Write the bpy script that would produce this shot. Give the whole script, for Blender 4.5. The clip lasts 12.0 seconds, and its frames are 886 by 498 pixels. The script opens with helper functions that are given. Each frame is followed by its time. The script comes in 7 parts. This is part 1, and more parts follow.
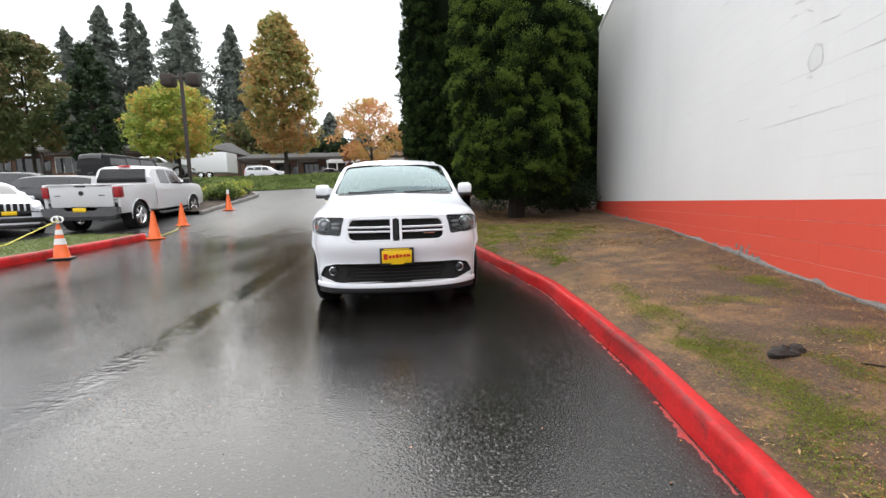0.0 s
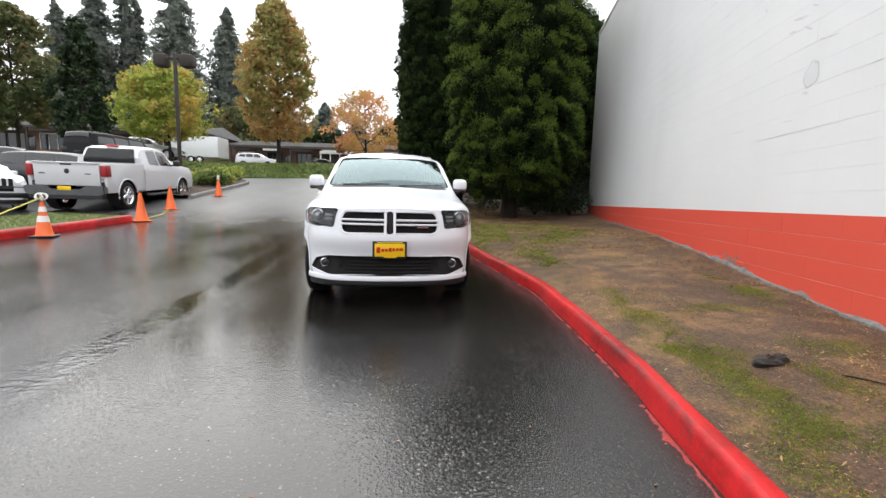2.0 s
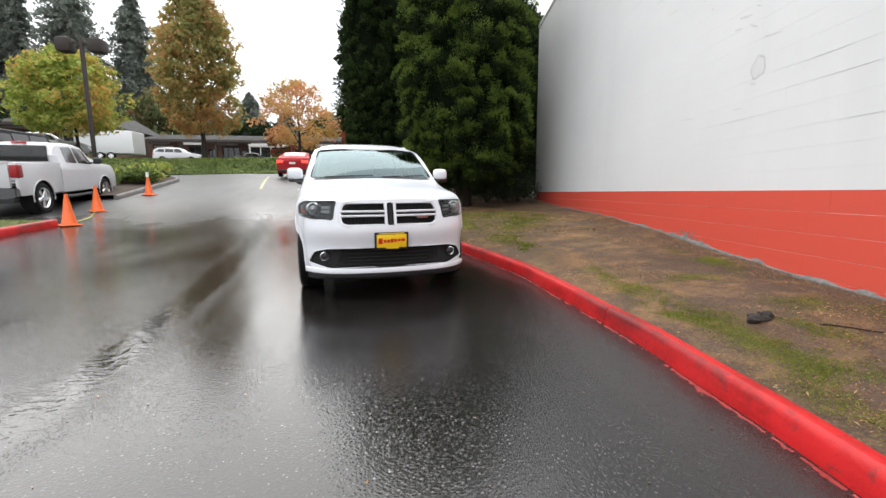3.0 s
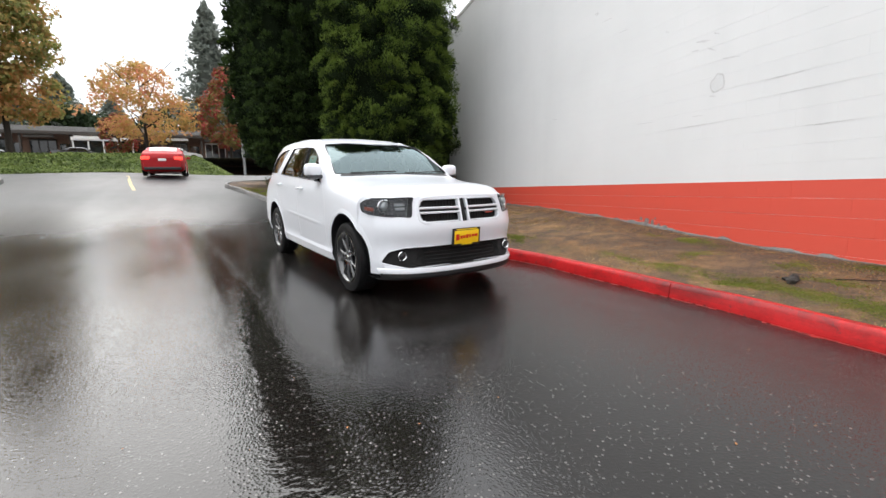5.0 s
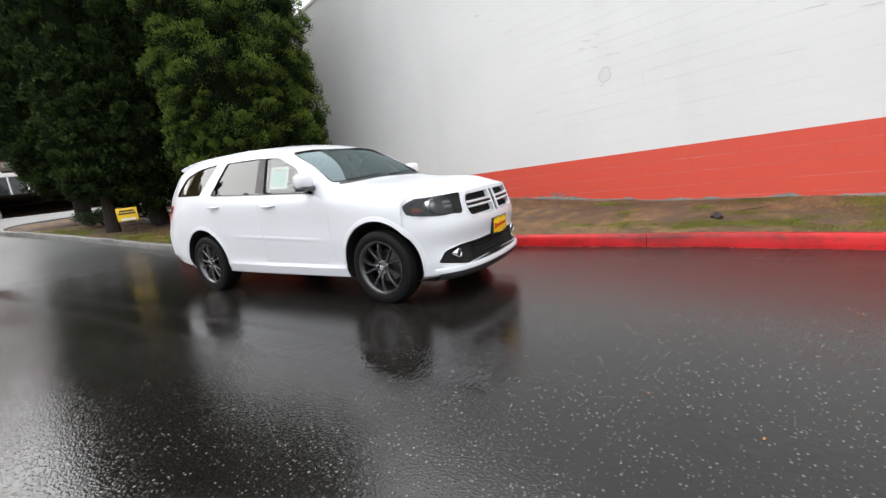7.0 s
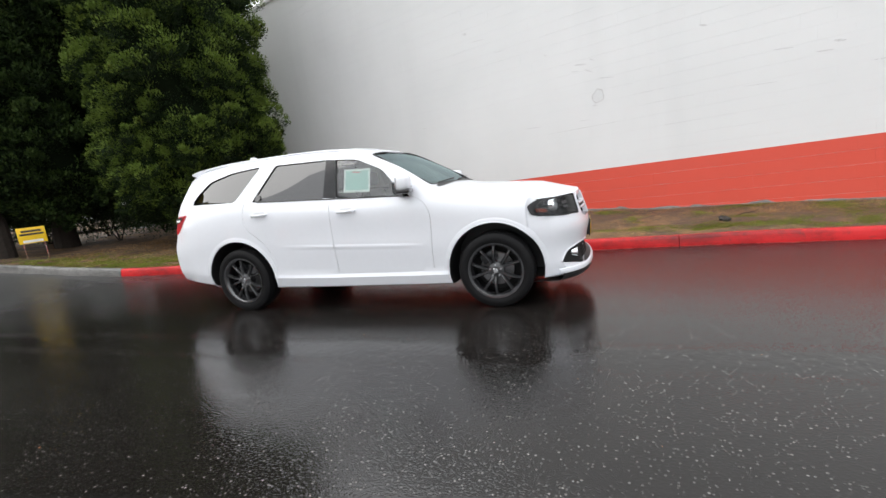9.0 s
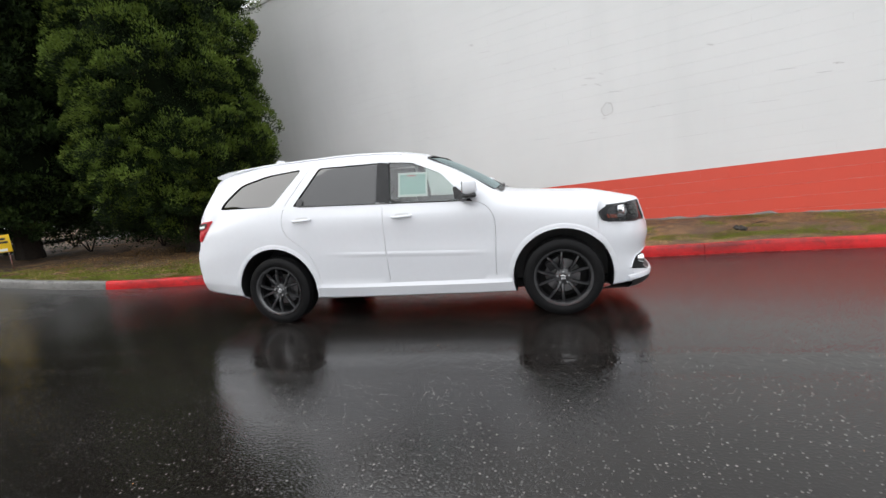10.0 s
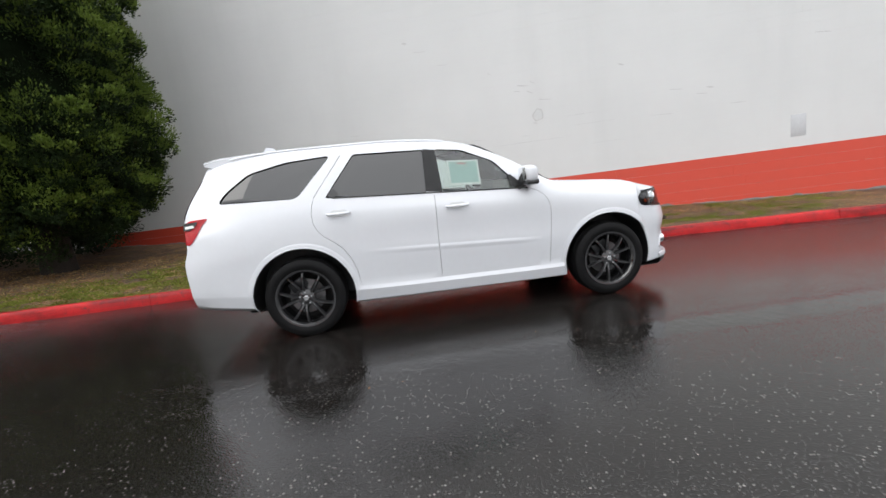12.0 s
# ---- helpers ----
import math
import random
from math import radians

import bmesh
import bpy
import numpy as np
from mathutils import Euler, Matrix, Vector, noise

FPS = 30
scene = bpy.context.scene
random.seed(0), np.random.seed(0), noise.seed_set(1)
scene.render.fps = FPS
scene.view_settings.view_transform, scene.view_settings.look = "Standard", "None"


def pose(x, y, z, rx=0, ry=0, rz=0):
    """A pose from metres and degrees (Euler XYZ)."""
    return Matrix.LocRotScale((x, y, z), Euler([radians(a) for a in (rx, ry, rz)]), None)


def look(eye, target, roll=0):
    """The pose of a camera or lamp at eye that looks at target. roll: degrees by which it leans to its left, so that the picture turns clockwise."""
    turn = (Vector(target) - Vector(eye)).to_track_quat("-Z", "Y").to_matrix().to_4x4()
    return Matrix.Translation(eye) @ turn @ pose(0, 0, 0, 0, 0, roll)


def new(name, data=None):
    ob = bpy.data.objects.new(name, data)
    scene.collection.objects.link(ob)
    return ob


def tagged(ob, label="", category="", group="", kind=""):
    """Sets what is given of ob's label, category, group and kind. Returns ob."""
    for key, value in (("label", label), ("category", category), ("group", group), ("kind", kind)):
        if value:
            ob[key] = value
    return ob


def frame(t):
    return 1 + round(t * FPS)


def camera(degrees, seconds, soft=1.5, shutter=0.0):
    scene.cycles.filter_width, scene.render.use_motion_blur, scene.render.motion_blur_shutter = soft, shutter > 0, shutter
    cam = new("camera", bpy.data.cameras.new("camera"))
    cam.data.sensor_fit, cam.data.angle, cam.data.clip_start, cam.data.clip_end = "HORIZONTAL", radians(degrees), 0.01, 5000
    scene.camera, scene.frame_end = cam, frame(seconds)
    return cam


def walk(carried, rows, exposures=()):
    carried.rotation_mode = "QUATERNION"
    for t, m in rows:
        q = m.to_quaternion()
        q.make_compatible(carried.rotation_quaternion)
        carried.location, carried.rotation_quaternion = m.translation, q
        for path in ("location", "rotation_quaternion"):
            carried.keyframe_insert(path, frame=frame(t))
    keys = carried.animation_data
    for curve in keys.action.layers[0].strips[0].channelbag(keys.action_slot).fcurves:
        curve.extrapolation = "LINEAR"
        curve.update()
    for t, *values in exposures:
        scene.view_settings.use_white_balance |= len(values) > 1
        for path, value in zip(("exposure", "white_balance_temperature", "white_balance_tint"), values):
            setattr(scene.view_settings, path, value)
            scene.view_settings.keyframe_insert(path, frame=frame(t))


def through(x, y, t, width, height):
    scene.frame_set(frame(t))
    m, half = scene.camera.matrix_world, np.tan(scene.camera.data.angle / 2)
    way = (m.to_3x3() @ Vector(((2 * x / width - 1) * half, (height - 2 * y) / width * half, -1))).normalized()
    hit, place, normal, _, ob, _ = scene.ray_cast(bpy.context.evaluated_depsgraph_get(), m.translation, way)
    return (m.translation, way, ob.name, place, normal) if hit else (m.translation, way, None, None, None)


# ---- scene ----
cam = camera(92.5, 12.0)
METRES, EYE, TILT, LEAN, TURN = 10.15, 1.23, -6.8, 1.3, 0.0
ROWS = [
    (0.0, 0.0, 0.0, 0.0, 0.0, 0.0, -0.0),
    (0.5, -0.0003, 0.0002, -0.0002, 0.02, 0.16, -0.6),
    (1.0, -0.0005, 0.0006, -0.0001, -0.19, 0.21, -1.16),
    (1.5, -0.0009, 0.001, -0.0002, -0.36, 0.24, -1.58),
    (2.0, -0.0037, 0.0008, -0.0012, -1.4, -0.36, -2.73),
    (2.5, -0.0278, -0.0013, -0.0047, -4.53, -1.18, -3.03),
    (3.0, -0.0684, -0.0014, -0.0058, -9.78, -1.36, 0.13),
    (3.2, -0.0861, 0.0025, -0.0075, -10.68, -0.2, 0.95),
    (4.8, -0.2454, 0.0535, -0.005, -25.79, -2.8, 3.75),
    (5.0, -0.2652, 0.0632, -0.0035, -27.68, -2.09, 3.03),
    (5.5, -0.3145, 0.0853, 0.0006, -36.39, -2.91, 6.54),
    (6.0, -0.3546, 0.1217, 0.0053, -41.23, -4.85, 7.17),
    (6.5, -0.3929, 0.1574, 0.0113, -46.33, -4.2, 8.99),
    (7.0, -0.4287, 0.1977, 0.0183, -51.74, -5.14, 12.51),
    (7.2, -0.4385, 0.215, 0.0195, -52.4, -5.7, 13.2),
    (8.8, -0.5209, 0.3595, 0.0438, -63.2, -4.8, 12.75),
    (9.0, -0.5299, 0.3794, 0.0463, -65.97, -5.48, 13.19),
    (9.5, -0.544, 0.4265, 0.0529, -69.77, -5.82, 14.34),
    (10.0, -0.5515, 0.4756, 0.0607, -71.2, -4.88, 12.81),
    (10.5, -0.5617, 0.5247, 0.0678, -76.51, -6.44, 13.32),
    (11.0, -0.562, 0.5743, 0.0728, -79.38, -8.39, 12.12),
    (11.5, -0.5675, 0.6222, 0.0808, -86.58, -7.62, 12.81),
    (12.0, -0.5663, 0.6698, 0.0863, -91.62, -8.35, 13.75),
]
walk(cam, [(t, pose(0, 0, EYE, TILT, LEAN, TURN) @ pose(METRES * x, METRES * y, METRES * z, 90 + pitch, roll, yaw)) for t, x, y, z, yaw, pitch, roll in ROWS], [(0.0, 0.14), (5.5, 0.14), (8.0, 0.1), (9.0, 0.05), (9.5, -0.06), (10.5, -0.1), (12.0, -0.12)])

# overcast daylight: white cloud over a pale clear-sky gradient, and one very wide soft sun
world = bpy.data.worlds.new("overcast_sky")
scene.world = world
world.use_nodes = True
wn = world.node_tree
wn.nodes.clear()
w_out = wn.nodes.new("ShaderNodeOutputWorld")
w_bg = wn.nodes.new("ShaderNodeBackground")
w_sky = wn.nodes.new("ShaderNodeTexSky")
w_sky.sky_type = "NISHITA"
w_sky.sun_disc = False
w_sky.sun_elevation = radians(44)
w_sky.sun_rotation = radians(342)
w_mix = wn.nodes.new("ShaderNodeMix")
w_mix.data_type = "RGBA"
w_mix.inputs[0].default_value = 0.93
# cloud: three times brighter overhead than at the horizon
w_tc = wn.nodes.new("ShaderNodeTexCoord")
w_sep = wn.nodes.new("ShaderNodeSeparateXYZ")
w_ramp = wn.nodes.new("ShaderNodeValToRGB")
w_ramp.color_ramp.elements[0].position, w_ramp.color_ramp.elements[0].color = 0.0, (0.345, 0.35, 0.36, 1)
w_ramp.color_ramp.elements[1].position, w_ramp.color_ramp.elements[1].color = 1.0, (0.98, 1.0, 1.03, 1)
w_gain = wn.nodes.new("ShaderNodeVectorMath")
w_gain.operation = "SCALE"
w_gain.inputs["Scale"].default_value = 29.0
wn.links.new(w_tc.outputs["Generated"], w_sep.inputs[0])
wn.links.new(w_sep.outputs[2], w_ramp.inputs[0])
wn.links.new(w_ramp.outputs[0], w_gain.inputs[0])
wn.links.new(w_gain.outputs[0], w_mix.inputs[7])
wn.links.new(w_sky.outputs[0], w_mix.inputs[6])
wn.links.new(w_mix.outputs[2], w_bg.inputs[0])
w_bg.inputs[1].default_value = 0.1
wn.links.new(w_bg.outputs[0], w_out.inputs[0])
sun_data = bpy.data.lights.new("sun", "SUN")
sun_data.energy, sun_data.angle, sun_data.color = 1.5, radians(60), (1.0, 0.97, 0.92)
sun = new("sun", sun_data)
sun.matrix_world = look((0, 0, 30), Vector((0, 0, 30)) - Vector((math.sin(radians(342)) * math.cos(radians(44)), math.cos(radians(342)) * math.cos(radians(44)), math.sin(radians(44)))))

# ---- tools ----
rng = np.random.default_rng(7)


def mesh_from(bm, name, angle=35):
    me = bpy.data.meshes.new(name)
    bm.to_mesh(me)
    bm.free()
    if angle:
        me.shade_smooth()
        me.set_sharp_from_angle(angle=radians(angle))
    return me


def part(name, bm, material, parent=None, label="", angle=35):
    """One mesh object, under a thing or a part of it."""
    me = mesh_from(bm, name, angle) if isinstance(bm, bmesh.types.BMesh) else bm
    if material and not me.materials:
        me.materials.append(material)
    ob = new(name, me)
    if parent:
        ob.parent = parent
    if label:
        ob["label"] = label
    return ob


def empty(name, m, label, category, group="", kind=""):
    ob = new(name)
    ob.matrix_world = m
    return tagged(ob, label, category, group, kind)


def pydata(name, verts, faces, smooth=True):
    me = bpy.data.meshes.new(name)
    me.from_pydata([tuple(v) for v in verts], [], [tuple(f) for f in faces])
    if smooth:
        me.shade_smooth()
    return me


def box(bm, lo, hi, bevel=0.0, m=None, seg=2):
    r = bmesh.ops.create_cube(bm, size=1.0)
    vs = r["verts"]
    for v in vs:
        v.co = Vector([l + (c + 0.5) * (h - l) for c, l, h in zip(v.co, lo, hi)])
    if bevel:
        es = list({e for v in vs for e in v.link_edges})
        q = bmesh.ops.bevel(bm, geom=es, offset=bevel, segments=seg, affect="EDGES", profile=0.5)
        vs = list({v for f in q["faces"] for v in f.verts} | {v for v in vs if v.is_valid})
    if m is not None:
        bmesh.ops.transform(bm, matrix=m, verts=vs)
    return vs


def cone(bm, r1, r2, depth, m, seg=24, caps=True):
    r = bmesh.ops.create_cone(bm, cap_ends=caps, segments=seg, radius1=r1, radius2=r2, depth=depth, matrix=m)
    return r["verts"]


def lathe(bm, profile, m=Matrix(), seg=32, closed=False):
    """Turns a profile of (radius, height) round z."""
    rings = []
    for r, h in profile:
        rings.append([bm.verts.new(m @ Vector((r * math.cos(2 * math.pi * i / seg), r * math.sin(2 * math.pi * i / seg), h))) for i in range(seg)])
    if closed:
        rings.append(rings[0])
    for a, b in zip(rings, rings[1:]):
        for i in range(seg):
            bm.faces.new((a[i], a[(i + 1) % seg], b[(i + 1) % seg], b[i]))
    return rings


def tube(bm, points, radius, seg=8, caps=True):
    """A round bar along points; radius is one number or one for each point."""
    pts = [Vector(p) for p in points]
    rad = radius if isinstance(radius, (list, tuple)) else [radius] * len(pts)
    rings = []
    for i, p in enumerate(pts):
        d = (pts[min(i + 1, len(pts) - 1)] - pts[max(i - 1, 0)]).normalized()
        q = d.to_track_quat("Z", "Y").to_matrix()
        rings.append([bm.verts.new(p + q @ Vector((rad[i] * math.cos(2 * math.pi * k / seg), rad[i] * math.sin(2 * math.pi * k / seg), 0))) for k in range(seg)])
    for a, b in zip(rings, rings[1:]):
        for k in range(seg):
            bm.faces.new((a[k], a[(k + 1) % seg], b[(k + 1) % seg], b[k]))
    if caps:
        bm.faces.new(rings[0][::-1])
        bm.faces.new(rings[-1])


def prism(bm, outline, lo, hi, axis="x"):
    """An outline (two coordinates a point) pulled along an axis from lo to hi."""
    def at(p, d):
        return {"x": (d, p[0], p[1]), "y": (p[0], d, p[1]), "z": (p[0], p[1], d)}[axis]
    a = [bm.verts.new(at(p, lo)) for p in outline]
    b = [bm.verts.new(at(p, hi)) for p in outline]
    n = len(outline)
    for i in range(n):
        bm.faces.new((a[i], a[(i + 1) % n], b[(i + 1) % n], b[i]))
    bm.faces.new(a[::-1])
    bm.faces.new(b)
    bmesh.ops.recalc_face_normals(bm, faces=bm.faces)


def curve(xs, ys):
    """A smooth monotone interpolation through points."""
    xs, ys = np.array(xs, float), np.array(ys, float)
    d = np.diff(ys) / np.diff(xs)
    m = np.zeros(len(xs))
    m[0], m[-1] = d[0], d[-1]
    for i in range(1, len(xs) - 1):
        m[i] = 0 if d[i - 1] * d[i] <= 0 else 2 * d[i - 1] * d[i] / (d[i - 1] + d[i])

    xs, ys, m = xs.tolist(), ys.tolist(), m.tolist()
    last = len(xs) - 2

    def at(x):
        x = min(max(float(x), xs[0]), xs[-1])
        i = 0
        while i < last and xs[i + 1] <= x:
            i += 1
        h = xs[i + 1] - xs[i]
        s = (x - xs[i]) / h
        return (2 * s**3 - 3 * s**2 + 1) * ys[i] + (s**3 - 2 * s**2 + s) * h * m[i] + (-2 * s**3 + 3 * s**2) * ys[i + 1] + (s**3 - s**2) * h * m[i + 1]
    return at


# the lie of the land: level by the camera, rising towards the street and to the west
rise = curve([-60, 0, 4, 5.2, 8.2, 11, 13, 16, 21, 28, 36, 60, 400], [-0.3, 0, 0.01, 0.03, 0.09, 0.17, 0.28, 0.6, 1.15, 1.75, 2.05, 2.1, 2.1])
cross = curve([-60, -16, -12, -9, -2, 1.5, 60], [0.08, 0.10, 0.18, 0.24, 0.02, -0.015, -0.02])


def land(x, y):
    return float(rise(y) + cross(x))


# ---- materials ----
class Nodes:
    """Short hand for building a node material."""

    def __init__(self, name):
        self.mat = bpy.data.materials.new(name)
        self.mat.use_nodes = True
        self.t = self.mat.node_tree
        self.bsdf = self.t.nodes["Principled BSDF"]
        self.tc = self.t.nodes.new("ShaderNodeTexCoord")

    def node(self, kind, **values):
        n = self.t.nodes.new(kind)
        for k, v in values.items():
            n.inputs[k].default_value = v
        return n

    def link(self, a, b):
        self.t.links.new(a, b)

    def noise(self, scale, detail=4.0, rough=0.55, stretch=None, source="Object"):
        n = self.node("ShaderNodeTexNoise", Scale=scale, Detail=detail, Roughness=rough)
        src = self.tc.outputs[source]
        if stretch:
            mp = self.node("ShaderNodeMapping")
            mp.inputs["Scale"].default_value = stretch
            self.link(src, mp.inputs[0])
            src = mp.outputs[0]
        self.link(src, n.inputs["Vector"])
        return n.outputs["Fac"]

    def ramp(self, fac, stops):
        r = self.node("ShaderNodeValToRGB")
        el = r.color_ramp.elements
        while len(el) < len(stops):
            el.new(0.5)
        for e, (p, c) in zip(el, stops):
            e.position = p
            e.color = (*c, 1) if not isinstance(c, (int, float)) else (c, c, c, 1)
        self.link(fac, r.inputs[0])
        return r.outputs[0]

    def mix(self, fac, a, b, blend="MIX"):
        m = self.node("ShaderNodeMix")
        m.data_type, m.blend_type = "RGBA", blend
        for value, socket in ((fac, m.inputs[0]), (a, m.inputs[6]), (b, m.inputs[7])):
            if hasattr(value, "links"):
                self.link(value, socket)
            elif isinstance(value, (int, float)):
                socket.default_value = value if socket == m.inputs[0] else (value, value, value, 1)
            else:
                socket.default_value = (*value, 1)
        return m.outputs[2]

    def math(self, op, a, b=0.5):
        m = self.node("ShaderNodeMath")
        m.operation = op
        for value, socket in ((a, m.inputs[0]), (b, m.inputs[1])):
            if hasattr(value, "links"):
                self.link(value, socket)
            else:
                socket.default_value = value
        return m.outputs[0]

    def bump(self, height, strength=0.3, distance=0.01):
        b = self.node("ShaderNodeBump", Strength=strength, Distance=distance)
        self.link(height, b.inputs["Height"])
        self.link(b.outputs[0], self.bsdf.inputs["Normal"])
        return b

    def set(self, **values):
        for k, v in values.items():
            s = self.bsdf.inputs[k.replace("_", " ")]
            if hasattr(v, "links"):
                self.link(v, s)
            elif isinstance(v, tuple) and len(v) == 3:
                s.default_value = (*v, 1)
            else:
                s.default_value = v
        return self


def plain(name, color, rough=0.5, metal=0.0, vary=0.12, scale=12.0, bump=0.0, **more):
    """A surface of one colour with grain at two scales."""
    n = Nodes(name)
    fac = n.mix(0.5, n.noise(scale), n.noise(scale * 7, 2.0))
    dark = tuple(c * (1 - vary) for c in color)
    lite = tuple(min(1.0, c * (1 + vary)) for c in color)
    n.set(Base_Color=n.ramp(fac, [(0.3, dark), (0.7, lite)]), Roughness=rough, Metallic=metal, **more)
    if bump:
        n.bump(n.noise(scale * 5, 3.0), bump, 0.01)
    return n.mat


def glass(name, tint, gloss=(1, 1, 1), ior=1.9, rough=0.0):
    """Thin window glass: a clear reflecting coat over a tinted see-through body."""
    n = Nodes(name)
    n.t.nodes.remove(n.bsdf)
    out = n.t.nodes["Material Output"]
    tr = n.node("ShaderNodeBsdfTransparent")
    tr.inputs[0].default_value = (*tint, 1)
    gl = n.node("ShaderNodeBsdfGlossy")
    gl.inputs["Roughness"].default_value = rough
    gl.inputs[0].default_value = (*gloss, 1)
    fr = n.node("ShaderNodeFresnel", IOR=ior)
    mx = n.node("ShaderNodeMixShader")
    n.link(fr.outputs[0], mx.inputs[0])
    n.link(tr.outputs[0], mx.inputs[1])
    n.link(gl.outputs[0], mx.inputs[2])
    n.link(mx.outputs[0], out.inputs[0])
    return n.mat


def asphalt_material():
    n = Nodes("wet_asphalt")
    grit = n.noise(160, 2.0, 0.6)
    vor = n.node("ShaderNodeTexVoronoi", Scale=62.0)
    n.link(n.tc.outputs["Object"], vor.inputs["Vector"])
    pick = n.node("ShaderNodeSeparateColor")
    n.link(vor.outputs["Color"], pick.inputs[0])
    stone = n.ramp(vor.outputs["Distance"], [(0.05, 1.0), (0.55, 0.0)])
    broad = n.noise(0.3, 5.0, 0.6)
    streak = n.noise(0.9, 5.0, 0.65, (1.0, 0.22, 1.0))
    blot = n.noise(2.6, 5.0, 0.7)
    # dark binder with stones of many greys, one here and there pale
    base = n.ramp(n.mix(0.5, grit, n.mix(0.5, broad, blot)), [(0.25, (0.0045, 0.004, 0.0037)), (0.75, (0.0145, 0.0124, 0.0113))])
    chip = n.math("MULTIPLY", n.ramp(vor.outputs["Distance"], [(0.25, 1.0), (0.42, 0.0)]), n.ramp(pick.outputs[0], [(0.5, 0.0), (0.88, 0.5), (0.97, 1.0)]))
    base = n.mix(n.math("MULTIPLY", chip, n.ramp(blot, [(0.35, 0.35), (0.65, 1.0)])), base, n.mix(n.ramp(pick.outputs[1], [(0.3, 0.0), (0.9, 1.0)]), (0.05, 0.047, 0.044), (0.24, 0.23, 0.215)))
    film = n.ramp(n.mix(0.5, broad, streak), [(0.38, 0.0), (0.6, 1.0)])
    n.set(IOR=1.57)
    # water runs along one line of the drive; to its west the asphalt has drained, and far off it is rougher and painted
    # paler for the sky's sheen
    sep = n.node("ShaderNodeSeparateXYZ")
    n.link(n.tc.outputs["Object"], sep.inputs[0])
    off = n.math("ADD", n.math("ADD", sep.outputs[0], n.math("MULTIPLY", n.math("MULTIPLY", sep.outputs[1], sep.outputs[1]), 0.0078)), 2.40)
    off = n.math("ADD", off, n.math("MULTIPLY", n.math("SUBTRACT", n.noise(0.9, 5.0, 0.65), 0.5), 0.4))
    runnel = n.math("MULTIPLY", n.ramp(n.math("ABSOLUTE", off), [(0.10, 1.0), (0.30, 0.0)]), n.ramp(n.math("MULTIPLY", sep.outputs[1], 0.05), [(0.62, 1.0), (0.71, 0.0)]))
    west = n.ramp(n.math("MULTIPLY", off, -1.0), [(0.2, 0.0), (0.7, 1.0)])
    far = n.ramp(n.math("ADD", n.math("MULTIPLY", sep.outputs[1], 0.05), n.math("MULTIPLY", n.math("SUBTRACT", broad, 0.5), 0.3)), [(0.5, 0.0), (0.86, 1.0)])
    # open-grained strip by the kerb before the car, rougher and with a lighter base
    coarse = n.math("MULTIPLY", n.ramp(n.math("ADD", n.math("MULTIPLY", sep.outputs[0], 0.2), n.math("ADD", 0.5, n.math("MULTIPLY", n.math("SUBTRACT", streak, 0.5), 0.35))), [(0.28, 0.0), (0.6, 0.7)]), n.ramp(n.math("MULTIPLY", sep.outputs[1], 0.1), [(0.36, 1.0), (0.58, 0.0)]))
    pool = n.ramp(n.mix(0.4, n.noise(0.55, 4.0, 0.6, (1.0, 0.6, 1.0)), streak), [(0.4, 0.0), (0.6, 1.0)])
    rough = n.mix(west, n.mix(film, 0.16, 0.065), n.mix(pool, 0.21, 0.055))
    rough = n.mix(far, rough, n.mix(film, 0.56, 0.46))
    rough = n.mix(coarse, rough, 0.3)
    # pale stones stand out of the water film, and grit roughens it
    rough = n.math("ADD", rough, n.math("MULTIPLY", n.math("SUBTRACT", grit, 0.42), 0.14))
    n.set(Roughness=n.mix(runnel, rough, 0.055))
    # far base lifted pale: the sky's grazing sheen put into the colour
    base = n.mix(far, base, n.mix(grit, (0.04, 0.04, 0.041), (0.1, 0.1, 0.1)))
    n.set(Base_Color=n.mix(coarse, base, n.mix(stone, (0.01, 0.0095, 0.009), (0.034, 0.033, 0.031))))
    ripple = n.noise(7, 4.0, 0.6, (1.0, 0.6, 1.0))
    height = n.mix(0.14, n.mix(0.35, stone, grit), ripple)
    wave = n.mix(0.5, n.noise(26, 3.0, 0.55, (0.55, 1.0, 1.0)), n.noise(11, 3.0, 0.5))
    height = n.mix(runnel, height, wave)
    b = n.bump(height, 0.3, 0.006)
    n.link(n.mix(runnel, n.mix(coarse, n.mix(film, 0.3, 0.12), 0.42), 0.9), b.inputs["Strength"])
    return n.mat


def lawn_material():
    n = Nodes("worn_lawn_soil")
    big = n.noise(0.8, 5.0, 0.6)
    mid = n.noise(3.5, 6.0, 0.65)
    fine = n.noise(45, 4.0, 0.75)
    soil = n.ramp(fine, [(0.3, (0.022, 0.014, 0.009)), (0.52, (0.085, 0.049, 0.026)), (0.75, (0.2, 0.117, 0.06))])
    straw = n.ramp(fine, [(0.3, (0.1, 0.054, 0.022)), (0.7, (0.34, 0.188, 0.075))])
    green = n.ramp(fine, [(0.3, (0.04, 0.055, 0.012)), (0.7, (0.13, 0.16, 0.03))])
    g = n.mix(n.ramp(n.mix(0.6, big, mid), [(0.47, 0.0), (0.62, 1.0)]), soil, straw)
    patch = n.mix(0.4, n.noise(0.9, 5.0, 0.62, (1.0, 0.7, 1.0)), n.noise(5, 5.0, 0.7))
    g = n.mix(n.ramp(n.noise(1.7, 6.0, 0.7), [(0.5, 0.0), (0.64, 0.6)]), g, (0.05, 0.03, 0.018))
    n.set(Base_Color=n.mix(n.ramp(patch, [(0.56, 0.0), (0.7, 0.3)]), g, green), Roughness=0.8)
    n.bump(n.mix(0.5, fine, mid), 0.8, 0.03)
    return n.mat


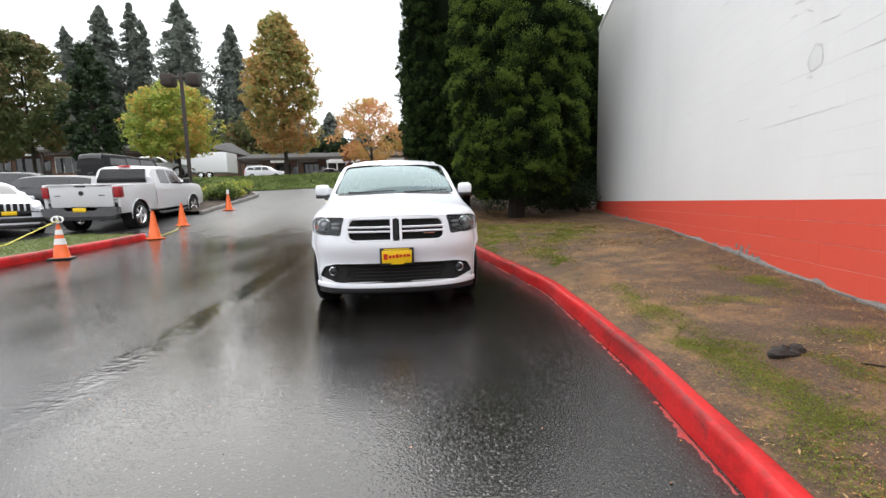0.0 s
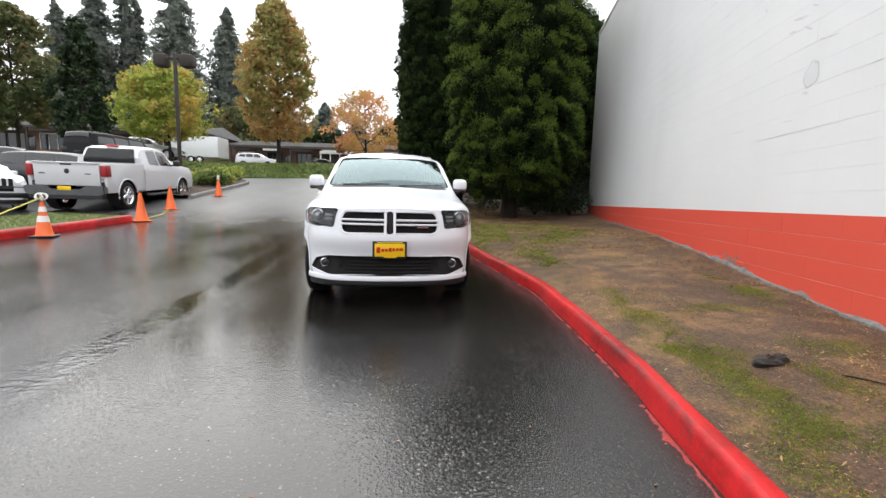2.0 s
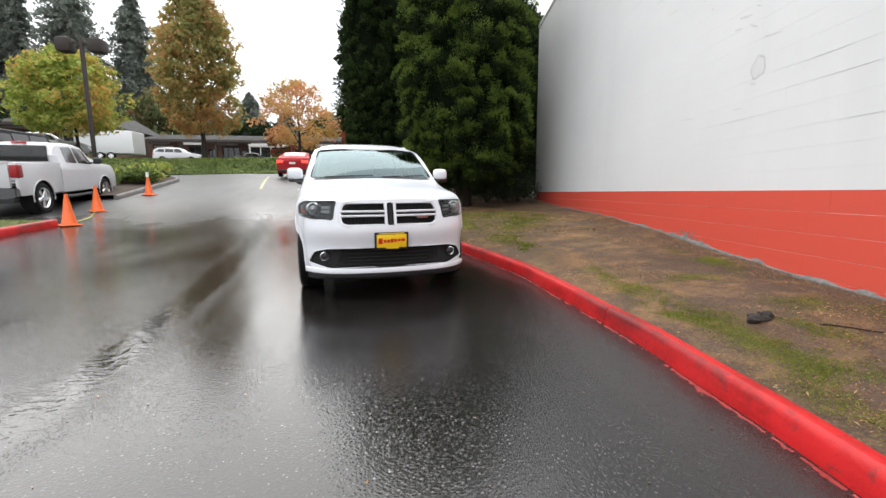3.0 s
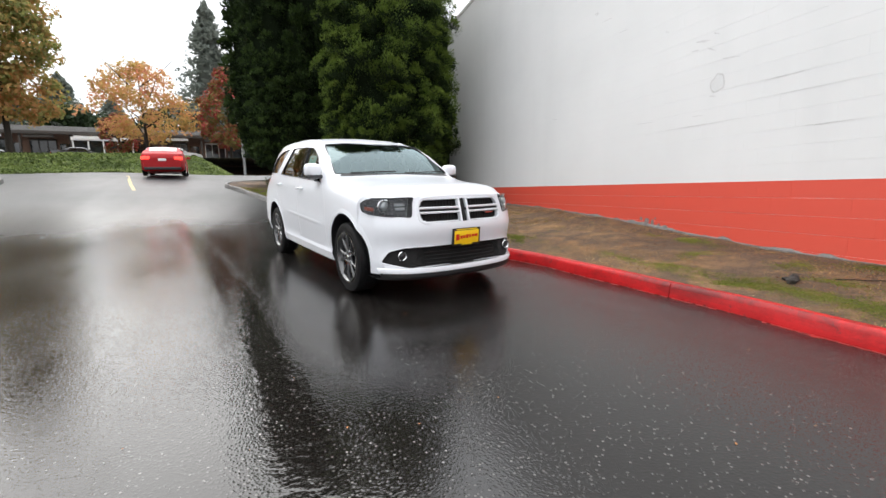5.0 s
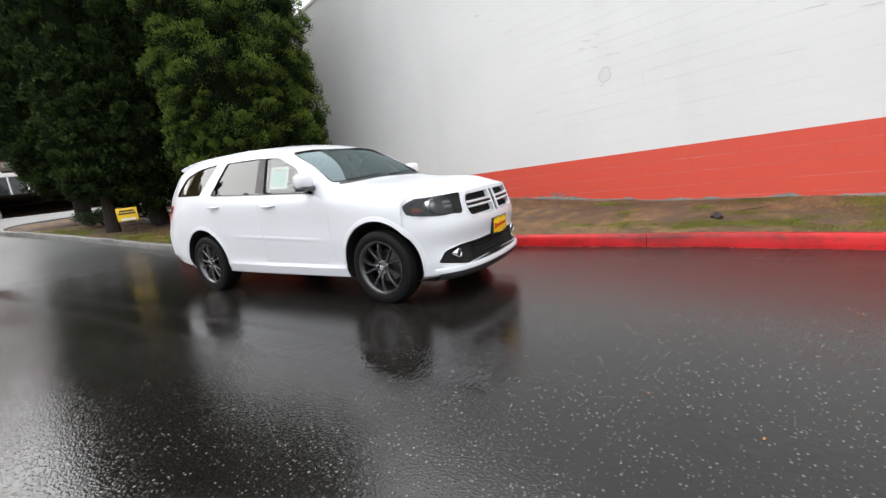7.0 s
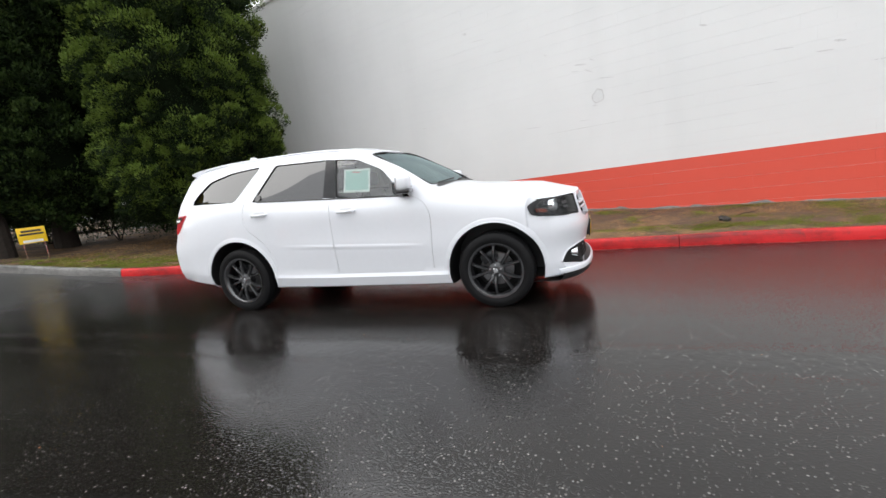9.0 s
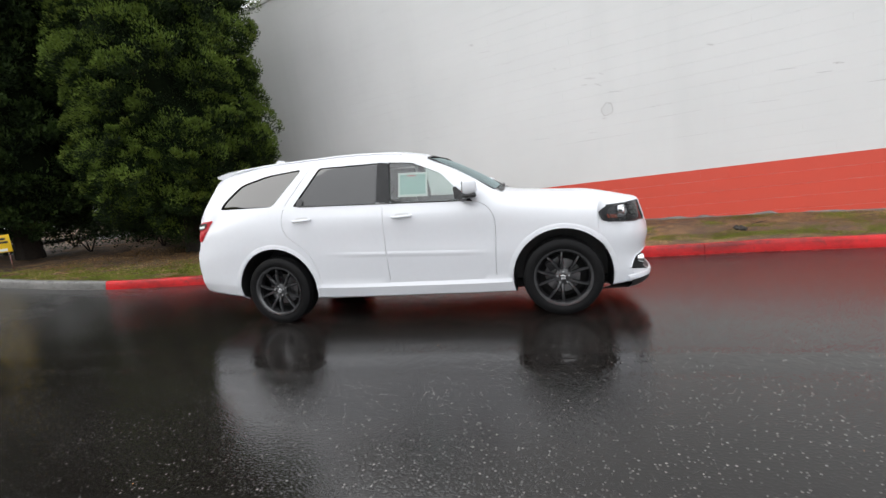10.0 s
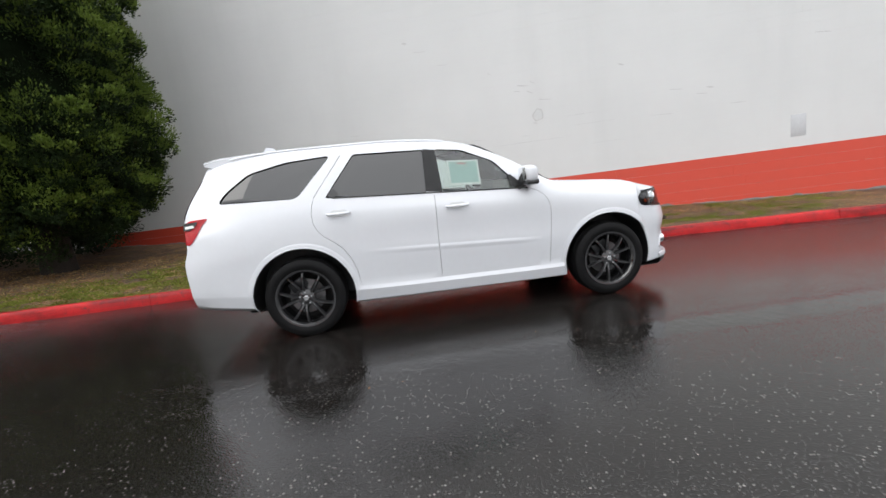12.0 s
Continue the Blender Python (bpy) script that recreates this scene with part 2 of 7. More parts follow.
def paint_wall(name, color, dirt):
    n = Nodes(name)
    a, b, c = n.noise(0.5, 4.0), n.noise(6, 5.0, 0.65), n.noise(90, 2.0)
    run = n.noise(1.2, 4.0, 0.6, (1.0, 1.0, 0.12))
    col = n.mix(n.ramp(a, [(0.35, 0.0), (0.7, 0.35)]), color, dirt)
    col = n.mix(n.ramp(run, [(0.52, 0.0), (0.75, 0.25)]), col, dirt)
    info = n.node("ShaderNodeObjectInfo")
    col = n.mix(n.math("MULTIPLY", info.outputs["Random"], 0.12), col, dirt)
    n.set(Base_Color=col, Roughness=0.55)
    n.bump(n.mix(0.6, c, b), 0.25, 0.004)
    return n.mat


def kerb_material(name, color, wear):
    n = Nodes(name)
    chip = n.ramp(n.noise(9, 6.0, 0.7), [(0.6, 0.0), (0.68, 0.8)])
    scuff = n.ramp(n.noise(2.5, 6.0, 0.75), [(0.46, 0.0), (0.7, 0.85)])
    tyre_mark = n.ramp(n.noise(1.6, 7.0, 0.72, (1.0, 1.0, 2.5)), [(0.52, 0.0), (0.68, 0.75)])
    col = n.mix(scuff, color, tuple(c * 0.6 for c in color))
    col = n.mix(tyre_mark, col, tuple(c * 0.28 for c in color))
    geo = n.node("ShaderNodeNewGeometry")
    up = n.node("ShaderNodeSeparateXYZ")
    n.link(geo.outputs["True Normal"], up.inputs[0])
    arris = n.ramp(up.outputs[2], [(0.1, 0.15), (0.35, 1.0), (0.86, 1.0), (0.97, 0.0)])
    scrape = n.ramp(n.noise(1.1, 6.0, 0.7), [(0.47, 0.0), (0.6, 0.85)])
    col = n.mix(n.math("MULTIPLY", arris, scrape), col, tuple(0.2 * c + 0.012 for c in color))
    col = n.mix(chip, col, wear)
    n.set(Base_Color=col, Roughness=n.mix(chip, 0.42, 0.6), Specular_IOR_Level=0.3)
    n.bump(n.mix(0.5, n.noise(30, 4.0), n.noise(4, 3.0)), 0.45, 0.012)
    return n.mat


def leaf_material(name, stops, rough=0.55, through=0.25, patch=1.2, single=0.5):
    """Leaves: each one its own shade, over larger patches of colour."""
    n = Nodes(name)
    geo = n.node("ShaderNodeNewGeometry")
    fac = n.mix(single, n.ramp(n.noise(patch, 3.0), [(0.3, 0.0), (0.7, 1.0)]), geo.outputs["Random Per Island"])
    n.set(Base_Color=n.ramp(fac, stops), Roughness=rough, Specular_IOR_Level=0.2)
    out = n.t.nodes["Material Output"]
    tl = n.node("ShaderNodeBsdfTranslucent")
    n.link(n.bsdf.inputs["Base Color"].links[0].from_socket, tl.inputs[0])
    mx = n.node("ShaderNodeMixShader")
    mx.inputs[0].default_value = through
    n.link(n.bsdf.outputs[0], mx.inputs[1])
    n.link(tl.outputs[0], mx.inputs[2])
    n.link(mx.outputs[0], out.inputs[0])
    return n.mat


ASPHALT = asphalt_material()
LAWN = lawn_material()
WHITE_WALL = paint_wall("white_wall_paint", (0.74, 0.745, 0.745), (0.60, 0.61, 0.61))
RED_WALL = paint_wall("red_wall_paint", (0.66, 0.072, 0.042), (0.55, 0.1, 0.068))
RED_KERB = kerb_material("red_kerb_paint", (0.52, 0.014, 0.016), (0.10, 0.03, 0.03))
GREY_KERB = kerb_material("grey_kerb_concrete", (0.19, 0.185, 0.175), (0.1, 0.1, 0.095))
CONCRETE = plain("bare_concrete", (0.15, 0.145, 0.137), 0.8, vary=0.6, scale=11, bump=0.8)
BARK = plain("dark_bark", (0.022, 0.016, 0.012), 0.95, vary=0.5, scale=14, bump=0.9)
# light and dark leaf copies: light and shade on the tufts put into colour
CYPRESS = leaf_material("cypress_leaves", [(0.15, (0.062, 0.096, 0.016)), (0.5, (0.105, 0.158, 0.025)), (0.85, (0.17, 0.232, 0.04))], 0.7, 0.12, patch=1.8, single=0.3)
CYPRESS_SHADED = leaf_material("shaded_cypress_leaves", [(0.12, (0.006, 0.013, 0.004)), (0.5, (0.013, 0.026, 0.006)), (0.85, (0.028, 0.05, 0.011))], 0.8, 0.08, patch=1.8, single=0.3)
CYPRESS_DEEP = leaf_material("deep_green_lit_leaves", [(0.12, (0.018, 0.034, 0.009)), (0.5, (0.037, 0.064, 0.014)), (0.85, (0.064, 0.102, 0.025))], 0.7, 0.12, patch=1.3)
# near-black core: shade between the tufts put into its colour
CYPRESS_CORE = plain("core_shade", (0.008, 0.012, 0.006), 1.0, vary=0.4, scale=6, Specular_IOR_Level=0.0)
HEDGE = leaf_material("ivy_bank_leaves", [(0.15, (0.06, 0.09, 0.02)), (0.5, (0.12, 0.165, 0.04)), (0.85, (0.19, 0.235, 0.065))], patch=0.5)
WHITE_PAINT = plain("white_car_paint", (0.70, 0.715, 0.75), 0.25, vary=0.015, scale=3, Coat_Weight=0.4, Coat_Roughness=0.04)
BLACK_PLASTIC = plain("black_plastic", (0.016, 0.016, 0.017), 0.45, vary=0.25, scale=30)
GLOSS_BLACK = plain("gloss_black", (0.010, 0.010, 0.011), 0.12, vary=0.2, scale=20, Coat_Weight=0.6, Coat_Roughness=0.05)
RUBBER = plain("tyre_rubber", (0.009, 0.009, 0.0095), 0.5, vary=0.3, scale=25, bump=0.15, Specular_IOR_Level=0.12)
DARK_VOID = plain("underbody_black", (0.008, 0.008, 0.008), 0.9, vary=0.3)
GLASS_CLEAR = glass("clear_glass", (0.80, 0.90, 0.87))
GLASS_LENS = glass("lamp_lens_glass", (0.8, 0.82, 0.83), (1, 1, 1), 1.35)
GLASS_SHIELD = glass("windscreen_glass", (0.17, 0.21, 0.205), (0.78, 0.97, 1.0), 1.85)
GLASS_DARK = glass("privacy_glass", (0.004, 0.0043, 0.005))
CHROME = plain("chrome", (0.75, 0.76, 0.77), 0.12, 1.0, vary=0.05)
ORANGE = plain("cone_orange", (0.75, 0.12, 0.015), 0.4, vary=0.12, scale=8)


# ---- setting ----
def sheet(name, x0, x1, y0, y1, nx, ny, height, material, label, category):
    xs, ys = np.linspace(x0, x1, nx + 1), np.linspace(y0, y1, ny + 1)
    verts = [(x, y, height(x, y)) for y in ys for x in xs]
    faces = [(j * (nx + 1) + i, j * (nx + 1) + i + 1, (j + 1) * (nx + 1) + i + 1, (j + 1) * (nx + 1) + i) for j in range(ny) for i in range(nx)]
    ob = new(name, pydata(name, verts, faces))
    ob.data.materials.append(material)
    return tagged(ob, label, category, kind="structure")


# the right-hand kerb: its road-side top edge as x over y
kerb_x = curve([-30, -8, -3, 0.5, 2, 3.3, 5, 6, 8, 11, 13.2, 16, 19, 20.6], [-6, 0.04, 0.74, 1.10, 1.26, 1.33, 1.31, 1.15, 0.74, 0.2, -0.46, -1.05, -1.8, -2.25])
WALL_A, WALL_DIR = Vector((3.25, 1.72)), Vector((0.1711, 0.9852))
WALL_N = Vector((-WALL_DIR.y, WALL_DIR.x))


def wall_x(y):
    return WALL_A.x + (y - WALL_A.y) * WALL_DIR.x / WALL_DIR.y


wall_ground = curve([-20, -2.2, 0, 1.7, 3.4, 5.3, 7.1, 9.5, 12.3, 15.5, 22], [0.1, 0.18, 0.215, 0.25, 0.28, 0.39, 0.485, 0.555, 0.57, 0.68, 1.15])

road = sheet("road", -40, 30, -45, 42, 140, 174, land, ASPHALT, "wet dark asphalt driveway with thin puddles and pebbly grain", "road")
ground = sheet("ground", -900, 900, -900, 900, 90, 90, lambda x, y: land(x, y) - 0.6 + (2.2 if y > 58 else 0), LAWN, "open ground that runs out to the horizon", "ground")


def sweep(name, path, profile, material, label="", parent=None, closed=True):
    """A profile of (side, up) carried along a path of points (x, y, z)."""
    bm = bmesh.new()
    rings = []
    for i, p in enumerate(path):
        a, b = Vector(path[max(i - 1, 0)]), Vector(path[min(i + 1, len(path) - 1)])
        d = (b - a)
        s = Vector((d.y, -d.x, 0)).normalized()
        rings.append([bm.verts.new(Vector(p) + s * u + Vector((0, 0, w))) for u, w in profile])
    n = len(profile)
    for r, q in zip(rings, rings[1:]):
        for k in range(n if closed else n - 1):
            bm.faces.new((r[k], r[(k + 1) % n], q[(k + 1) % n], q[k]))
    if closed:
        bm.faces.new(rings[0][::-1])
        bm.faces.new(rings[-1])
    bmesh.ops.recalc_face_normals(bm, faces=bm.faces)
    return part(name, bm, material, parent, label)


KERB_PROFILE = [(-0.02, -0.3), (-0.02, 0.0), (-0.014, 0.05), (-0.004, 0.1), (0.008, 0.134), (0.028, 0.15), (0.092, 0.15), (0.108, 0.14), (0.115, 0.11), (0.115, -0.3)]


def kerb_path(y0, y1, step=0.12):
    n = max(2, int((y1 - y0) / step))
    return [(float(kerb_x(y)) + 0.006 * math.sin(y * 5.1), y, land(float(kerb_x(y)), y) + 0.004 * math.sin(y * 3.3)) for y in np.linspace(y0, y1, n)]


kerb = empty("kerb", Matrix(), "concrete kerb painted bright red, worn and scuffed", "kerb", kind="structure")
joints = [-12, -9, -6, -3, 0.2, 3.3, 6.4, 9.5, 11.0, 13.15]
for a, b in zip(joints, joints[1:]):
    sweep("kerb_stone", kerb_path(a + 0.004, b - 0.004), KERB_PROFILE, RED_KERB, parent=kerb)
kerb_grey = empty("kerb", Matrix(), "unpainted grey concrete kerb round the tree lawn", "kerb", kind="structure")
for a, b in zip([13.15, 15.6, 18.2], [15.6, 18.2, 20.6]):
    sweep("kerb_stone", kerb_path(a + 0.004, b - 0.004), KERB_PROFILE, GREY_KERB, parent=kerb_grey)
tip = [(-2.25, 20.6), (-2.38, 21.2), (-2.35, 21.9), (-2.1, 22.5), (-1.6, 23.0), (-0.8, 23.4), (0.5, 23.7), (4, 24.2), (10, 25), (24, 27)]
sweep("kerb_stone", [(x, y, land(x, y)) for x, y in tip], KERB_PROFILE, GREY_KERB, parent=kerb_grey)


def lawn_height(x, y):
    k, w = float(kerb_x(y)) + 0.11, wall_x(y)
    s = min(1.0, max(0.0, (x - k) / max(0.5, w - k)))
    low = land(k, y) + 0.125
    high = float(wall_ground(y))
    return low + (high - low) * (s ** 0.8) + 0.03 * noise.noise((x * 1.5, y * 1.5, 0)) * min(1, s * 6) + 0.012 * noise.noise((x * 6, y * 6, 3)) * min(1, s * 8)


def lawn_mesh():
    ys = np.linspace(-12, 20.6, 260)
    nx = 44
    verts, faces = [], []
    for y in ys:
        k, w = float(kerb_x(y)) + 0.10, wall_x(y) + 0.1
        for i in range(nx + 1):
            x = k + (w - k) * i / nx
            verts.append((x, y, lawn_height(x, y)))
    for j in range(len(ys) - 1):
        for i in range(nx):
            a = j * (nx + 1) + i
            faces.append((a, a + 1, a + nx + 2, a + nx + 1))
    return pydata("lawn", verts, faces)


lawn = tagged(part("lawn", lawn_mesh(), LAWN), "worn sloping strip of soil, straw and patchy green grass", "lawn", kind="structure")
far_lawn = sheet("lawn", -2.2, 24, 20.6, 24.4, 60, 10, lambda x, y: max(land(x, y) + 0.12, 0) if (y < 23.3 + 0.05 * x and (x > -2.0 or y < 22.6)) else land(x, y) - 0.1, LAWN, "dry autumn grass at the end of the tree strip", "lawn")

# ---- painted block wall ----
WALL_S0, WALL_S1, WALL_TOP, BAND = -16.0, 14.4, 7.22, 1.166
BLOCK_L, BLOCK_H = 0.424, 0.212
FALL = 0.0118  # the courses drop this much a metre towards the far corner


def wall_pose(s, out=0.0, z=0.0):
    p = WALL_A + WALL_DIR * s + WALL_N * out
    return Matrix.Translation((p.x, p.y, z)) @ Matrix.Rotation(math.atan2(WALL_DIR.y, WALL_DIR.x), 4, "Z")


wall_east = empty("wall_east", wall_pose(0) @ Matrix.Rotation(math.atan(FALL), 4, "Y"), "tall painted block wall, white over a broad red band", "wall", kind="structure")
bm = bmesh.new()
box(bm, (WALL_S0, -0.4, -0.5), (WALL_S1, 0.0072, WALL_TOP))
part("wall_core", bm, WHITE_WALL, wall_east, angle=0)
bm = bmesh.new()
box(bm, (WALL_S0, -0.45, WALL_TOP), (WALL_S1 + 0.03, 0.03, WALL_TOP + 0.12), 0.01)
part("coping", bm, WHITE_WALL, wall_east, "pale metal coping along the wall's top")


def block_mesh(length, height, joint=0.0009, face=0.010, bevel=0.0016):
    """One wall block: a slab proud of the joint, with soft painted-over edges."""
    l, h = length / 2 - 0.0001, height / 2 - joint
    o = [(-l, -h), (l, -h), (l, h), (-l, h)]
    i = [(x - math.copysign(bevel * 0.15, x), z - math.copysign(bevel, z)) for x, z in o]
    verts = [(x, 0.0 - 0.012, z) for x, z in o] + [(x, face - 0.0012, z) for x, z in o] + [(x, face, z) for x, z in i]
    faces = [(8, 9, 10, 11)] + [(a, (a + 1) % 4, 4 + (a + 1) % 4, 4 + a) for a in range(4)] + [(4 + a, 4 + (a + 1) % 4, 8 + (a + 1) % 4, 8 + a) for a in range(4)]
    return verts, faces


def white_blocks():
    """The white upper courses, one joined mesh; every block its own slab."""
    verts, faces = [], []
    rows = int(round((WALL_TOP - BAND) / BLOCK_H))
    v0, f0 = block_mesh(BLOCK_L, BLOCK_H, 0.0003, 0.010, 0.0007)
    for r in range(rows):
        z = BAND + BLOCK_H * (r + 0.5)
        s = WALL_S0 + (0.2 if r % 2 else 0.4)
        while s < WALL_S1 + 0.01:
            k = len(verts)
            dy = rng.normal(0, 0.0002)
            verts += [(s - BLOCK_L / 2 + x, y + dy, z + zz) for x, y, zz in v0]
            faces += [tuple(i + k for i in f) for f in f0]
            s += BLOCK_L
    return pydata("white_courses", verts, faces, False)


tagged(part("white_courses", white_blocks(), WHITE_WALL, wall_east, "white painted block courses", 0), kind="stuff")

# bare footing that shows under the peeling paint
bm = bmesh.new()
n_s = 700
rows_ = []
for i in range(n_s + 1):
    s = -8 + (WALL_S1 + 8) * i / n_s
    p = WALL_A + WALL_DIR * s
    g = float(wall_ground(p.y)) + FALL * s
    top = g + 0.014 + 0.05 * noise.noise((s * 2.2, 0, 0)) + 0.05 * max(0, noise.noise((s * 4.0, 5, 0))) + 0.014 * noise.noise((s * 15.0, 2, 0))
    if 3.4 < s < 4.3:
        top += 0.05 * max(0, noise.noise((s * 6.0, 1, 0)) + 0.4)
    out = 0.015 + 0.006 * noise.noise((s * 5, 9, 0))
    rows_.append([bm.verts.new((s, out + 0.05, g - 0.1)), bm.verts.new((s, out + 0.03, g + 0.01)), bm.verts.new((s, out + 0.001, max(g + 0.012, top))), bm.verts.new((s, 0.0, max(g + 0.012, top) + 0.004))])
for r, q in zip(rows_, rows_[1:]):
    for k in range(3):
        bm.faces.new((r[k], r[k + 1], q[k + 1], q[k]))
part("bare_footing", bm, CONCRETE, wall_east, "chipped grey footing with flaked paint")

# paint scars and patches on the white courses: (s, z, width, height, tilt)
SCAR = plain("scraped_wall_paint", (0.58, 0.58, 0.575), 0.75, vary=0.25, scale=18, bump=0.5)
SCAR_EDGE = plain("flaked_paint_edge", (0.61, 0.61, 0.61), 0.8, vary=0.3, scale=30)


def ragged(name, s, z, w, h, material, tilt=0.0, ring=0.0, proud=0.0125):
    """A ragged flake of paint or plaster on the wall; ring leaves its middle open."""
    bm = bmesh.new()
    n = 22
    seed = s * 7.3 + z * 3.1
    outer, inner = [], []
    for k in range(n):
        a = 2 * math.pi * k / n
        r = 1 + 0.28 * noise.noise((math.cos(a) * 1.7 + seed, math.sin(a) * 1.7, seed))
        x, y = w / 2 * math.cos(a) * r, h / 2 * math.sin(a) * r
        c, d = math.cos(radians(tilt)), math.sin(radians(tilt))
        outer.append(bm.verts.new((s + x * c - y * d, proud, z + x * d + y * c)))
        inner.append(bm.verts.new((s + (x * c - y * d) * (ring or 0.5), proud + 0.0015, z + (x * d + y * c) * (ring or 0.5))))
    for k in range(n):
        bm.faces.new((outer[k], outer[(k + 1) % n], inner[(k + 1) % n], inner[k]))
    if not ring:
        bm.faces.new(inner)
    return part(name, bm, material, wall_east)


ragged("paint_scar", 2.65, 2.55, 0.23, 0.27, SCAR, 8, 0.82)
ragged("paint_scar", 2.65, 2.56, 0.19, 0.21, plain("patched_wall_paint", (0.66, 0.67, 0.67), 0.6, vary=0.06, scale=10), 0, 0, 0.0118)
ragged("paint_scar", 2.72, 2.39, 0.10, 0.035, SCAR_EDGE, 12)
for s, z, w, h, t in ((2.79, 3.05, 0.16, 0.022, 28), (2.48, 2.85, 0.30, 0.016, 8), (2.93, 3.2, 0.22, 0.030, 10), (2.72, 3.24, 0.10, 0.02, 24), (3.05, 3.1, 0.13, 0.018, 6), (2.9, BAND + 4 * BLOCK_H, 1.5, 0.009, 0), (1.5, BAND + 5 * BLOCK_H, 0.9, 0.006, 0), (1.25, BAND + 3 * BLOCK_H, 0.7, 0.006, 0), (1.75, BAND + 6 * BLOCK_H, 0.55, 0.010, 0), (5.36, 4.47, 0.12, 0.05, 15), (5.06, 4.25, 0.30, 0.016, 4), (4.6, 3.9, 0.25, 0.012, 3), (-0.13, 2.64, 0.28, 0.014, 6), (-0.78, 2.58, 0.16, 0.03, 12), (-0.62, 2.48, 0.22, 0.016, 5), (0.15, 2.18, 0.45, 0.010, 3), (-2.81, 3.28, 0.30, 0.02, 6), (-1.3, 2.2, 0.35, 0.010, 2), (2.95, 2.15, 0.2, 0.010, 4), (3.6, 3.55, 0.07, 0.03, 30), (4.0, 2.2, 0.35, 0.010, 3), (6.8, 2.7, 0.2, 0.012, 3), (0.9, 3.3, 0.12, 0.03, 20)):
    ragged("paint_scar", s, z, w, h, SCAR_EDGE, t)
bm = bmesh.new()
box(bm, (-2.53, 0.009, 1.37), (-2.25, 0.0135, 1.80), 0.002)
part("paint_patch", bm, plain("grey_paint_patch", (0.58, 0.59, 0.61), 0.7, vary=0.08, scale=14), wall_east, "square grey repair patch")
for s, z, w, h in ((3.85, 0.53, 0.10, 0.10), (3.72, 0.50, 0.07, 0.11), (3.98, 0.56, 0.06, 0.07), (3.58, 0.47, 0.07, 0.06), (3.66, 0.58, 0.04, 0.04)):
    ragged("paint_flake", s, z, w, h, plain("exposed_block", (0.22, 0.17, 0.16), 0.85, vary=0.4, scale=40) if "exposed_block" not in bpy.data.materials else bpy.data.materials["exposed_block"], 0, 0, 0.0122)

# closing walls of the building, round the corner and behind the camera
bm = bmesh.new()
box(bm, (WALL_S1 - 0.4, -25, -0.5), (WALL_S1, -0.402, WALL_TOP))
part("end_wall", bm, WHITE_WALL, wall_east, angle=0)
bm = bmesh.new()
box(bm, (WALL_S0, -25, WALL_TOP - 0.3), (WALL_S1 - 0.4, -0.42, WALL_TOP - 0.05))
part("roof", bm, CONCRETE, wall_east, angle=0)


# ---- the white sport utility vehicle ----
# local frame: origin on the ground under the front axle, y to the rear, x to the driver's left
CAR_POSE = Matrix.Translation((-0.587, 5.231, land(-0.587, 5.231) + 0.006)) @ Matrix.Rotation(radians(6.27), 4, "Z") @ Matrix.Rotation(radians(1.1), 4, "X")

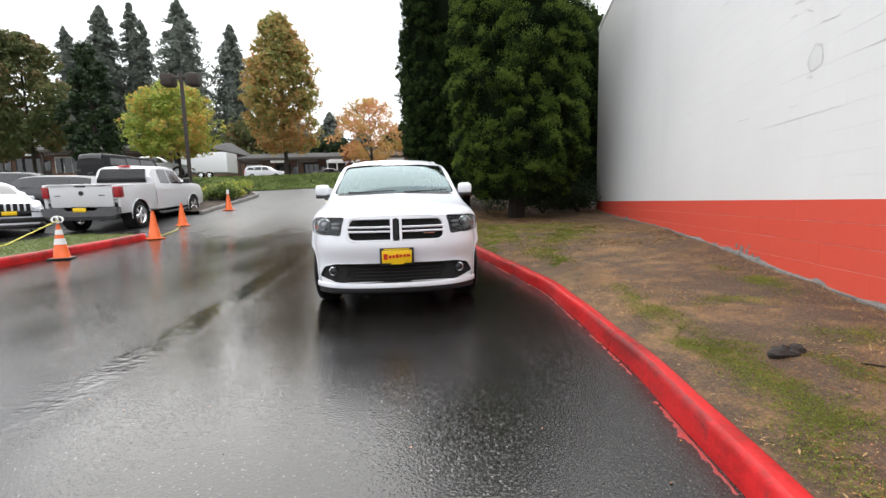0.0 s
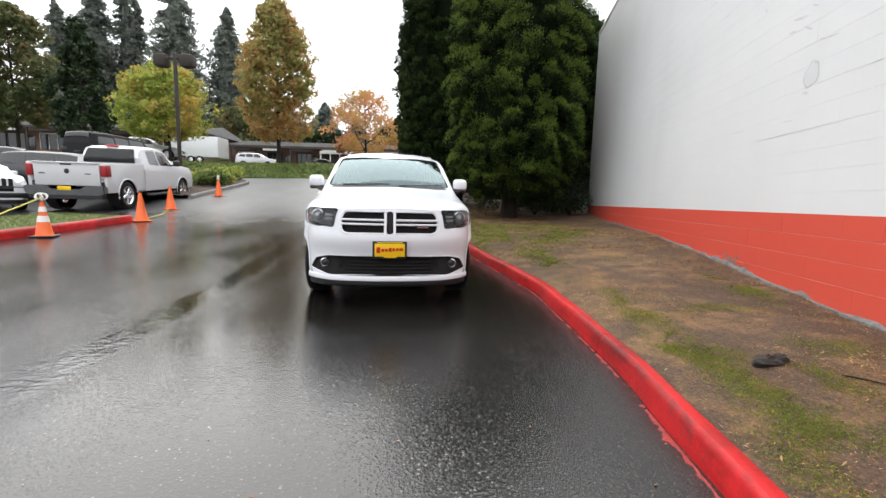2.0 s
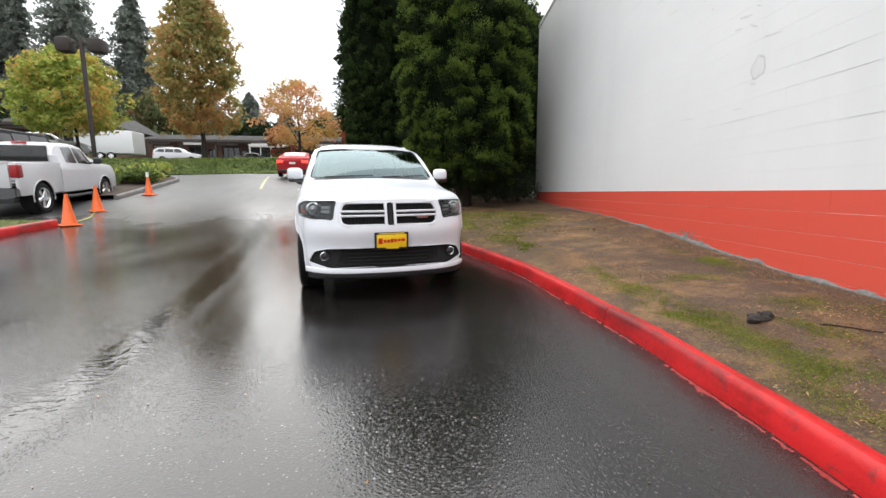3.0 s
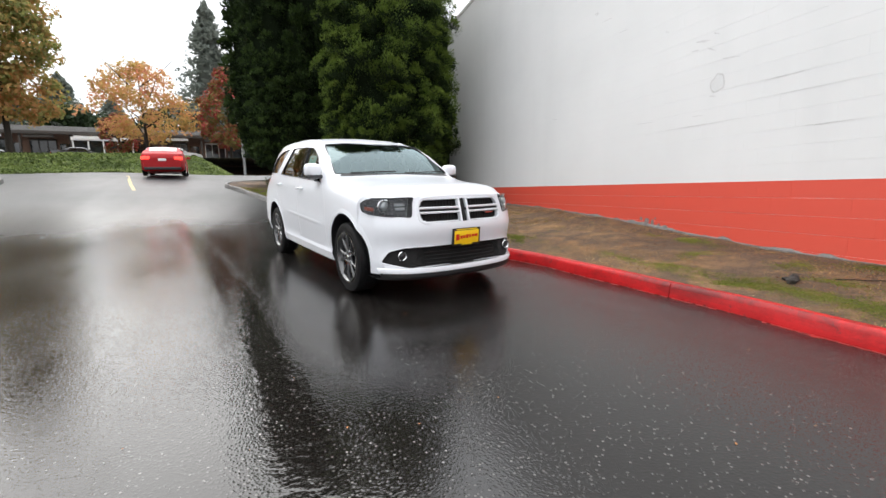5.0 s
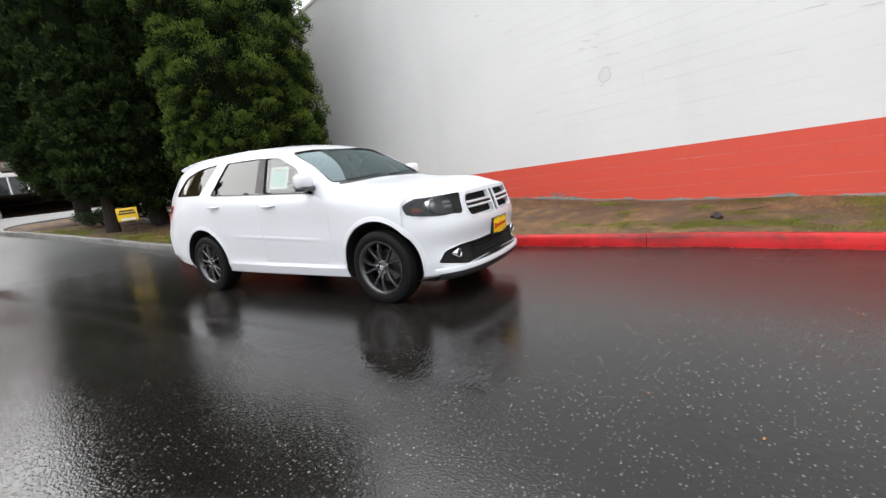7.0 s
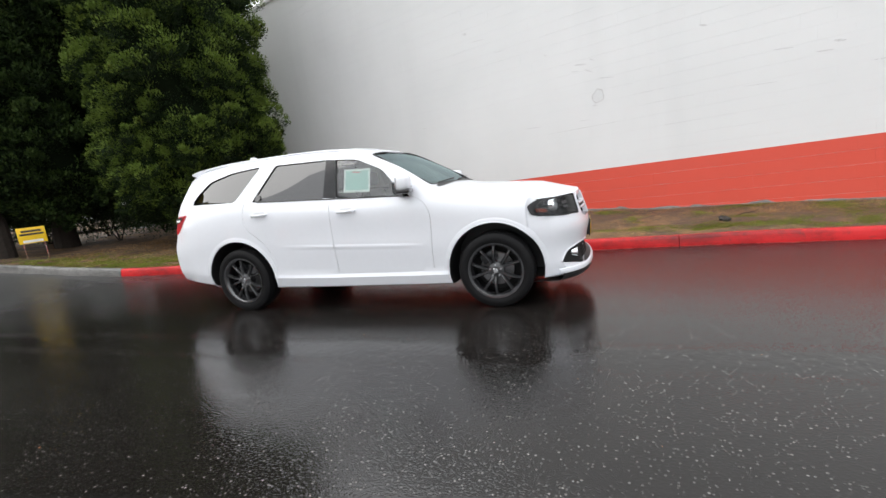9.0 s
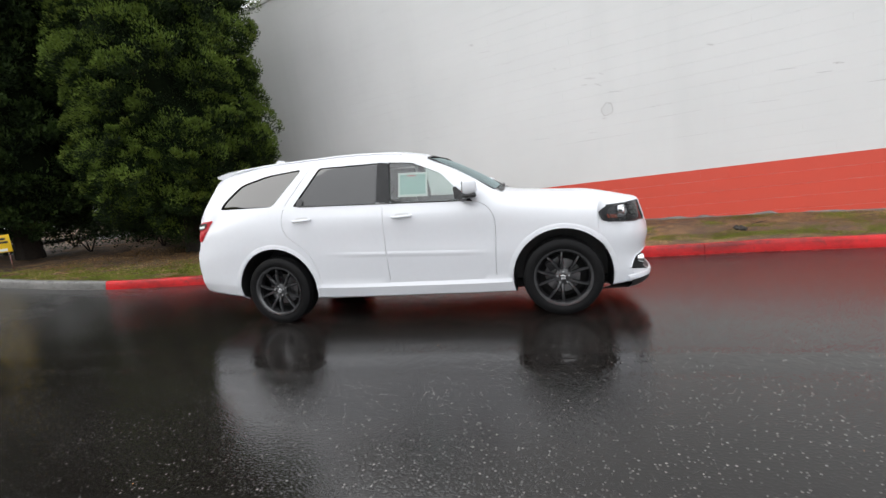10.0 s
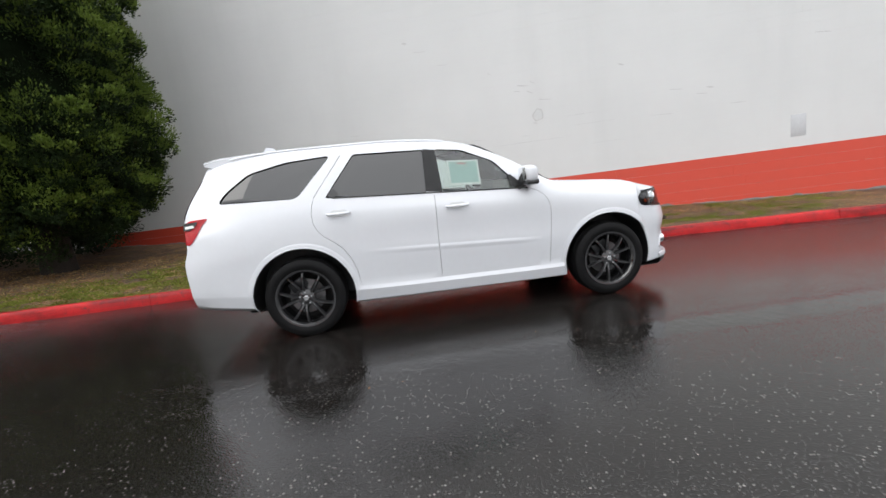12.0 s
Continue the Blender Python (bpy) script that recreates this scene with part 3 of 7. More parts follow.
ST = [-0.9, -0.7, -0.4, 0.0, 0.35, 0.52, 0.8, 1.1, 1.38, 1.7, 2.3, 3.0, 3.45, 3.8, 4.1]
SECTION = [  # x and z of each edge of the half section, from sill to roof centre, at the stations above
    ([0.62, 0.7, 0.72, 0.74, 0.76, 0.78, 0.8, 0.8, 0.8, 0.8, 0.8, 0.78, 0.76, 0.74, 0.7], [0.27, 0.25, 0.24, 0.24, 0.24, 0.24, 0.24, 0.24, 0.24, 0.24, 0.24, 0.25, 0.27, 0.3, 0.34]),
    ([0.78, 0.86, 0.9, 0.905, 0.905, 0.905, 0.905, 0.905, 0.905, 0.905, 0.905, 0.91, 0.91, 0.89, 0.82], [0.29, 0.28, 0.275, 0.27, 0.265, 0.265, 0.265, 0.267, 0.27, 0.272, 0.28, 0.3, 0.33, 0.37, 0.41]),
    ([0.82, 0.9, 0.93, 0.938, 0.934, 0.932, 0.932, 0.932, 0.932, 0.932, 0.936, 0.95, 0.945, 0.92, 0.86], [0.4, 0.4, 0.39, 0.37, 0.362, 0.36, 0.36, 0.364, 0.368, 0.372, 0.385, 0.42, 0.45, 0.48, 0.5]),
    ([0.83, 0.905, 0.935, 0.945, 0.928, 0.92, 0.916, 0.916, 0.916, 0.916, 0.924, 0.95, 0.945, 0.925, 0.865], [0.46, 0.46, 0.45, 0.42, 0.405, 0.4, 0.4, 0.402, 0.406, 0.41, 0.425, 0.46, 0.5, 0.53, 0.55]),
    ([0.85, 0.915, 0.945, 0.955, 0.952, 0.948, 0.945, 0.945, 0.945, 0.945, 0.947, 0.957, 0.95, 0.93, 0.87], [0.62, 0.62, 0.62, 0.62, 0.63, 0.64, 0.65, 0.665, 0.68, 0.69, 0.71, 0.72, 0.72, 0.7, 0.68]),
    ([0.85, 0.915, 0.945, 0.96, 0.957, 0.952, 0.946, 0.946, 0.946, 0.946, 0.95, 0.96, 0.953, 0.93, 0.86], [0.78, 0.79, 0.82, 0.86, 0.84, 0.82, 0.82, 0.83, 0.84, 0.85, 0.86, 0.88, 0.87, 0.84, 0.8]),
    ([0.83, 0.895, 0.93, 0.948, 0.952, 0.953, 0.953, 0.953, 0.953, 0.952, 0.95, 0.948, 0.935, 0.905, 0.83], [0.9, 0.93, 0.97, 1.0, 1.02, 1.03, 1.04, 1.05, 1.06, 1.07, 1.085, 1.09, 1.08, 1.05, 1.0]),
    ([0.79, 0.85, 0.885, 0.91, 0.92, 0.922, 0.922, 0.92, 0.918, 0.916, 0.912, 0.905, 0.885, 0.85, 0.78], [0.965, 1.0, 1.05, 1.085, 1.12, 1.14, 1.165, 1.18, 1.195, 1.205, 1.235, 1.275, 1.26, 1.2, 1.15]),
    ([0.73, 0.78, 0.82, 0.84, 0.86, 0.86, 0.835, 0.8, 0.765, 0.755, 0.755, 0.755, 0.745, 0.725, 0.68], [1.01, 1.05, 1.095, 1.125, 1.165, 1.206, 1.357, 1.51, 1.61, 1.64, 1.66, 1.65, 1.625, 1.59, 1.53]),
    ([0.6, 0.66, 0.7, 0.73, 0.77, 0.79, 0.775, 0.74, 0.7, 0.685, 0.68, 0.675, 0.66, 0.63, 0.59], [1.028, 1.075, 1.125, 1.155, 1.195, 1.231, 1.397, 1.56, 1.67, 1.715, 1.745, 1.742, 1.725, 1.695, 1.655]),
    ([0.42, 0.46, 0.5, 0.53, 0.55, 0.57, 0.55, 0.53, 0.51, 0.5, 0.5, 0.5, 0.49, 0.47, 0.45], [1.042, 1.092, 1.148, 1.18, 1.215, 1.246, 1.422, 1.59, 1.705, 1.763, 1.793, 1.793, 1.776, 1.745, 1.70]),
    ([0.22, 0.24, 0.26, 0.27, 0.28, 0.29, 0.28, 0.27, 0.26, 0.25, 0.25, 0.25, 0.25, 0.24, 0.22], [1.047, 1.097, 1.153, 1.187, 1.222, 1.253, 1.432, 1.603, 1.72, 1.78, 1.81, 1.809, 1.791, 1.76, 1.715]),
    ([0.0] * 15, [1.05, 1.1, 1.155, 1.19, 1.225, 1.256, 1.436, 1.608, 1.724, 1.785, 1.815, 1.814, 1.796, 1.765, 1.72]),
]
SECTION_X = [curve(ST, xs) for xs, _ in SECTION]
SECTION_Z = [curve(ST, zs) for _, zs in SECTION]
front_lean = curve([0.2, 0.3, 0.4, 0.55, 0.72, 0.85, 1.03, 1.2], [0.0, -0.035, -0.02, 0.0, -0.03, 0.0, 0.055, 0.1])
rear_lean = curve([0.25, 0.4, 0.55, 0.8, 0.95, 1.2, 1.62, 1.8], [-0.06, -0.01, 0.01, 0.02, -0.02, -0.03, -0.25, -0.29])


def front_y(x, z):
    u = abs(x) / 0.95
    return -0.872 + 0.16 * u**2 + 0.34 * u**6 + float(front_lean(z))


def warp(x, y, z):
    wf = min(1.0, max(0.0, (-0.25 - y) / 0.65))
    wf = wf * wf * (3 - 2 * wf)
    wr = min(1.0, max(0.0, (y - 3.2) / 0.9))
    return y + wf * (front_y(x, z) + 0.9) + wr * (float(rear_lean(z)) - 0.06 * (abs(x) / 0.9) ** 4)


import functools


@functools.lru_cache(maxsize=None)
def half_section(y, subs=4):
    """Points (x, z) of the half section, smoothed along the keys."""
    kx = [float(f(y)) for f in SECTION_X]
    kz = [float(f(y)) for f in SECTION_Z]
    n = len(kx)
    out = []
    for i in range(n - 1):
        for s in range(subs):
            t = s / subs
            if i in (1, 2, 3):  # the rocker's edges stay crisp
                out.append((kx[i] + (kx[i + 1] - kx[i]) * t, kz[i] + (kz[i + 1] - kz[i]) * t))
                continue
            a, b, c, d = max(i - 1, 0), i, i + 1, min(i + 2, n - 1)
            w = (-0.5 * t + t * t - 0.5 * t**3, 1 - 2.5 * t * t + 1.5 * t**3, 0.5 * t + 2 * t * t - 1.5 * t**3, -0.5 * t * t + 0.5 * t**3)
            mx = kx[d] if i + 2 < n else -kx[b]
            mz = kz[d] if i + 2 < n else kz[b]
            out.append((w[0] * kx[a] + w[1] * kx[b] + w[2] * kx[c] + w[3] * mx, w[0] * kz[a] + w[1] * kz[b] + w[2] * kz[c] + w[3] * mz))
    out.append((kx[-1], kz[-1]))
    return out


def loft_body(stations, section, warped=True, cols=10):
    """A closed solid through half sections mirrored at x = 0."""
    bm = bmesh.new()
    put = (lambda x, y, z: bm.verts.new((x, warp(x, y, z) if warped else y, z)))
    rings = []
    for y in stations:
        half = section(y)
        x0, z0 = half[0]
        ring = [put(x, y, z) for x, z in half] + [put(-x, y, z) for x, z in half[-2::-1]]
        ring += [put(-x0 + 2 * x0 * j / cols, y, z0) for j in range(1, cols)]
        rings.append((ring, half))
    for (a, _), (b, _) in zip(rings, rings[1:]):
        for k in range(len(a)):
            bm.faces.new((a[k], a[(k + 1) % len(a)], b[(k + 1) % len(b)], b[k]))
    for (ring, half), y in ((rings[0], stations[0]), (rings[-1], stations[-1])):
        n = len(half)
        rows = []
        for v, (x, z) in enumerate(half):
            left, right = ring[v], ring[2 * n - 2 - v]
            if v == 0:
                mid = [ring[2 * n - 1 + cols - 2 - j] for j in range(cols - 1)]
            elif v == n - 1:
                rows.append([left])
                continue
            else:
                mid = [put(x - 2 * x * j / cols, y, z) for j in range(1, cols)]
            rows.append([left, *mid, right])
        for r, q in zip(rows, rows[1:]):
            for j in range(cols):
                vs = (r[j], r[j + 1], q[j + 1], q[j]) if len(q) > 1 else (r[j], r[j + 1], q[0])
                bm.faces.new(vs)
    bmesh.ops.recalc_face_normals(bm, faces=bm.faces)
    return bm


def side_x(y, z):
    half = half_section(round(float(y), 3))
    zs = [p[1] for p in half]
    for (x0, z0), (x1, z1) in zip(half, half[1:]):
        if z0 <= z <= z1:
            return x0 + (x1 - x0) * (z - z0) / max(1e-6, z1 - z0)
    return half[0][0] if z < zs[0] else half[-1][0]


def skin_x(y, z):
    """Half width of the finished body at a place along the car, with the swept ends."""
    s = y
    for _ in range(8):
        x = side_x(min(4.1, max(-0.9, s)), z)
        s = min(4.1, max(-0.9, s + y - warp(x, s, z)))
    return side_x(s, z)


def roof_z(x, y):
    half = half_section(round(float(y), 3))[::-1]
    for (x0, z0), (x1, z1) in zip(half, half[1:]):
        if x0 <= abs(x) <= x1 and x1 > x0:
            return z0 + (z1 - z0) * (abs(x) - x0) / (x1 - x0)
    return 1.1


def rounded(outline, r=0.04, n=5):
    """An outline with its corners rounded off."""
    out = []
    k = len(outline)
    for i in range(k):
        p, a, b = (Vector(outline[j % k]).to_2d() for j in (i, i - 1, i + 1))
        ra = min(r, (a - p).length * 0.45, (b - p).length * 0.45)
        u, w = p + (a - p).normalized() * ra, p + (b - p).normalized() * ra
        for s in range(n + 1):
            t = s / n
            out.append(tuple(u * (1 - t) ** 2 + p * 2 * t * (1 - t) + w * t * t))
    return out


def span(outline, z):
    """Where a convex outline is cut at height z: its least and greatest first coordinate."""
    hits = []
    for (a0, z0), (a1, z1) in zip(outline, outline[1:] + outline[:1]):
        if (z0 - z) * (z1 - z) <= 0 and z0 != z1:
            hits.append(a0 + (a1 - a0) * (z - z0) / (z1 - z0))
    return (min(hits), max(hits)) if hits else None


def pane(outline, place, rows=12, cols=14):
    """A curved sheet over an outline in two coordinates, each point put by place(a, z)."""
    bm = bmesh.new()
    zs = [p[1] for p in outline]
    lo, hi = min(zs) + 1e-4, max(zs) - 1e-4
    grid = []
    for i in range(rows + 1):
        t = i / rows
        z = lo + (hi - lo) * (0.5 - 0.5 * math.cos(math.pi * t))
        a, b = span(outline, z)
        grid.append([bm.verts.new(place(a + (b - a) * j / cols, z)) for j in range(cols + 1)])
    for r, q in zip(grid, grid[1:]):
        for j in range(cols):
            bm.faces.new((r[j], r[j + 1], q[j + 1], q[j]))
    return bm


def thick(bm, d):
    bmesh.ops.solidify(bm, geom=bm.faces[:], thickness=d)
    return bm


def carve(me, cutters):
    """The mesh less each cutter mesh; the cut faces keep the cutter's material."""
    ob = new("carved", me)
    for c in cutters:
        tool = new("cutter", c)
        mod = ob.modifiers.new("cut", "BOOLEAN")
        mod.operation, mod.solver, mod.object = "DIFFERENCE", "EXACT", tool
        mod.material_mode = "TRANSFER"
        graph = bpy.context.evaluated_depsgraph_get()
        graph.update()
        done = bpy.data.meshes.new_from_object(ob.evaluated_get(graph))
        ob.modifiers.remove(mod)
        ob.data = done
        bpy.data.objects.remove(tool)
    me = ob.data
    bpy.data.objects.remove(ob)
    return me


FRONT_DOOR_GLASS = rounded([(0.86, 1.195), (1.655, 1.235), (1.675, 1.645), (1.42, 1.615), (1.12, 1.48)], 0.03)
REAR_DOOR_GLASS = rounded([(1.80, 1.24), (2.75, 1.285), (2.455, 1.668), (1.785, 1.652)], 0.03)
QUARTER_GLASS = rounded([(3.0, 1.305), (3.72, 1.325), (3.64, 1.42), (3.42, 1.575), (3.08, 1.65), (2.66, 1.678)], 0.06)
SHIELD = rounded([(-0.80, 1.268), (0.80, 1.268), (0.685, 1.65), (0.4, 1.675), (-0.4, 1.675), (-0.685, 1.65)], 0.04)
HEADLIGHT = rounded([(0.53, 1.035), (0.555, 0.975), (0.575, 0.848), (0.78, 0.855), (0.905, 0.875), (0.912, 0.98), (0.85, 1.028)], 0.03)
GRILLE = rounded([(-0.455, 1.012), (-0.50, 0.925), (-0.485, 0.815), (-0.43, 0.79), (0.43, 0.79), (0.485, 0.815), (0.50, 0.925), (0.455, 1.012)], 0.05)
INTAKE = rounded([(-0.40, 0.56), (-0.64, 0.556), (-0.77, 0.52), (-0.835, 0.405), (-0.62, 0.352), (0.62, 0.352), (0.835, 0.405), (0.77, 0.52), (0.64, 0.556), (0.40, 0.56)], 0.03)


def solid(pieces, material, axis):
    bm = bmesh.new()
    for outline, lo, hi in pieces:
        b = bmesh.new()
        prism(b, outline, lo, hi, axis)
        me = bpy.data.meshes.new("piece")
        b.to_mesh(me)
        b.free()
        bm.from_mesh(me)
        bpy.data.meshes.remove(me)
    me = bpy.data.meshes.new("cutter")
    bm.to_mesh(me)
    bm.free()
    me.materials.append(material)
    return me


def seam_line(points, w=0.0019):
    """A thin closed strip along a polyline in two coordinates."""
    ps = [Vector(p) for p in points]
    left, right = [], []
    for i, p in enumerate(ps):
        d = (ps[min(i + 1, len(ps) - 1)] - ps[max(i - 1, 0)]).normalized()
        nrm = Vector((-d.y, d.x)) * w
        left.append(tuple(p + nrm))
        right.append(tuple(p - nrm))
    return left + right[::-1]


def suv_body():
    stations = sorted(set(np.round(np.concatenate([np.linspace(-0.9, -0.2, 18), np.linspace(-0.2, 0.5, 14), np.linspace(0.5, 1.7, 28), np.linspace(1.7, 3.2, 22), np.linspace(3.2, 4.1, 20)]), 4)))
    bm = loft_body(stations, half_section, cols=24)
    me = bpy.data.meshes.new("body")
    bm.to_mesh(me)
    bm.free()
    me.materials.append(WHITE_PAINT)

    def inner(y):
        half = half_section(y)[24:]
        low = [(0.80, 0.90), (0.82, 0.96), (0.84, 1.05)]
        return low + [(max(0.0, x - 0.06 * min(1, x / 0.1)), z - 0.045) for x, z in half[4:]]
    bm = loft_body(list(np.linspace(0.72, 3.7, 30)), inner, warped=False, cols=6)
    cavity = bpy.data.meshes.new("cutter")
    bm.to_mesh(cavity)
    bm.free()
    cavity.materials.append(CABIN)
    sides = []
    for lo, hi in ((-1.2, -0.5), (0.5, 1.2)):
        for o in (FRONT_DOOR_GLASS, REAR_DOOR_GLASS, QUARTER_GLASS):
            sides.append((o, lo, hi))
        arch = 0.468
        for yc in (0.0, 3.045):
            sides.append(([(yc + arch * math.cos(a), 0.385 + arch * math.sin(a)) for a in np.linspace(0, 2 * math.pi, 49)[:-1]], -1.2 if lo < 0 else 0.52, -0.52 if lo < 0 else 1.2))
    fronts = [(HEADLIGHT, -1.3, -0.42), ([(-x, z) for x, z in HEADLIGHT], -1.3, -0.42), (GRILLE, -1.3, -0.74), (INTAKE, -1.3, -0.62), (SHIELD, 0.2, 1.75)]
    seams = []
    for lo, hi in ((-1.2, -0.88), (0.88, 1.2)):
        seams.append((seam_line([(0.63, 0.425), (0.622, 0.6), (0.61, 0.78), (0.602, 0.9), (0.605, 0.99), (0.628, 1.06), (0.67, 1.115), (0.73, 1.155), (0.80, 1.185)]), lo, hi))
        seams.append((seam_line([(1.735, 0.43), (1.74, 0.8), (1.735, 1.215)]), lo, hi))
        seams.append((seam_line([(2.52, 0.455), (2.535, 0.59), (2.575, 0.71), (2.635, 0.805), (2.715, 0.88), (2.79, 0.935), (2.845, 0.995), (2.878, 1.07), (2.883, 1.15), (2.875, 1.21), (2.86, 1.27)]), lo, hi))
    pillar = [(seam_line([(2.85, 1.30), (2.57, 1.67)], 0.0022), -1.2, -0.70), (seam_line([(2.85, 1.30), (2.57, 1.67)], 0.0022), 0.70, 1.2)]
    me = carve(me, [cavity, solid(sides, BLACK_PLASTIC, "x"), *[solid([f], BLACK_PLASTIC, "y") for f in fronts], solid(seams + pillar, DARK_SEAM, "x")])
    me.shade_smooth()
    me.set_sharp_from_angle(angle=radians(28))
    return me


CABIN = plain("cabin_light_trim", (0.5, 0.52, 0.51), 0.8, vary=0.3)
DARK_SEAM = plain("panel_gap", (0.5, 0.5, 0.51), 0.8, vary=0.2)
SATIN_BLACK = plain("satin_black_alloy", (0.022, 0.022, 0.024), 0.2, 0.3, vary=0.2, scale=10, Coat_Weight=1.0, Coat_Roughness=0.02, Coat_IOR=1.65)
BRAKE = plain("brake_steel", (0.2, 0.2, 0.205), 0.35, 1.0, vary=0.2, scale=20)
AMBER = plain("amber_reflector", (0.22, 0.035, 0.012), 0.2, vary=0.1)
RED_LENS = plain("red_lamp_lens", (0.66, 0.010, 0.022), 0.3, vary=0.15, scale=20, Coat_Weight=0.3, Coat_Roughness=0.02)
LAMP_DARK = plain("smoked_lamp_housing", (0.018, 0.019, 0.021), 0.3, 0.2, vary=0.3)
HEAD_HOUSING = plain("smoked_headlight_housing", (0.028, 0.028, 0.03), 0.25, 0.4, vary=0.4, scale=18)
PLATE_YELLOW = plain("yellow_plate", (0.85, 0.55, 0.01), 0.4, vary=0.06)
SCRIPT_RED = plain("red_plate_script", (0.55, 0.02, 0.01), 0.4, vary=0.06)
STICKER = plain("white_paper_sticker", (0.75, 0.76, 0.74), 0.6, vary=0.05)
STICKER_TEAL = plain("printed_sticker_panel", (0.36, 0.52, 0.49), 0.6, vary=0.1, scale=40)
LEATHER = plain("black_leather", (0.02, 0.02, 0.021), 0.5, vary=0.25, scale=20)


def wheel(parent, m, outward, radius=0.378, width=0.265, rim_r=0.262, spokes=5, rim_mat=None, simple=False):
    """A wheel with tyre and rim; outward is +1 or -1 along the axle (local x)."""
    hub = new("wheel")
    hub.parent = parent
    hub.matrix_basis = m @ Matrix.Rotation(radians(90) * outward, 4, "Y")
    rim_mat = rim_mat or SATIN_BLACK
    w = width / 2
    bm = bmesh.new()
    lathe(bm, [(rim_r, -w * 0.85), (rim_r + 0.035, -w), (radius - 0.045, -w), (radius - 0.012, -w * 0.86), (radius, -w * 0.6), (radius, -w * 0.45), (radius - 0.008, -w * 0.42), (radius - 0.008, -w * 0.36), (radius, -w * 0.33), (radius, w * 0.33), (radius - 0.008, w * 0.36), (radius - 0.008, w * 0.42), (radius, w * 0.45), (radius, w * 0.6), (radius - 0.012, w * 0.86), (radius - 0.045, w), (rim_r + 0.05, w * 1.0), (rim_r + 0.03, w * 0.98), (rim_r, w * 0.86)], seg=24 if simple else 56, closed=True)
    part("tyre", bm, RUBBER, hub)
    bm = bmesh.new()
    lathe(bm, [(rim_r + 0.012, w * 0.9), (rim_r + 0.014, w * 0.99), (rim_r - 0.004, w * 0.97), (rim_r - 0.02, w * 0.82), (rim_r - 0.035, w * 0.2), (rim_r - 0.04, -w * 0.8), (rim_r + 0.01, -w * 0.85)], seg=24 if simple else 56)
    if simple:
        for i in range(spokes):
            box(bm, (0.02, -0.045, w * 0.55), (rim_r - 0.01, 0.045, w * 0.8), 0.012, Matrix.Rotation(2 * math.pi * i / spokes, 4, "Z"), 1)
        cone(bm, 0.06, 0.05, w * 0.9, Matrix.Translation((0, 0, w * 0.45)), 16)
    part("rim", bm, rim_mat, hub)
    if simple:
        bm = bmesh.new()
        cone(bm, rim_r - 0.045, rim_r - 0.045, 0.02, Matrix.Translation((0, 0, 0.0)), 20)
        part("brake_disc", bm, LAMP_DARK, hub)
        return hub
    for i in range(spokes):
        for side in (-1, 1):
            bm = bmesh.new()
            a0, a1 = side * 0.10, side * 0.30
            pts = []
            for t in np.linspace(0, 1, 8):
                r = 0.065 + (rim_r - 0.02 - 0.065) * t
                ang = a0 * 1.9 * (1 - t) * 0.9 + a1 * t
                pts.append((r * math.cos(ang), r * math.sin(ang), w * (0.80 + 0.10 * math.sin(math.pi * t)) - 0.012 * (1 - t), 0.0195 - 0.004 * t))
            rings = []
            for j, (x, y, z, hw) in enumerate(pts):
                p, q = pts[max(j - 1, 0)], pts[min(j + 1, len(pts) - 1)]
                d = Vector((q[0] - p[0], q[1] - p[1], 0)).normalized()
                s = Vector((-d.y, d.x, 0))
                c = Vector((x, y, z))
                rings.append([bm.verts.new(c + s * u + Vector((0, 0, v))) for u, v in ((-hw, -0.03), (-hw, -0.012), (-hw * 0.4, 0.005), (hw * 0.4, 0.005), (hw, -0.012), (hw, -0.03))])
            for r, q in zip(rings, rings[1:]):
                for k in range(6):
                    bm.faces.new((r[k], r[(k + 1) % 6], q[(k + 1) % 6], q[k]))
            bm.faces.new(rings[0])
            bm.faces.new(rings[-1][::-1])
            bmesh.ops.recalc_face_normals(bm, faces=bm.faces)
            sp = part("spoke", bm, rim_mat, hub)
            sp.rotation_euler = (0, 0, 2 * math.pi * i / spokes + radians(18))
    bm = bmesh.new()
    lathe(bm, [(0.0, w * 0.86), (0.028, w * 0.86), (0.034, w * 0.80), (0.05, w * 0.78), (0.078, w * 0.72), (0.084, w * 0.5), (0.08, 0.0)], seg=32)
    part("hub_cap", bm, rim_mat, hub)
    bm = bmesh.new()
    lathe(bm, [(0.0, w * 0.868), (0.022, w * 0.868), (0.025, w * 0.85)], seg=20)
    part("hub_badge", bm, CHROME, hub, "small bright wheel-centre badge")
    for i in range(5):
        bm = bmesh.new()
        a = 2 * math.pi * i / 5
        cone(bm, 0.011, 0.009, 0.03, Matrix.Translation((0.056 * math.cos(a), 0.056 * math.sin(a), w * 0.80)), 8)
        part("lug_nut", bm, CHROME, hub)
    bm = bmesh.new()
    lathe(bm, [(0.07, 0.012), (0.165, 0.012), (0.165, -0.012), (0.07, -0.012)], seg=36, closed=True)
    part("brake_disc", bm, BRAKE, hub)
    bm = bmesh.new()
    box(bm, (0.09, -0.08, -0.03), (0.19, 0.08, 0.055), 0.015, Matrix.Rotation(radians(30), 4, "Z"))
    part("brake_caliper", bm, LAMP_DARK, hub)
    bm = bmesh.new()
    cone(bm, rim_r - 0.02, rim_r - 0.02, 0.01, Matrix.Translation((0, 0, -0.06)), 36)
    part("backing_plate", bm, DARK_VOID, hub)
    return hub


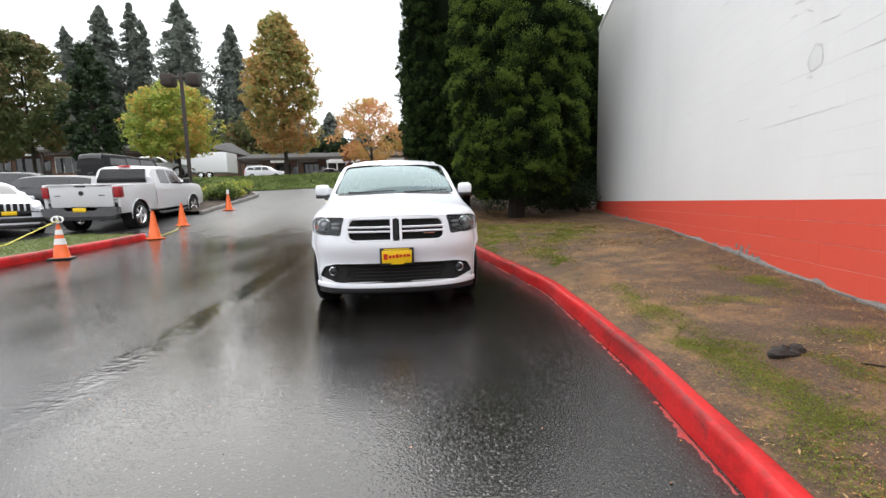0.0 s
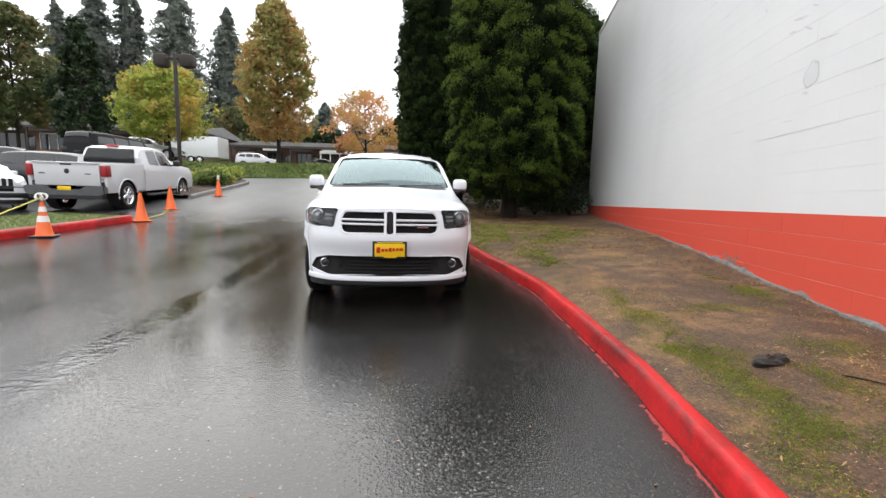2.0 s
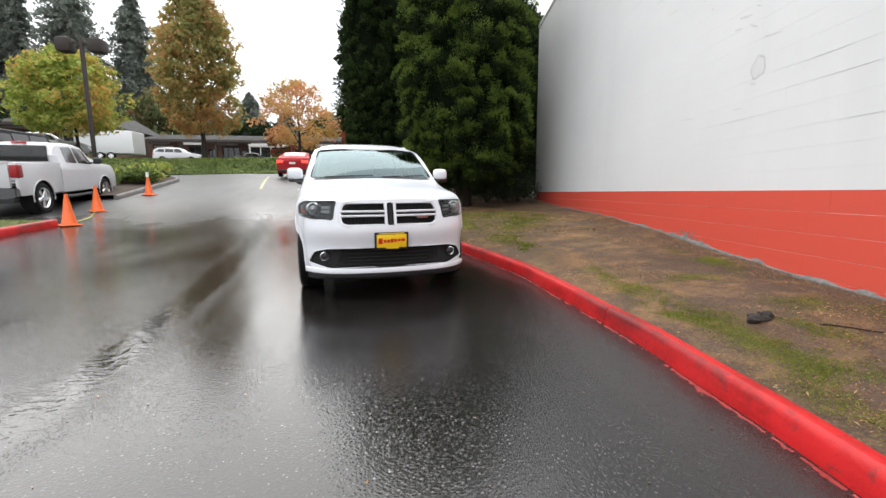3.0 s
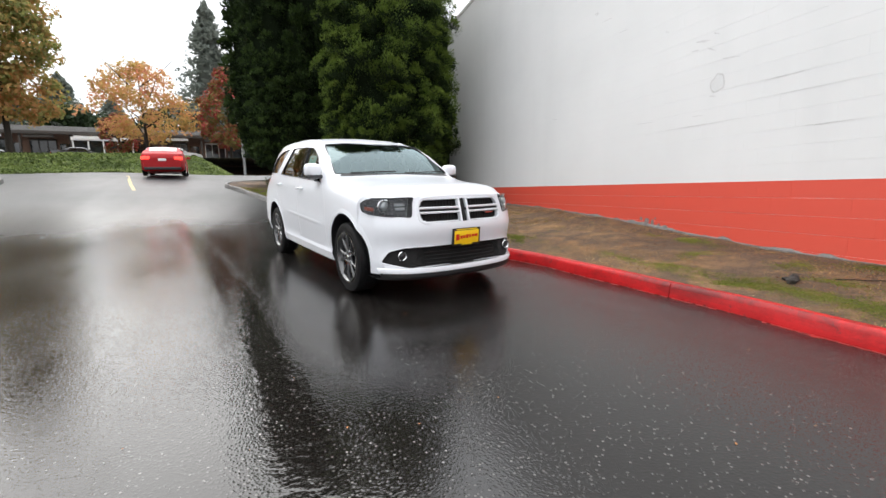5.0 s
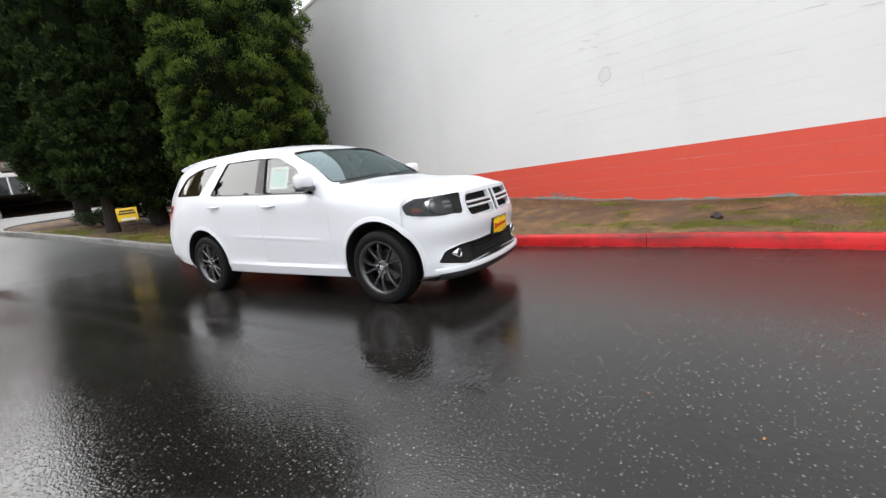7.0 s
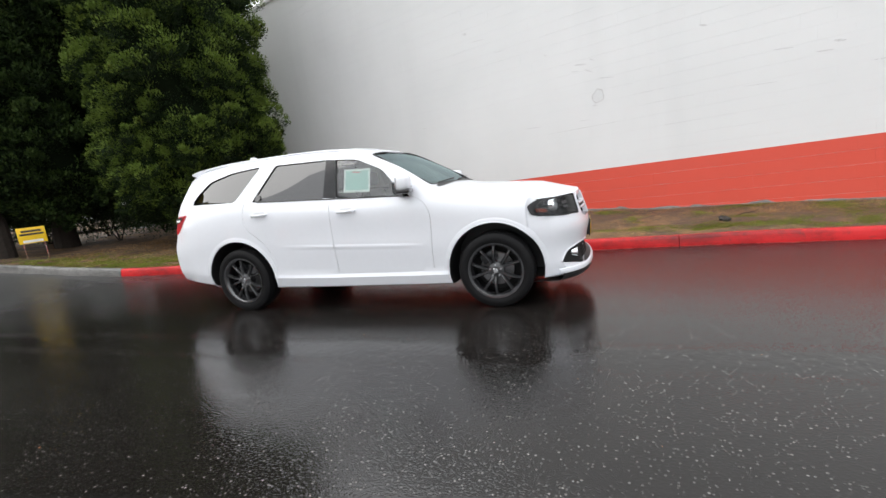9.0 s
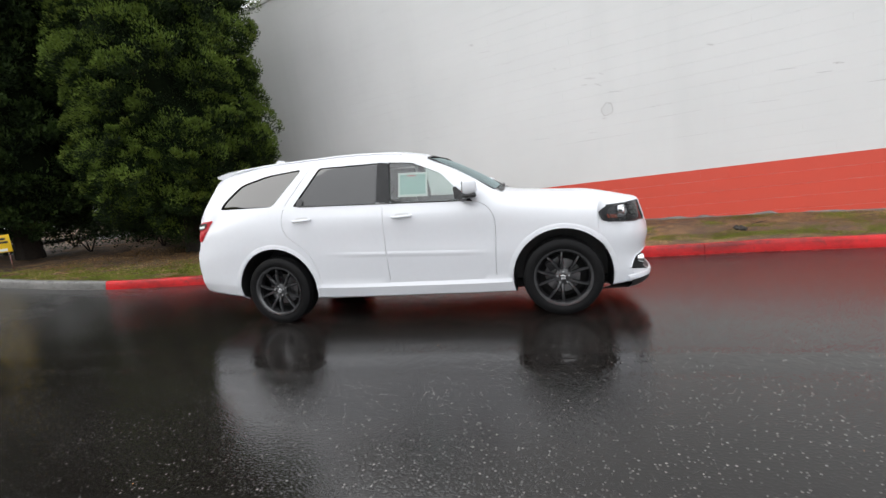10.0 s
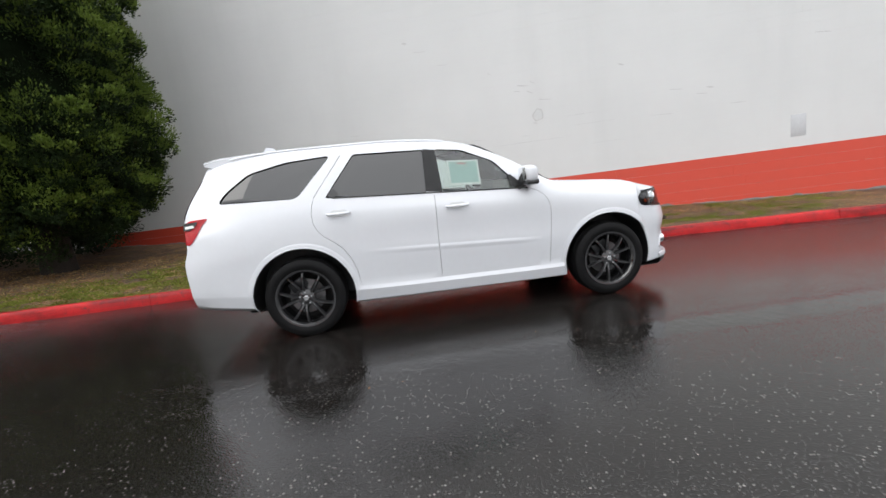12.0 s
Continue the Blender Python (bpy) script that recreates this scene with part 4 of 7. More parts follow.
def suv():
    car = empty("sport_utility_vehicle", CAR_POSE, "white five-door sport utility vehicle with black wheels by the kerb", "car")
    body = part("body", suv_body(), None, car)

    def on_side(sign, inset):
        return lambda y, z: (sign * (skin_x(y, z) - inset), y, z)

    for sign in (-1, 1):
        for name, o, g in (("front_door_glass", FRONT_DOOR_GLASS, GLASS_CLEAR), ("rear_door_glass", REAR_DOOR_GLASS, GLASS_DARK), ("quarter_glass", QUARTER_GLASS, GLASS_DARK)):
            bm = pane(o, on_side(sign, 0.016))
            if sign < 0:
                bmesh.ops.reverse_faces(bm, faces=bm.faces[:])
            ob = part(name, bm, g, car, "dark privacy glass" if g is GLASS_DARK else "")
            ob.visible_shadow = False
        # black B pillar between the door panes
        bm = pane([(1.65, 1.235), (1.805, 1.242), (1.79, 1.655), (1.67, 1.648)], on_side(sign, 0.004 - 0.007), 8, 3)
        part("pillar_trim", thick(bm, 0.004), GLOSS_BLACK, car, "gloss black pillar trim")
        bm = pane([(2.655, 1.285), (2.72, 1.29), (2.69, 1.37), (2.62, 1.345)], on_side(sign, 0.003), 4, 3)
        part("corner_trim", bm, GLOSS_BLACK, car)
        bm = pane([(0.80, 1.176), (0.98, 1.20), (1.0, 1.33), (0.97, 1.335)], on_side(sign, -0.003), 6, 4)
        part("mirror_base", thick(bm, 0.004), GLOSS_BLACK, car)
        # thin dark belt strip under the panes
        bm = bmesh.new()
        tube(bm, [(sign * (side_x(y, z) + 0.002), y, z) for y, z in [(0.86 + 1.82 * i / 14, 1.19 + 0.092 * i / 14) for i in range(15)]], 0.0065, 6)
        part("belt_strip", bm, BLACK_PLASTIC, car)
        # door handles
        for y, z in ((1.53, 1.09), (2.64, 1.135)):
            h = new("door_handle")
            h.parent = car
            bm = bmesh.new()
            xs = side_x(y, z)
            path = [(sign * (xs + o), y + dy, z + dz) for dy, o, dz in ((-0.105, 0.004, 0.002), (-0.085, 0.03, 0.002), (-0.04, 0.04, 0.0), (0.04, 0.04, 0.0), (0.085, 0.032, 0.0), (0.105, 0.004, 0.0))]
            tube(bm, path, [0.011, 0.014, 0.0145, 0.0145, 0.014, 0.011], 10)
            part("grip", bm, WHITE_PAINT, h)
            # flat grey patch on the door: the recess's shade put into colour
            bm = pane(rounded([(y - 0.075, z - 0.028), (y + 0.075, z - 0.028), (y + 0.075, z + 0.034), (y - 0.075, z + 0.034)], 0.03), on_side(sign, -0.002), 6, 6)
            part("finger_recess", bm, plain("handle_recess_shade", (0.55, 0.56, 0.57), 0.4, vary=0.05) if "handle_recess_shade" not in bpy.data.materials else bpy.data.materials["handle_recess_shade"], h)
        # mirror
        mirror = new("door_mirror")
        mirror.parent = car
        bm = bmesh.new()
        bmesh.ops.create_uvsphere(bm, u_segments=24, v_segments=14, radius=1.0)
        for v in bm.verts:
            c = v.co
            e = 0.55
            c.x = math.copysign(abs(c.x) ** e, c.x) * 0.10
            c.z = math.copysign(abs(c.z) ** 0.6, c.z) * 0.082
            c.y = math.copysign(abs(c.y) ** 0.7, c.y) * (0.095 if c.y < 0 else 0.05)
        bmesh.ops.transform(bm, matrix=Matrix.Translation((sign * 0.995, 0.84, 1.318)) @ Matrix.Rotation(radians(-8 * sign), 4, "Z"), verts=bm.verts)
        part("mirror_shell", bm, WHITE_PAINT, mirror)
        bm = bmesh.new()
        box(bm, (-0.095, -0.085, -0.102), (0.095, 0.052, -0.05), 0.018, Matrix.Translation((sign * 0.99, 0.84, 1.316)) @ Matrix.Rotation(radians(-8 * sign), 4, "Z"))
        part("mirror_underside", bm, GLOSS_BLACK, mirror)
        bm = bmesh.new()
        tube(bm, [(sign * 0.915, 0.90, 1.205), (sign * 0.955, 0.875, 1.212), (sign * 0.98, 0.855, 1.235)], [0.03, 0.026, 0.024], 10)
        part("mirror_arm", bm, GLOSS_BLACK, mirror)
        bm = bmesh.new()
        box(bm, (-0.08, 0.046, -0.06), (0.08, 0.052, 0.062), 0.002, Matrix.Translation((sign * 0.995, 0.84, 1.318)) @ Matrix.Rotation(radians(-8 * sign), 4, "Z"))
        part("mirror_glass", bm, CHROME, mirror)
        # headlight
        lamp = new("headlight")
        lamp.parent = car
        outline = [(sign * x, z) for x, z in HEADLIGHT]
        face = lambda d: (lambda x, z: (x, front_y(x, z) + d, z))
        bm = pane(outline, face(0.006), 12, 16)
        ob = part("lens", bm, GLASS_LENS, lamp, "clear headlight lens")
        ob.visible_shadow = False
        bm = pane(outline, face(0.085), 10, 12)
        part("housing", bm, HEAD_HOUSING, lamp, "smoked grey lamp housing")
        bm = bmesh.new()
        px, pz = 0.755, 0.947
        my = Matrix.Translation((sign * px, front_y(px, pz) + 0.085, pz)) @ Matrix.Rotation(radians(90), 4, "X") @ Matrix.Rotation(radians(12 * sign), 4, "Y")
        lathe(bm, [(0.066, -0.03), (0.07, 0.02), (0.062, 0.026), (0.05, 0.008)], my, 28)
        part("projector_ring", bm, CHROME, lamp, "bright projector ring")
        bm = bmesh.new()
        bmesh.ops.create_uvsphere(bm, u_segments=20, v_segments=12, radius=0.048, matrix=my)
        part("projector_lens", bm, plain("projector_glass", (0.45, 0.47, 0.48), 0.06, 0.6, vary=0.1) if "projector_glass" not in bpy.data.materials else bpy.data.materials["projector_glass"], lamp)
        for zz in (0.925, 0.965):
            bm = pane([(sign * 0.60, zz - 0.012), (sign * 0.68, zz - 0.012), (sign * 0.68, zz + 0.012), (sign * 0.60, zz + 0.012)], face(0.06), 2, 6)
            part("reflector_bar", bm, BRAKE, lamp)
        bm = pane([(sign * 0.84, 0.90), (sign * 0.893, 0.91), (sign * 0.893, 0.945), (sign * 0.84, 0.94)], face(0.05), 3, 5)
        part("side_reflector", bm, AMBER, lamp, "amber side reflector")
        bm = bmesh.new()
        o3 = [(x, front_y(x, z) - 0.001, z) for x, z in outline]
        tube(bm, o3 + o3[:1], 0.005, 6)
        part("lamp_rim", bm, BLACK_PLASTIC, lamp)
        # tail light
        tail = new("tail_light")
        tail.parent = car
        ro = rounded([(3.86, 1.215), (4.14, 1.2), (4.14, 1.0), (4.06, 0.985), (3.99, 1.06), (3.93, 1.15)], 0.02)
        bm = pane(ro, lambda y, z: (sign * (side_x(min(y, 4.1), z) + 0.006), warp(side_x(min(y, 4.1), z), min(y, 4.1), z) + 0.004, z), 8, 14)
        part("lens", thick(bm, 0.006), RED_LENS, tail, "red lamp lens")
        bm = pane(rounded([(3.95, 1.195), (4.12, 1.185), (4.12, 1.12), (4.03, 1.12), (3.97, 1.16)], 0.015), lambda y, z: (sign * (side_x(min(y, 4.1), z) + 0.014), warp(side_x(min(y, 4.1), z), min(y, 4.1), z) + 0.012, z), 5, 10)
        part("smoked_panel", bm, LAMP_DARK, tail, "smoked upper lamp panel")
        bm = pane([(3.98, 1.14), (4.08, 1.135), (4.08, 1.16), (4.0, 1.165)], lambda y, z: (sign * (side_x(y, z) + 0.017), warp(side_x(y, z), y, z) + 0.014, z), 3, 8)
        part("clear_strip", bm, STICKER, tail, "pale reversing strip")
        # fog lamp
        fog = new("fog_lamp")
        fog.parent = car
        my = Matrix.Translation((sign * 0.665, front_y(0.665, 0.47) + 0.0, 0.475)) @ Matrix.Rotation(radians(90), 4, "X")
        bm = bmesh.new()
        lathe(bm, [(0.046, -0.05), (0.048, 0.0), (0.042, 0.008), (0.036, 0.002)], my, 24)
        part("ring", bm, CHROME, fog, "bright ring")
        bm = bmesh.new()
        lathe(bm, [(0.036, 0.0), (0.02, 0.012), (0.0, 0.016)], my, 20)
        part("lens", bm, LAMP_DARK, fog)
        # wheels
        for y in (0.0, 3.045):
            wheel(car, Matrix.Translation((sign * 0.815, y, 0.38)), sign)
        # arch lips
        for yc in (0.0, 3.045):
            bm = bmesh.new()
            pts = []
            for a in np.linspace(radians(-12), radians(192), 40):
                y, z = yc + 0.476 * math.cos(a), 0.385 + 0.476 * math.sin(a)
                pts.append((sign * (skin_x(y, max(z, 0.30)) + 0.002), y, z))
            tube(bm, pts, 0.007, 8)
            part("arch_lip", bm, WHITE_PAINT, car)
            bm = bmesh.new()
            rings = []
            for a in np.linspace(radians(2), radians(178), 40):
                ring = []
                for r, d in ((0.476, 0.005), (0.492, 0.005), (0.506, 0.0035), (0.518, 0.0), (0.524, -0.003)):
                    y, z = yc + r * math.cos(a), 0.385 + r * math.sin(a)
                    ring.append(bm.verts.new((sign * (skin_x(y, z) + d * min(1.0, 3 * math.sin(a) + 0.1)), y, z)))
                rings.append(ring)
            for r, q in zip(rings, rings[1:]):
                for k in range(4):
                    bm.faces.new((r[k], r[k + 1], q[k + 1], q[k]))
            bmesh.ops.recalc_face_normals(bm, faces=bm.faces)
            part("arch_flare", bm, WHITE_PAINT, car)
        # raised crease low on both doors
        for ya, yb in ((0.72, 1.725), (1.75, 2.42)):
            bm = bmesh.new()
            rings = []
            for y in np.linspace(ya, yb, 24):
                z = 0.672 + 0.046 * (y - 0.72)
                k = min(1.0, (y - 0.70) / 0.25, (2.44 - y) / 0.45)
                rings.append([bm.verts.new((sign * (skin_x(y, z + dz) + d * k), y, z + dz)) for dz, d in ((0.034, -0.002), (0.022, 0.0015), (0.006, 0.0048), (-0.002, 0.0048), (-0.02, 0.002), (-0.045, -0.002))])
            for r, q in zip(rings, rings[1:]):
                for k in range(5):
                    bm.faces.new((r[k], r[k + 1], q[k + 1], q[k]))
            bmesh.ops.recalc_face_normals(bm, faces=bm.faces)
            part("door_crease", bm, WHITE_PAINT, car)
        # roof rails
        bm = bmesh.new()
        tube(bm, [(sign * 0.63, y, roof_z(0.63, y) + o) for y, o in [(1.55, 0.0), (1.62, 0.006)] + [(1.62 + 1.9 * i / 12, 0.008) for i in range(1, 12)] + [(3.52, 0.006), (3.6, 0.0)]], 0.012, 8)
        part("roof_rail", bm, WHITE_PAINT, car)

    # windscreen
    def roof_line(x, z):
        lo, hi = 0.35, 1.75
        for _ in range(24):
            mid = (lo + hi) / 2
            if roof_z(x, mid) < z:
                lo = mid
            else:
                hi = mid
        return lo + 0.012

    def terms(x, z):
        return (1.0, x * x, x**4, z, z * z, x * x * z, z**3)
    grid = [(x, z) for x in np.linspace(0, 0.66, 9) for z in np.linspace(1.30, 1.64, 9)]
    bend = np.linalg.lstsq(np.array([terms(x, z) for x, z in grid]), np.array([roof_line(x, z) for x, z in grid]), rcond=None)[0]

    def on_shield(x, z):
        return (x, float(np.dot(bend, terms(x, z))), z)
    ob = part("windscreen", pane(SHIELD, on_shield, 14, 20), GLASS_SHIELD, car, "pale teal tinted windscreen")
    ob.visible_shadow = False
    bm = bmesh.new()
    rim = [Vector(on_shield(x, z)) + Vector((0, -0.012, 0.004)) for x, z in SHIELD]
    tube(bm, rim + rim[:1], 0.008, 6)
    part("screen_seal", bm, BLACK_PLASTIC, car)
    bm = pane([(0.30, 1.60), (0.56, 1.60), (0.53, 1.665), (0.30, 1.675)], lambda x, z: Vector(on_shield(x, z)) + Vector((0, 0.012, 0)), 3, 6)
    part("shade_patch", bm, LEATHER, car, "dark patch behind the windscreen")
    bm = pane([(0.38, 1.615), (0.52, 1.615), (0.515, 1.655), (0.38, 1.655)], lambda x, z: Vector(on_shield(x, z)) + Vector((0, 0.006, 0)), 3, 6)
    part("screen_sticker", bm, STICKER, car, "small white sticker in the windscreen")
    for x0, x1 in ((0.12, 0.70), (-0.62, 0.0)):
        bm = bmesh.new()
        tube(bm, [Vector(on_shield(x0 + (x1 - x0) * t, 1.272 + 0.02 * t)) + Vector((0, -0.03, 0.012)) for t in np.linspace(0, 1, 8)], 0.009, 6)
        part("wiper", bm, BLACK_PLASTIC, car)
    bm = pane(rounded([(-0.78, 1.232), (0.78, 1.232), (0.72, 1.262), (-0.72, 1.262)], 0.01), lambda x, z: (x, on_shield(x, 1.25)[1] - 0.055 + (z - 1.232) * 1.6, z + 0.012), 3, 20)
    part("cowl", bm, BLACK_PLASTIC, car)

    # grille: dark mesh, white crossbars, black cross
    grille = new("grille")
    grille.parent = car
    bm = pane(GRILLE, lambda x, z: (x, front_y(x, z) + 0.06, z), 10, 24)
    part("grille_backing", bm, DARK_VOID, grille)
    bm = bmesh.new()
    for i in range(30):
        x = -0.5 + i * 1.0 / 29
        for z0, z1 in ((0.81, 0.89), (0.92, 1.0)):
            tube(bm, [(x, front_y(x, z0) + 0.045, z0), (x + 0.012, front_y(x, z1) + 0.045, z1)], 0.004, 4)
    part("grille_mesh", bm, DARK_VOID, grille)

    def bar(name, pts, hw, material, proud):
        """A flat bar along points in front view, standing proud of the front."""
        b = bmesh.new()
        prof = []
        for x, z in pts:
            prof.append(Vector((x, front_y(x, z) - proud, z)))
        rings = []
        for i, p in enumerate(prof):
            d = (prof[min(i + 1, len(prof) - 1)] - prof[max(i - 1, 0)]).normalized()
            s = Vector((-d.z, 0, d.x)).normalized()
            rings.append([b.verts.new(p + s * u + Vector((0, v, 0))) for u, v in ((-hw, 0.05), (-hw, 0.006), (-hw * 0.6, 0), (hw * 0.6, 0), (hw, 0.006), (hw, 0.05))])
        for r, q in zip(rings, rings[1:]):
            for k in range(5):
                b.faces.new((r[k], r[k + 1], q[k + 1], q[k]))
        bmesh.ops.recalc_face_normals(b, faces=b.faces)
        return part(name, b, material, grille)

    frame_pts = [(x * 1.025, 0.903 + (z - 0.903) * 1.07) for x, z in GRILLE]
    bar("grille_frame", frame_pts + frame_pts[:2], 0.016, WHITE_PAINT, 0.004)
    for s in (-1, 1):
        for dz in (-0.022, 0.022):
            bar("crossbar", [(s * (0.055 + 0.44 * t), 0.907 + dz) for t in np.linspace(0, 1, 10)], 0.0105, WHITE_PAINT, 0.008)
        bar("crossbar", [(s * 0.047, z) for z in np.linspace(0.79, 1.018, 6)], 0.014, WHITE_PAINT, 0.01)
    bar("cross_centre", [(0, z) for z in np.linspace(0.79, 1.018, 6)], 0.02, DARK_VOID, 0.0)
    bar("cross_centre", [(x, 0.907) for x in np.linspace(-0.48, 0.48, 20)], 0.012, DARK_VOID, 0.0)
    bar("grille_badge", [(x, 0.86) for x in np.linspace(0.28, 0.40, 4)], 0.007, CHROME, 0.0)

    # lower intake and bumper edge
    intake = new("lower_intake")
    intake.parent = car
    bm = pane(INTAKE, lambda x, z: (x, front_y(x, z) + (0.07 if abs(x) < 0.5 else 0.035), z), 8, 40)
    part("intake_backing", bm, DARK_VOID, intake)
    for z in (0.385, 0.42, 0.455, 0.49, 0.525):
        bm = bmesh.new()
        tube(bm, [(x, front_y(x, z) + 0.045, z) for x in np.linspace(-0.44, 0.44, 16)], 0.007, 6)
        part("intake_slat", bm, DARK_VOID, intake)
    bm = bmesh.new()
    o3 = [(x, front_y(x, z) - 0.002, z) for x, z in INTAKE]
    tube(bm, o3 + o3[:1], 0.006, 6)
    part("intake_rim", bm, WHITE_PAINT, intake)
    bm = bmesh.new()
    rings = []
    for x in np.linspace(-0.86, 0.86, 41):
        y = front_y(x, 0.32)
        rings.append([bm.verts.new((x, y + a, z)) for a, z in ((0.004, 0.354), (-0.012, 0.348), (-0.020, 0.33), (-0.018, 0.308), (-0.008, 0.30), (0.05, 0.298))])
    for r, q in zip(rings, rings[1:]):
        for k in range(5):
            bm.faces.new((r[k], r[k + 1], q[k + 1], q[k]))
    bmesh.ops.recalc_face_normals(bm, faces=bm.faces)
    part("bumper_lip", bm, WHITE_PAINT, car)
    bm = bmesh.new()
    rings = []
    for x in np.linspace(-0.84, 0.84, 31):
        y = front_y(x, 0.3)
        rings.append([bm.verts.new((x, y + a, z)) for a, z in ((-0.010, 0.302), (-0.006, 0.265), (0.03, 0.235), (0.30, 0.228))])
    for r, q in zip(rings, rings[1:]):
        for k in range(3):
            bm.faces.new((r[k], r[k + 1], q[k + 1], q[k]))
    part("air_dam", bm, BLACK_PLASTIC, car)

    # dealer plate
    plate = new("licence_plate")
    plate.parent = car
    mp = Matrix.Translation((0, front_y(0, 0.63) - 0.022, 0.63)) @ Matrix.Rotation(radians(4), 4, "X")
    bm = bmesh.new()
    box(bm, (-0.175, -0.002, -0.09), (0.175, 0.012, 0.09), 0.006, mp)
    part("plate_frame", bm, BLACK_PLASTIC, plate, "black plate frame")
    bm = bmesh.new()
    box(bm, (-0.153, -0.006, -0.068), (0.153, 0.002, 0.066), 0.002, mp)
    part("plate_panel", bm, PLATE_YELLOW, plate, "yellow plate panel")
    bm = bmesh.new()
    for k, (x0, x1, zc, hh) in enumerate(((-0.135, -0.095, 0.0, 0.030), (-0.085, -0.055, -0.002, 0.015), (-0.048, -0.02, 0.0, 0.015), (-0.012, 0.018, 0.004, 0.02), (0.026, 0.052, 0.006, 0.015), (0.062, 0.09, 0.008, 0.013), (0.097, 0.135, 0.009, 0.013))):
        box(bm, (x0, -0.0085, zc - hh), (x1, -0.0062, zc + hh), 0.0, mp @ Matrix.Translation((0, 0, 0)) @ Matrix.Shear("XZ", 4, (0.0, 0.0)))
    part("plate_bars", bm, SCRIPT_RED, plate, "red bars of script")
    bm = bmesh.new()
    box(bm, (-0.06, -0.0085, -0.080), (0.07, -0.0015, -0.0665), 0.0, mp)
    part("frame_bar", bm, PLATE_YELLOW, plate)
    bm = bmesh.new()
    box(bm, (-0.13, -0.0045, 0.072), (0.13, -0.0015, 0.083), 0.0, mp)
    part("frame_bar", bm, PLATE_YELLOW, plate)
    bm = bmesh.new()
    box(bm, (-0.16, -0.0, -0.08), (0.16, 0.05, 0.05), 0.004, mp @ Matrix.Translation((0, 0.012, 0)))
    part("plate_bracket", bm, BLACK_PLASTIC, plate)

    # spoiler, fin, rear glass, badges
    bm = bmesh.new()
    rings = []
    for x in np.linspace(-0.60, 0.60, 23):
        e = 1 - (abs(x) / 0.65) ** 6
        z = roof_z(x, 3.72) + 0.01
        tip = 3.885 - 0.06 * (1 - e)
        rings.append([bm.verts.new((x, y, zz)) for y, zz in ((3.36, roof_z(x, 3.36) - 0.002), (3.46, roof_z(x, 3.46) + 0.004), (3.60, roof_z(x, 3.60) + 0.008), (3.76, z), (tip, z - 0.022), (tip, z - 0.042), (3.70, z - 0.09))])
    for r, q in zip(rings, rings[1:]):
        for k in range(6):
            bm.faces.new((r[k], r[k + 1], q[k + 1], q[k]))
    bm.faces.new(rings[0])
    bm.faces.new(rings[-1][::-1])
    bmesh.ops.recalc_face_normals(bm, faces=bm.faces)
    part("roof_spoiler", bm, WHITE_PAINT, car)
    bm = bmesh.new()
    prism(bm, [(3.26, 1.77), (3.33, 1.865), (3.41, 1.88), (3.48, 1.76)], -0.02, 0.02)
    bmesh.ops.bevel(bm, geom=bm.edges[:], offset=0.008, segments=2, affect="EDGES")
    part("antenna_fin", bm, WHITE_PAINT, car)
    bm = pane(rounded([(-0.775, 1.21), (0.775, 1.21), (0.675, 1.57), (-0.675, 1.57)], 0.03), lambda x, z: (x, warp(x, 4.1, z) + 0.006, z), 8, 16)
    part("rear_glass", bm, GLOSS_BLACK, car, "dark rear window")

    # cabin
    cabin = new("cabin")
    cabin.parent = car
    for x in (-0.40, 0.40):
        for y, h in ((1.62, 1.0), (2.55, 0.98)):
            bm = bmesh.new()
            box(bm, (x - 0.25, y - 0.45, 0.55), (x + 0.25, y + 0.12, 0.80), 0.06)
            box(bm, (x - 0.24, y + 0.02, 0.72), (x + 0.24, y + 0.18, 1.32), 0.06, Matrix.Translation((0, y, 0.7)) @ Matrix.Rotation(radians(-14), 4, "X") @ Matrix.Translation((0, -y, -0.7)))
            box(bm, (x - 0.13, y + 0.17, 1.32), (x + 0.13, y + 0.27, 1.50), 0.04)
            part("seat", bm, LEATHER, cabin)
    bm = bmesh.new()
    box(bm, (-0.80, 0.62, 0.85), (0.80, 0.98, 1.15), 0.06)
    part("dashboard", bm, CABIN, cabin)
    bm = bmesh.new()
    mw = Matrix.Translation((0.38, 1.08, 1.08)) @ Matrix.Rotation(radians(65), 4, "X")
    rings = [[bm.verts.new(mw @ Vector(((0.185 + 0.014 * math.cos(b)) * math.cos(a), (0.185 + 0.014 * math.cos(b)) * math.sin(a), 0.014 * math.sin(b)))) for b in np.linspace(0, 2 * math.pi, 9)[:-1]] for a in np.linspace(0, 2 * math.pi, 33)[:-1]]
    for i in range(32):
        r, q = rings[i], rings[(i + 1) % 32]
        for k in range(8):
            bm.faces.new((r[k], r[(k + 1) % 8], q[(k + 1) % 8], q[k]))
    box(bm, (-0.18, -0.02, -0.02), (0.18, 0.02, 0.02), 0.008, mw)
    part("steering_wheel", bm, LEATHER, cabin)
    bm = bmesh.new()
    box(bm, (-0.13, 1.22, 1.575), (0.13, 1.25, 1.645), 0.012)
    part("inside_mirror", bm, BLACK_PLASTIC, cabin)
    # sticker in the front passenger window
    st = new("window_sticker")
    st.parent = car
    bm = pane([(1.26, 1.265), (1.57, 1.282), (1.57, 1.525), (1.26, 1.512)], on_side(-1, 0.024), 6, 6)
    part("sheet", bm, STICKER, st, "white paper price sheet")
    bm = pane([(1.28, 1.29), (1.55, 1.302), (1.55, 1.505), (1.28, 1.492)], on_side(-1, 0.021), 6, 6)
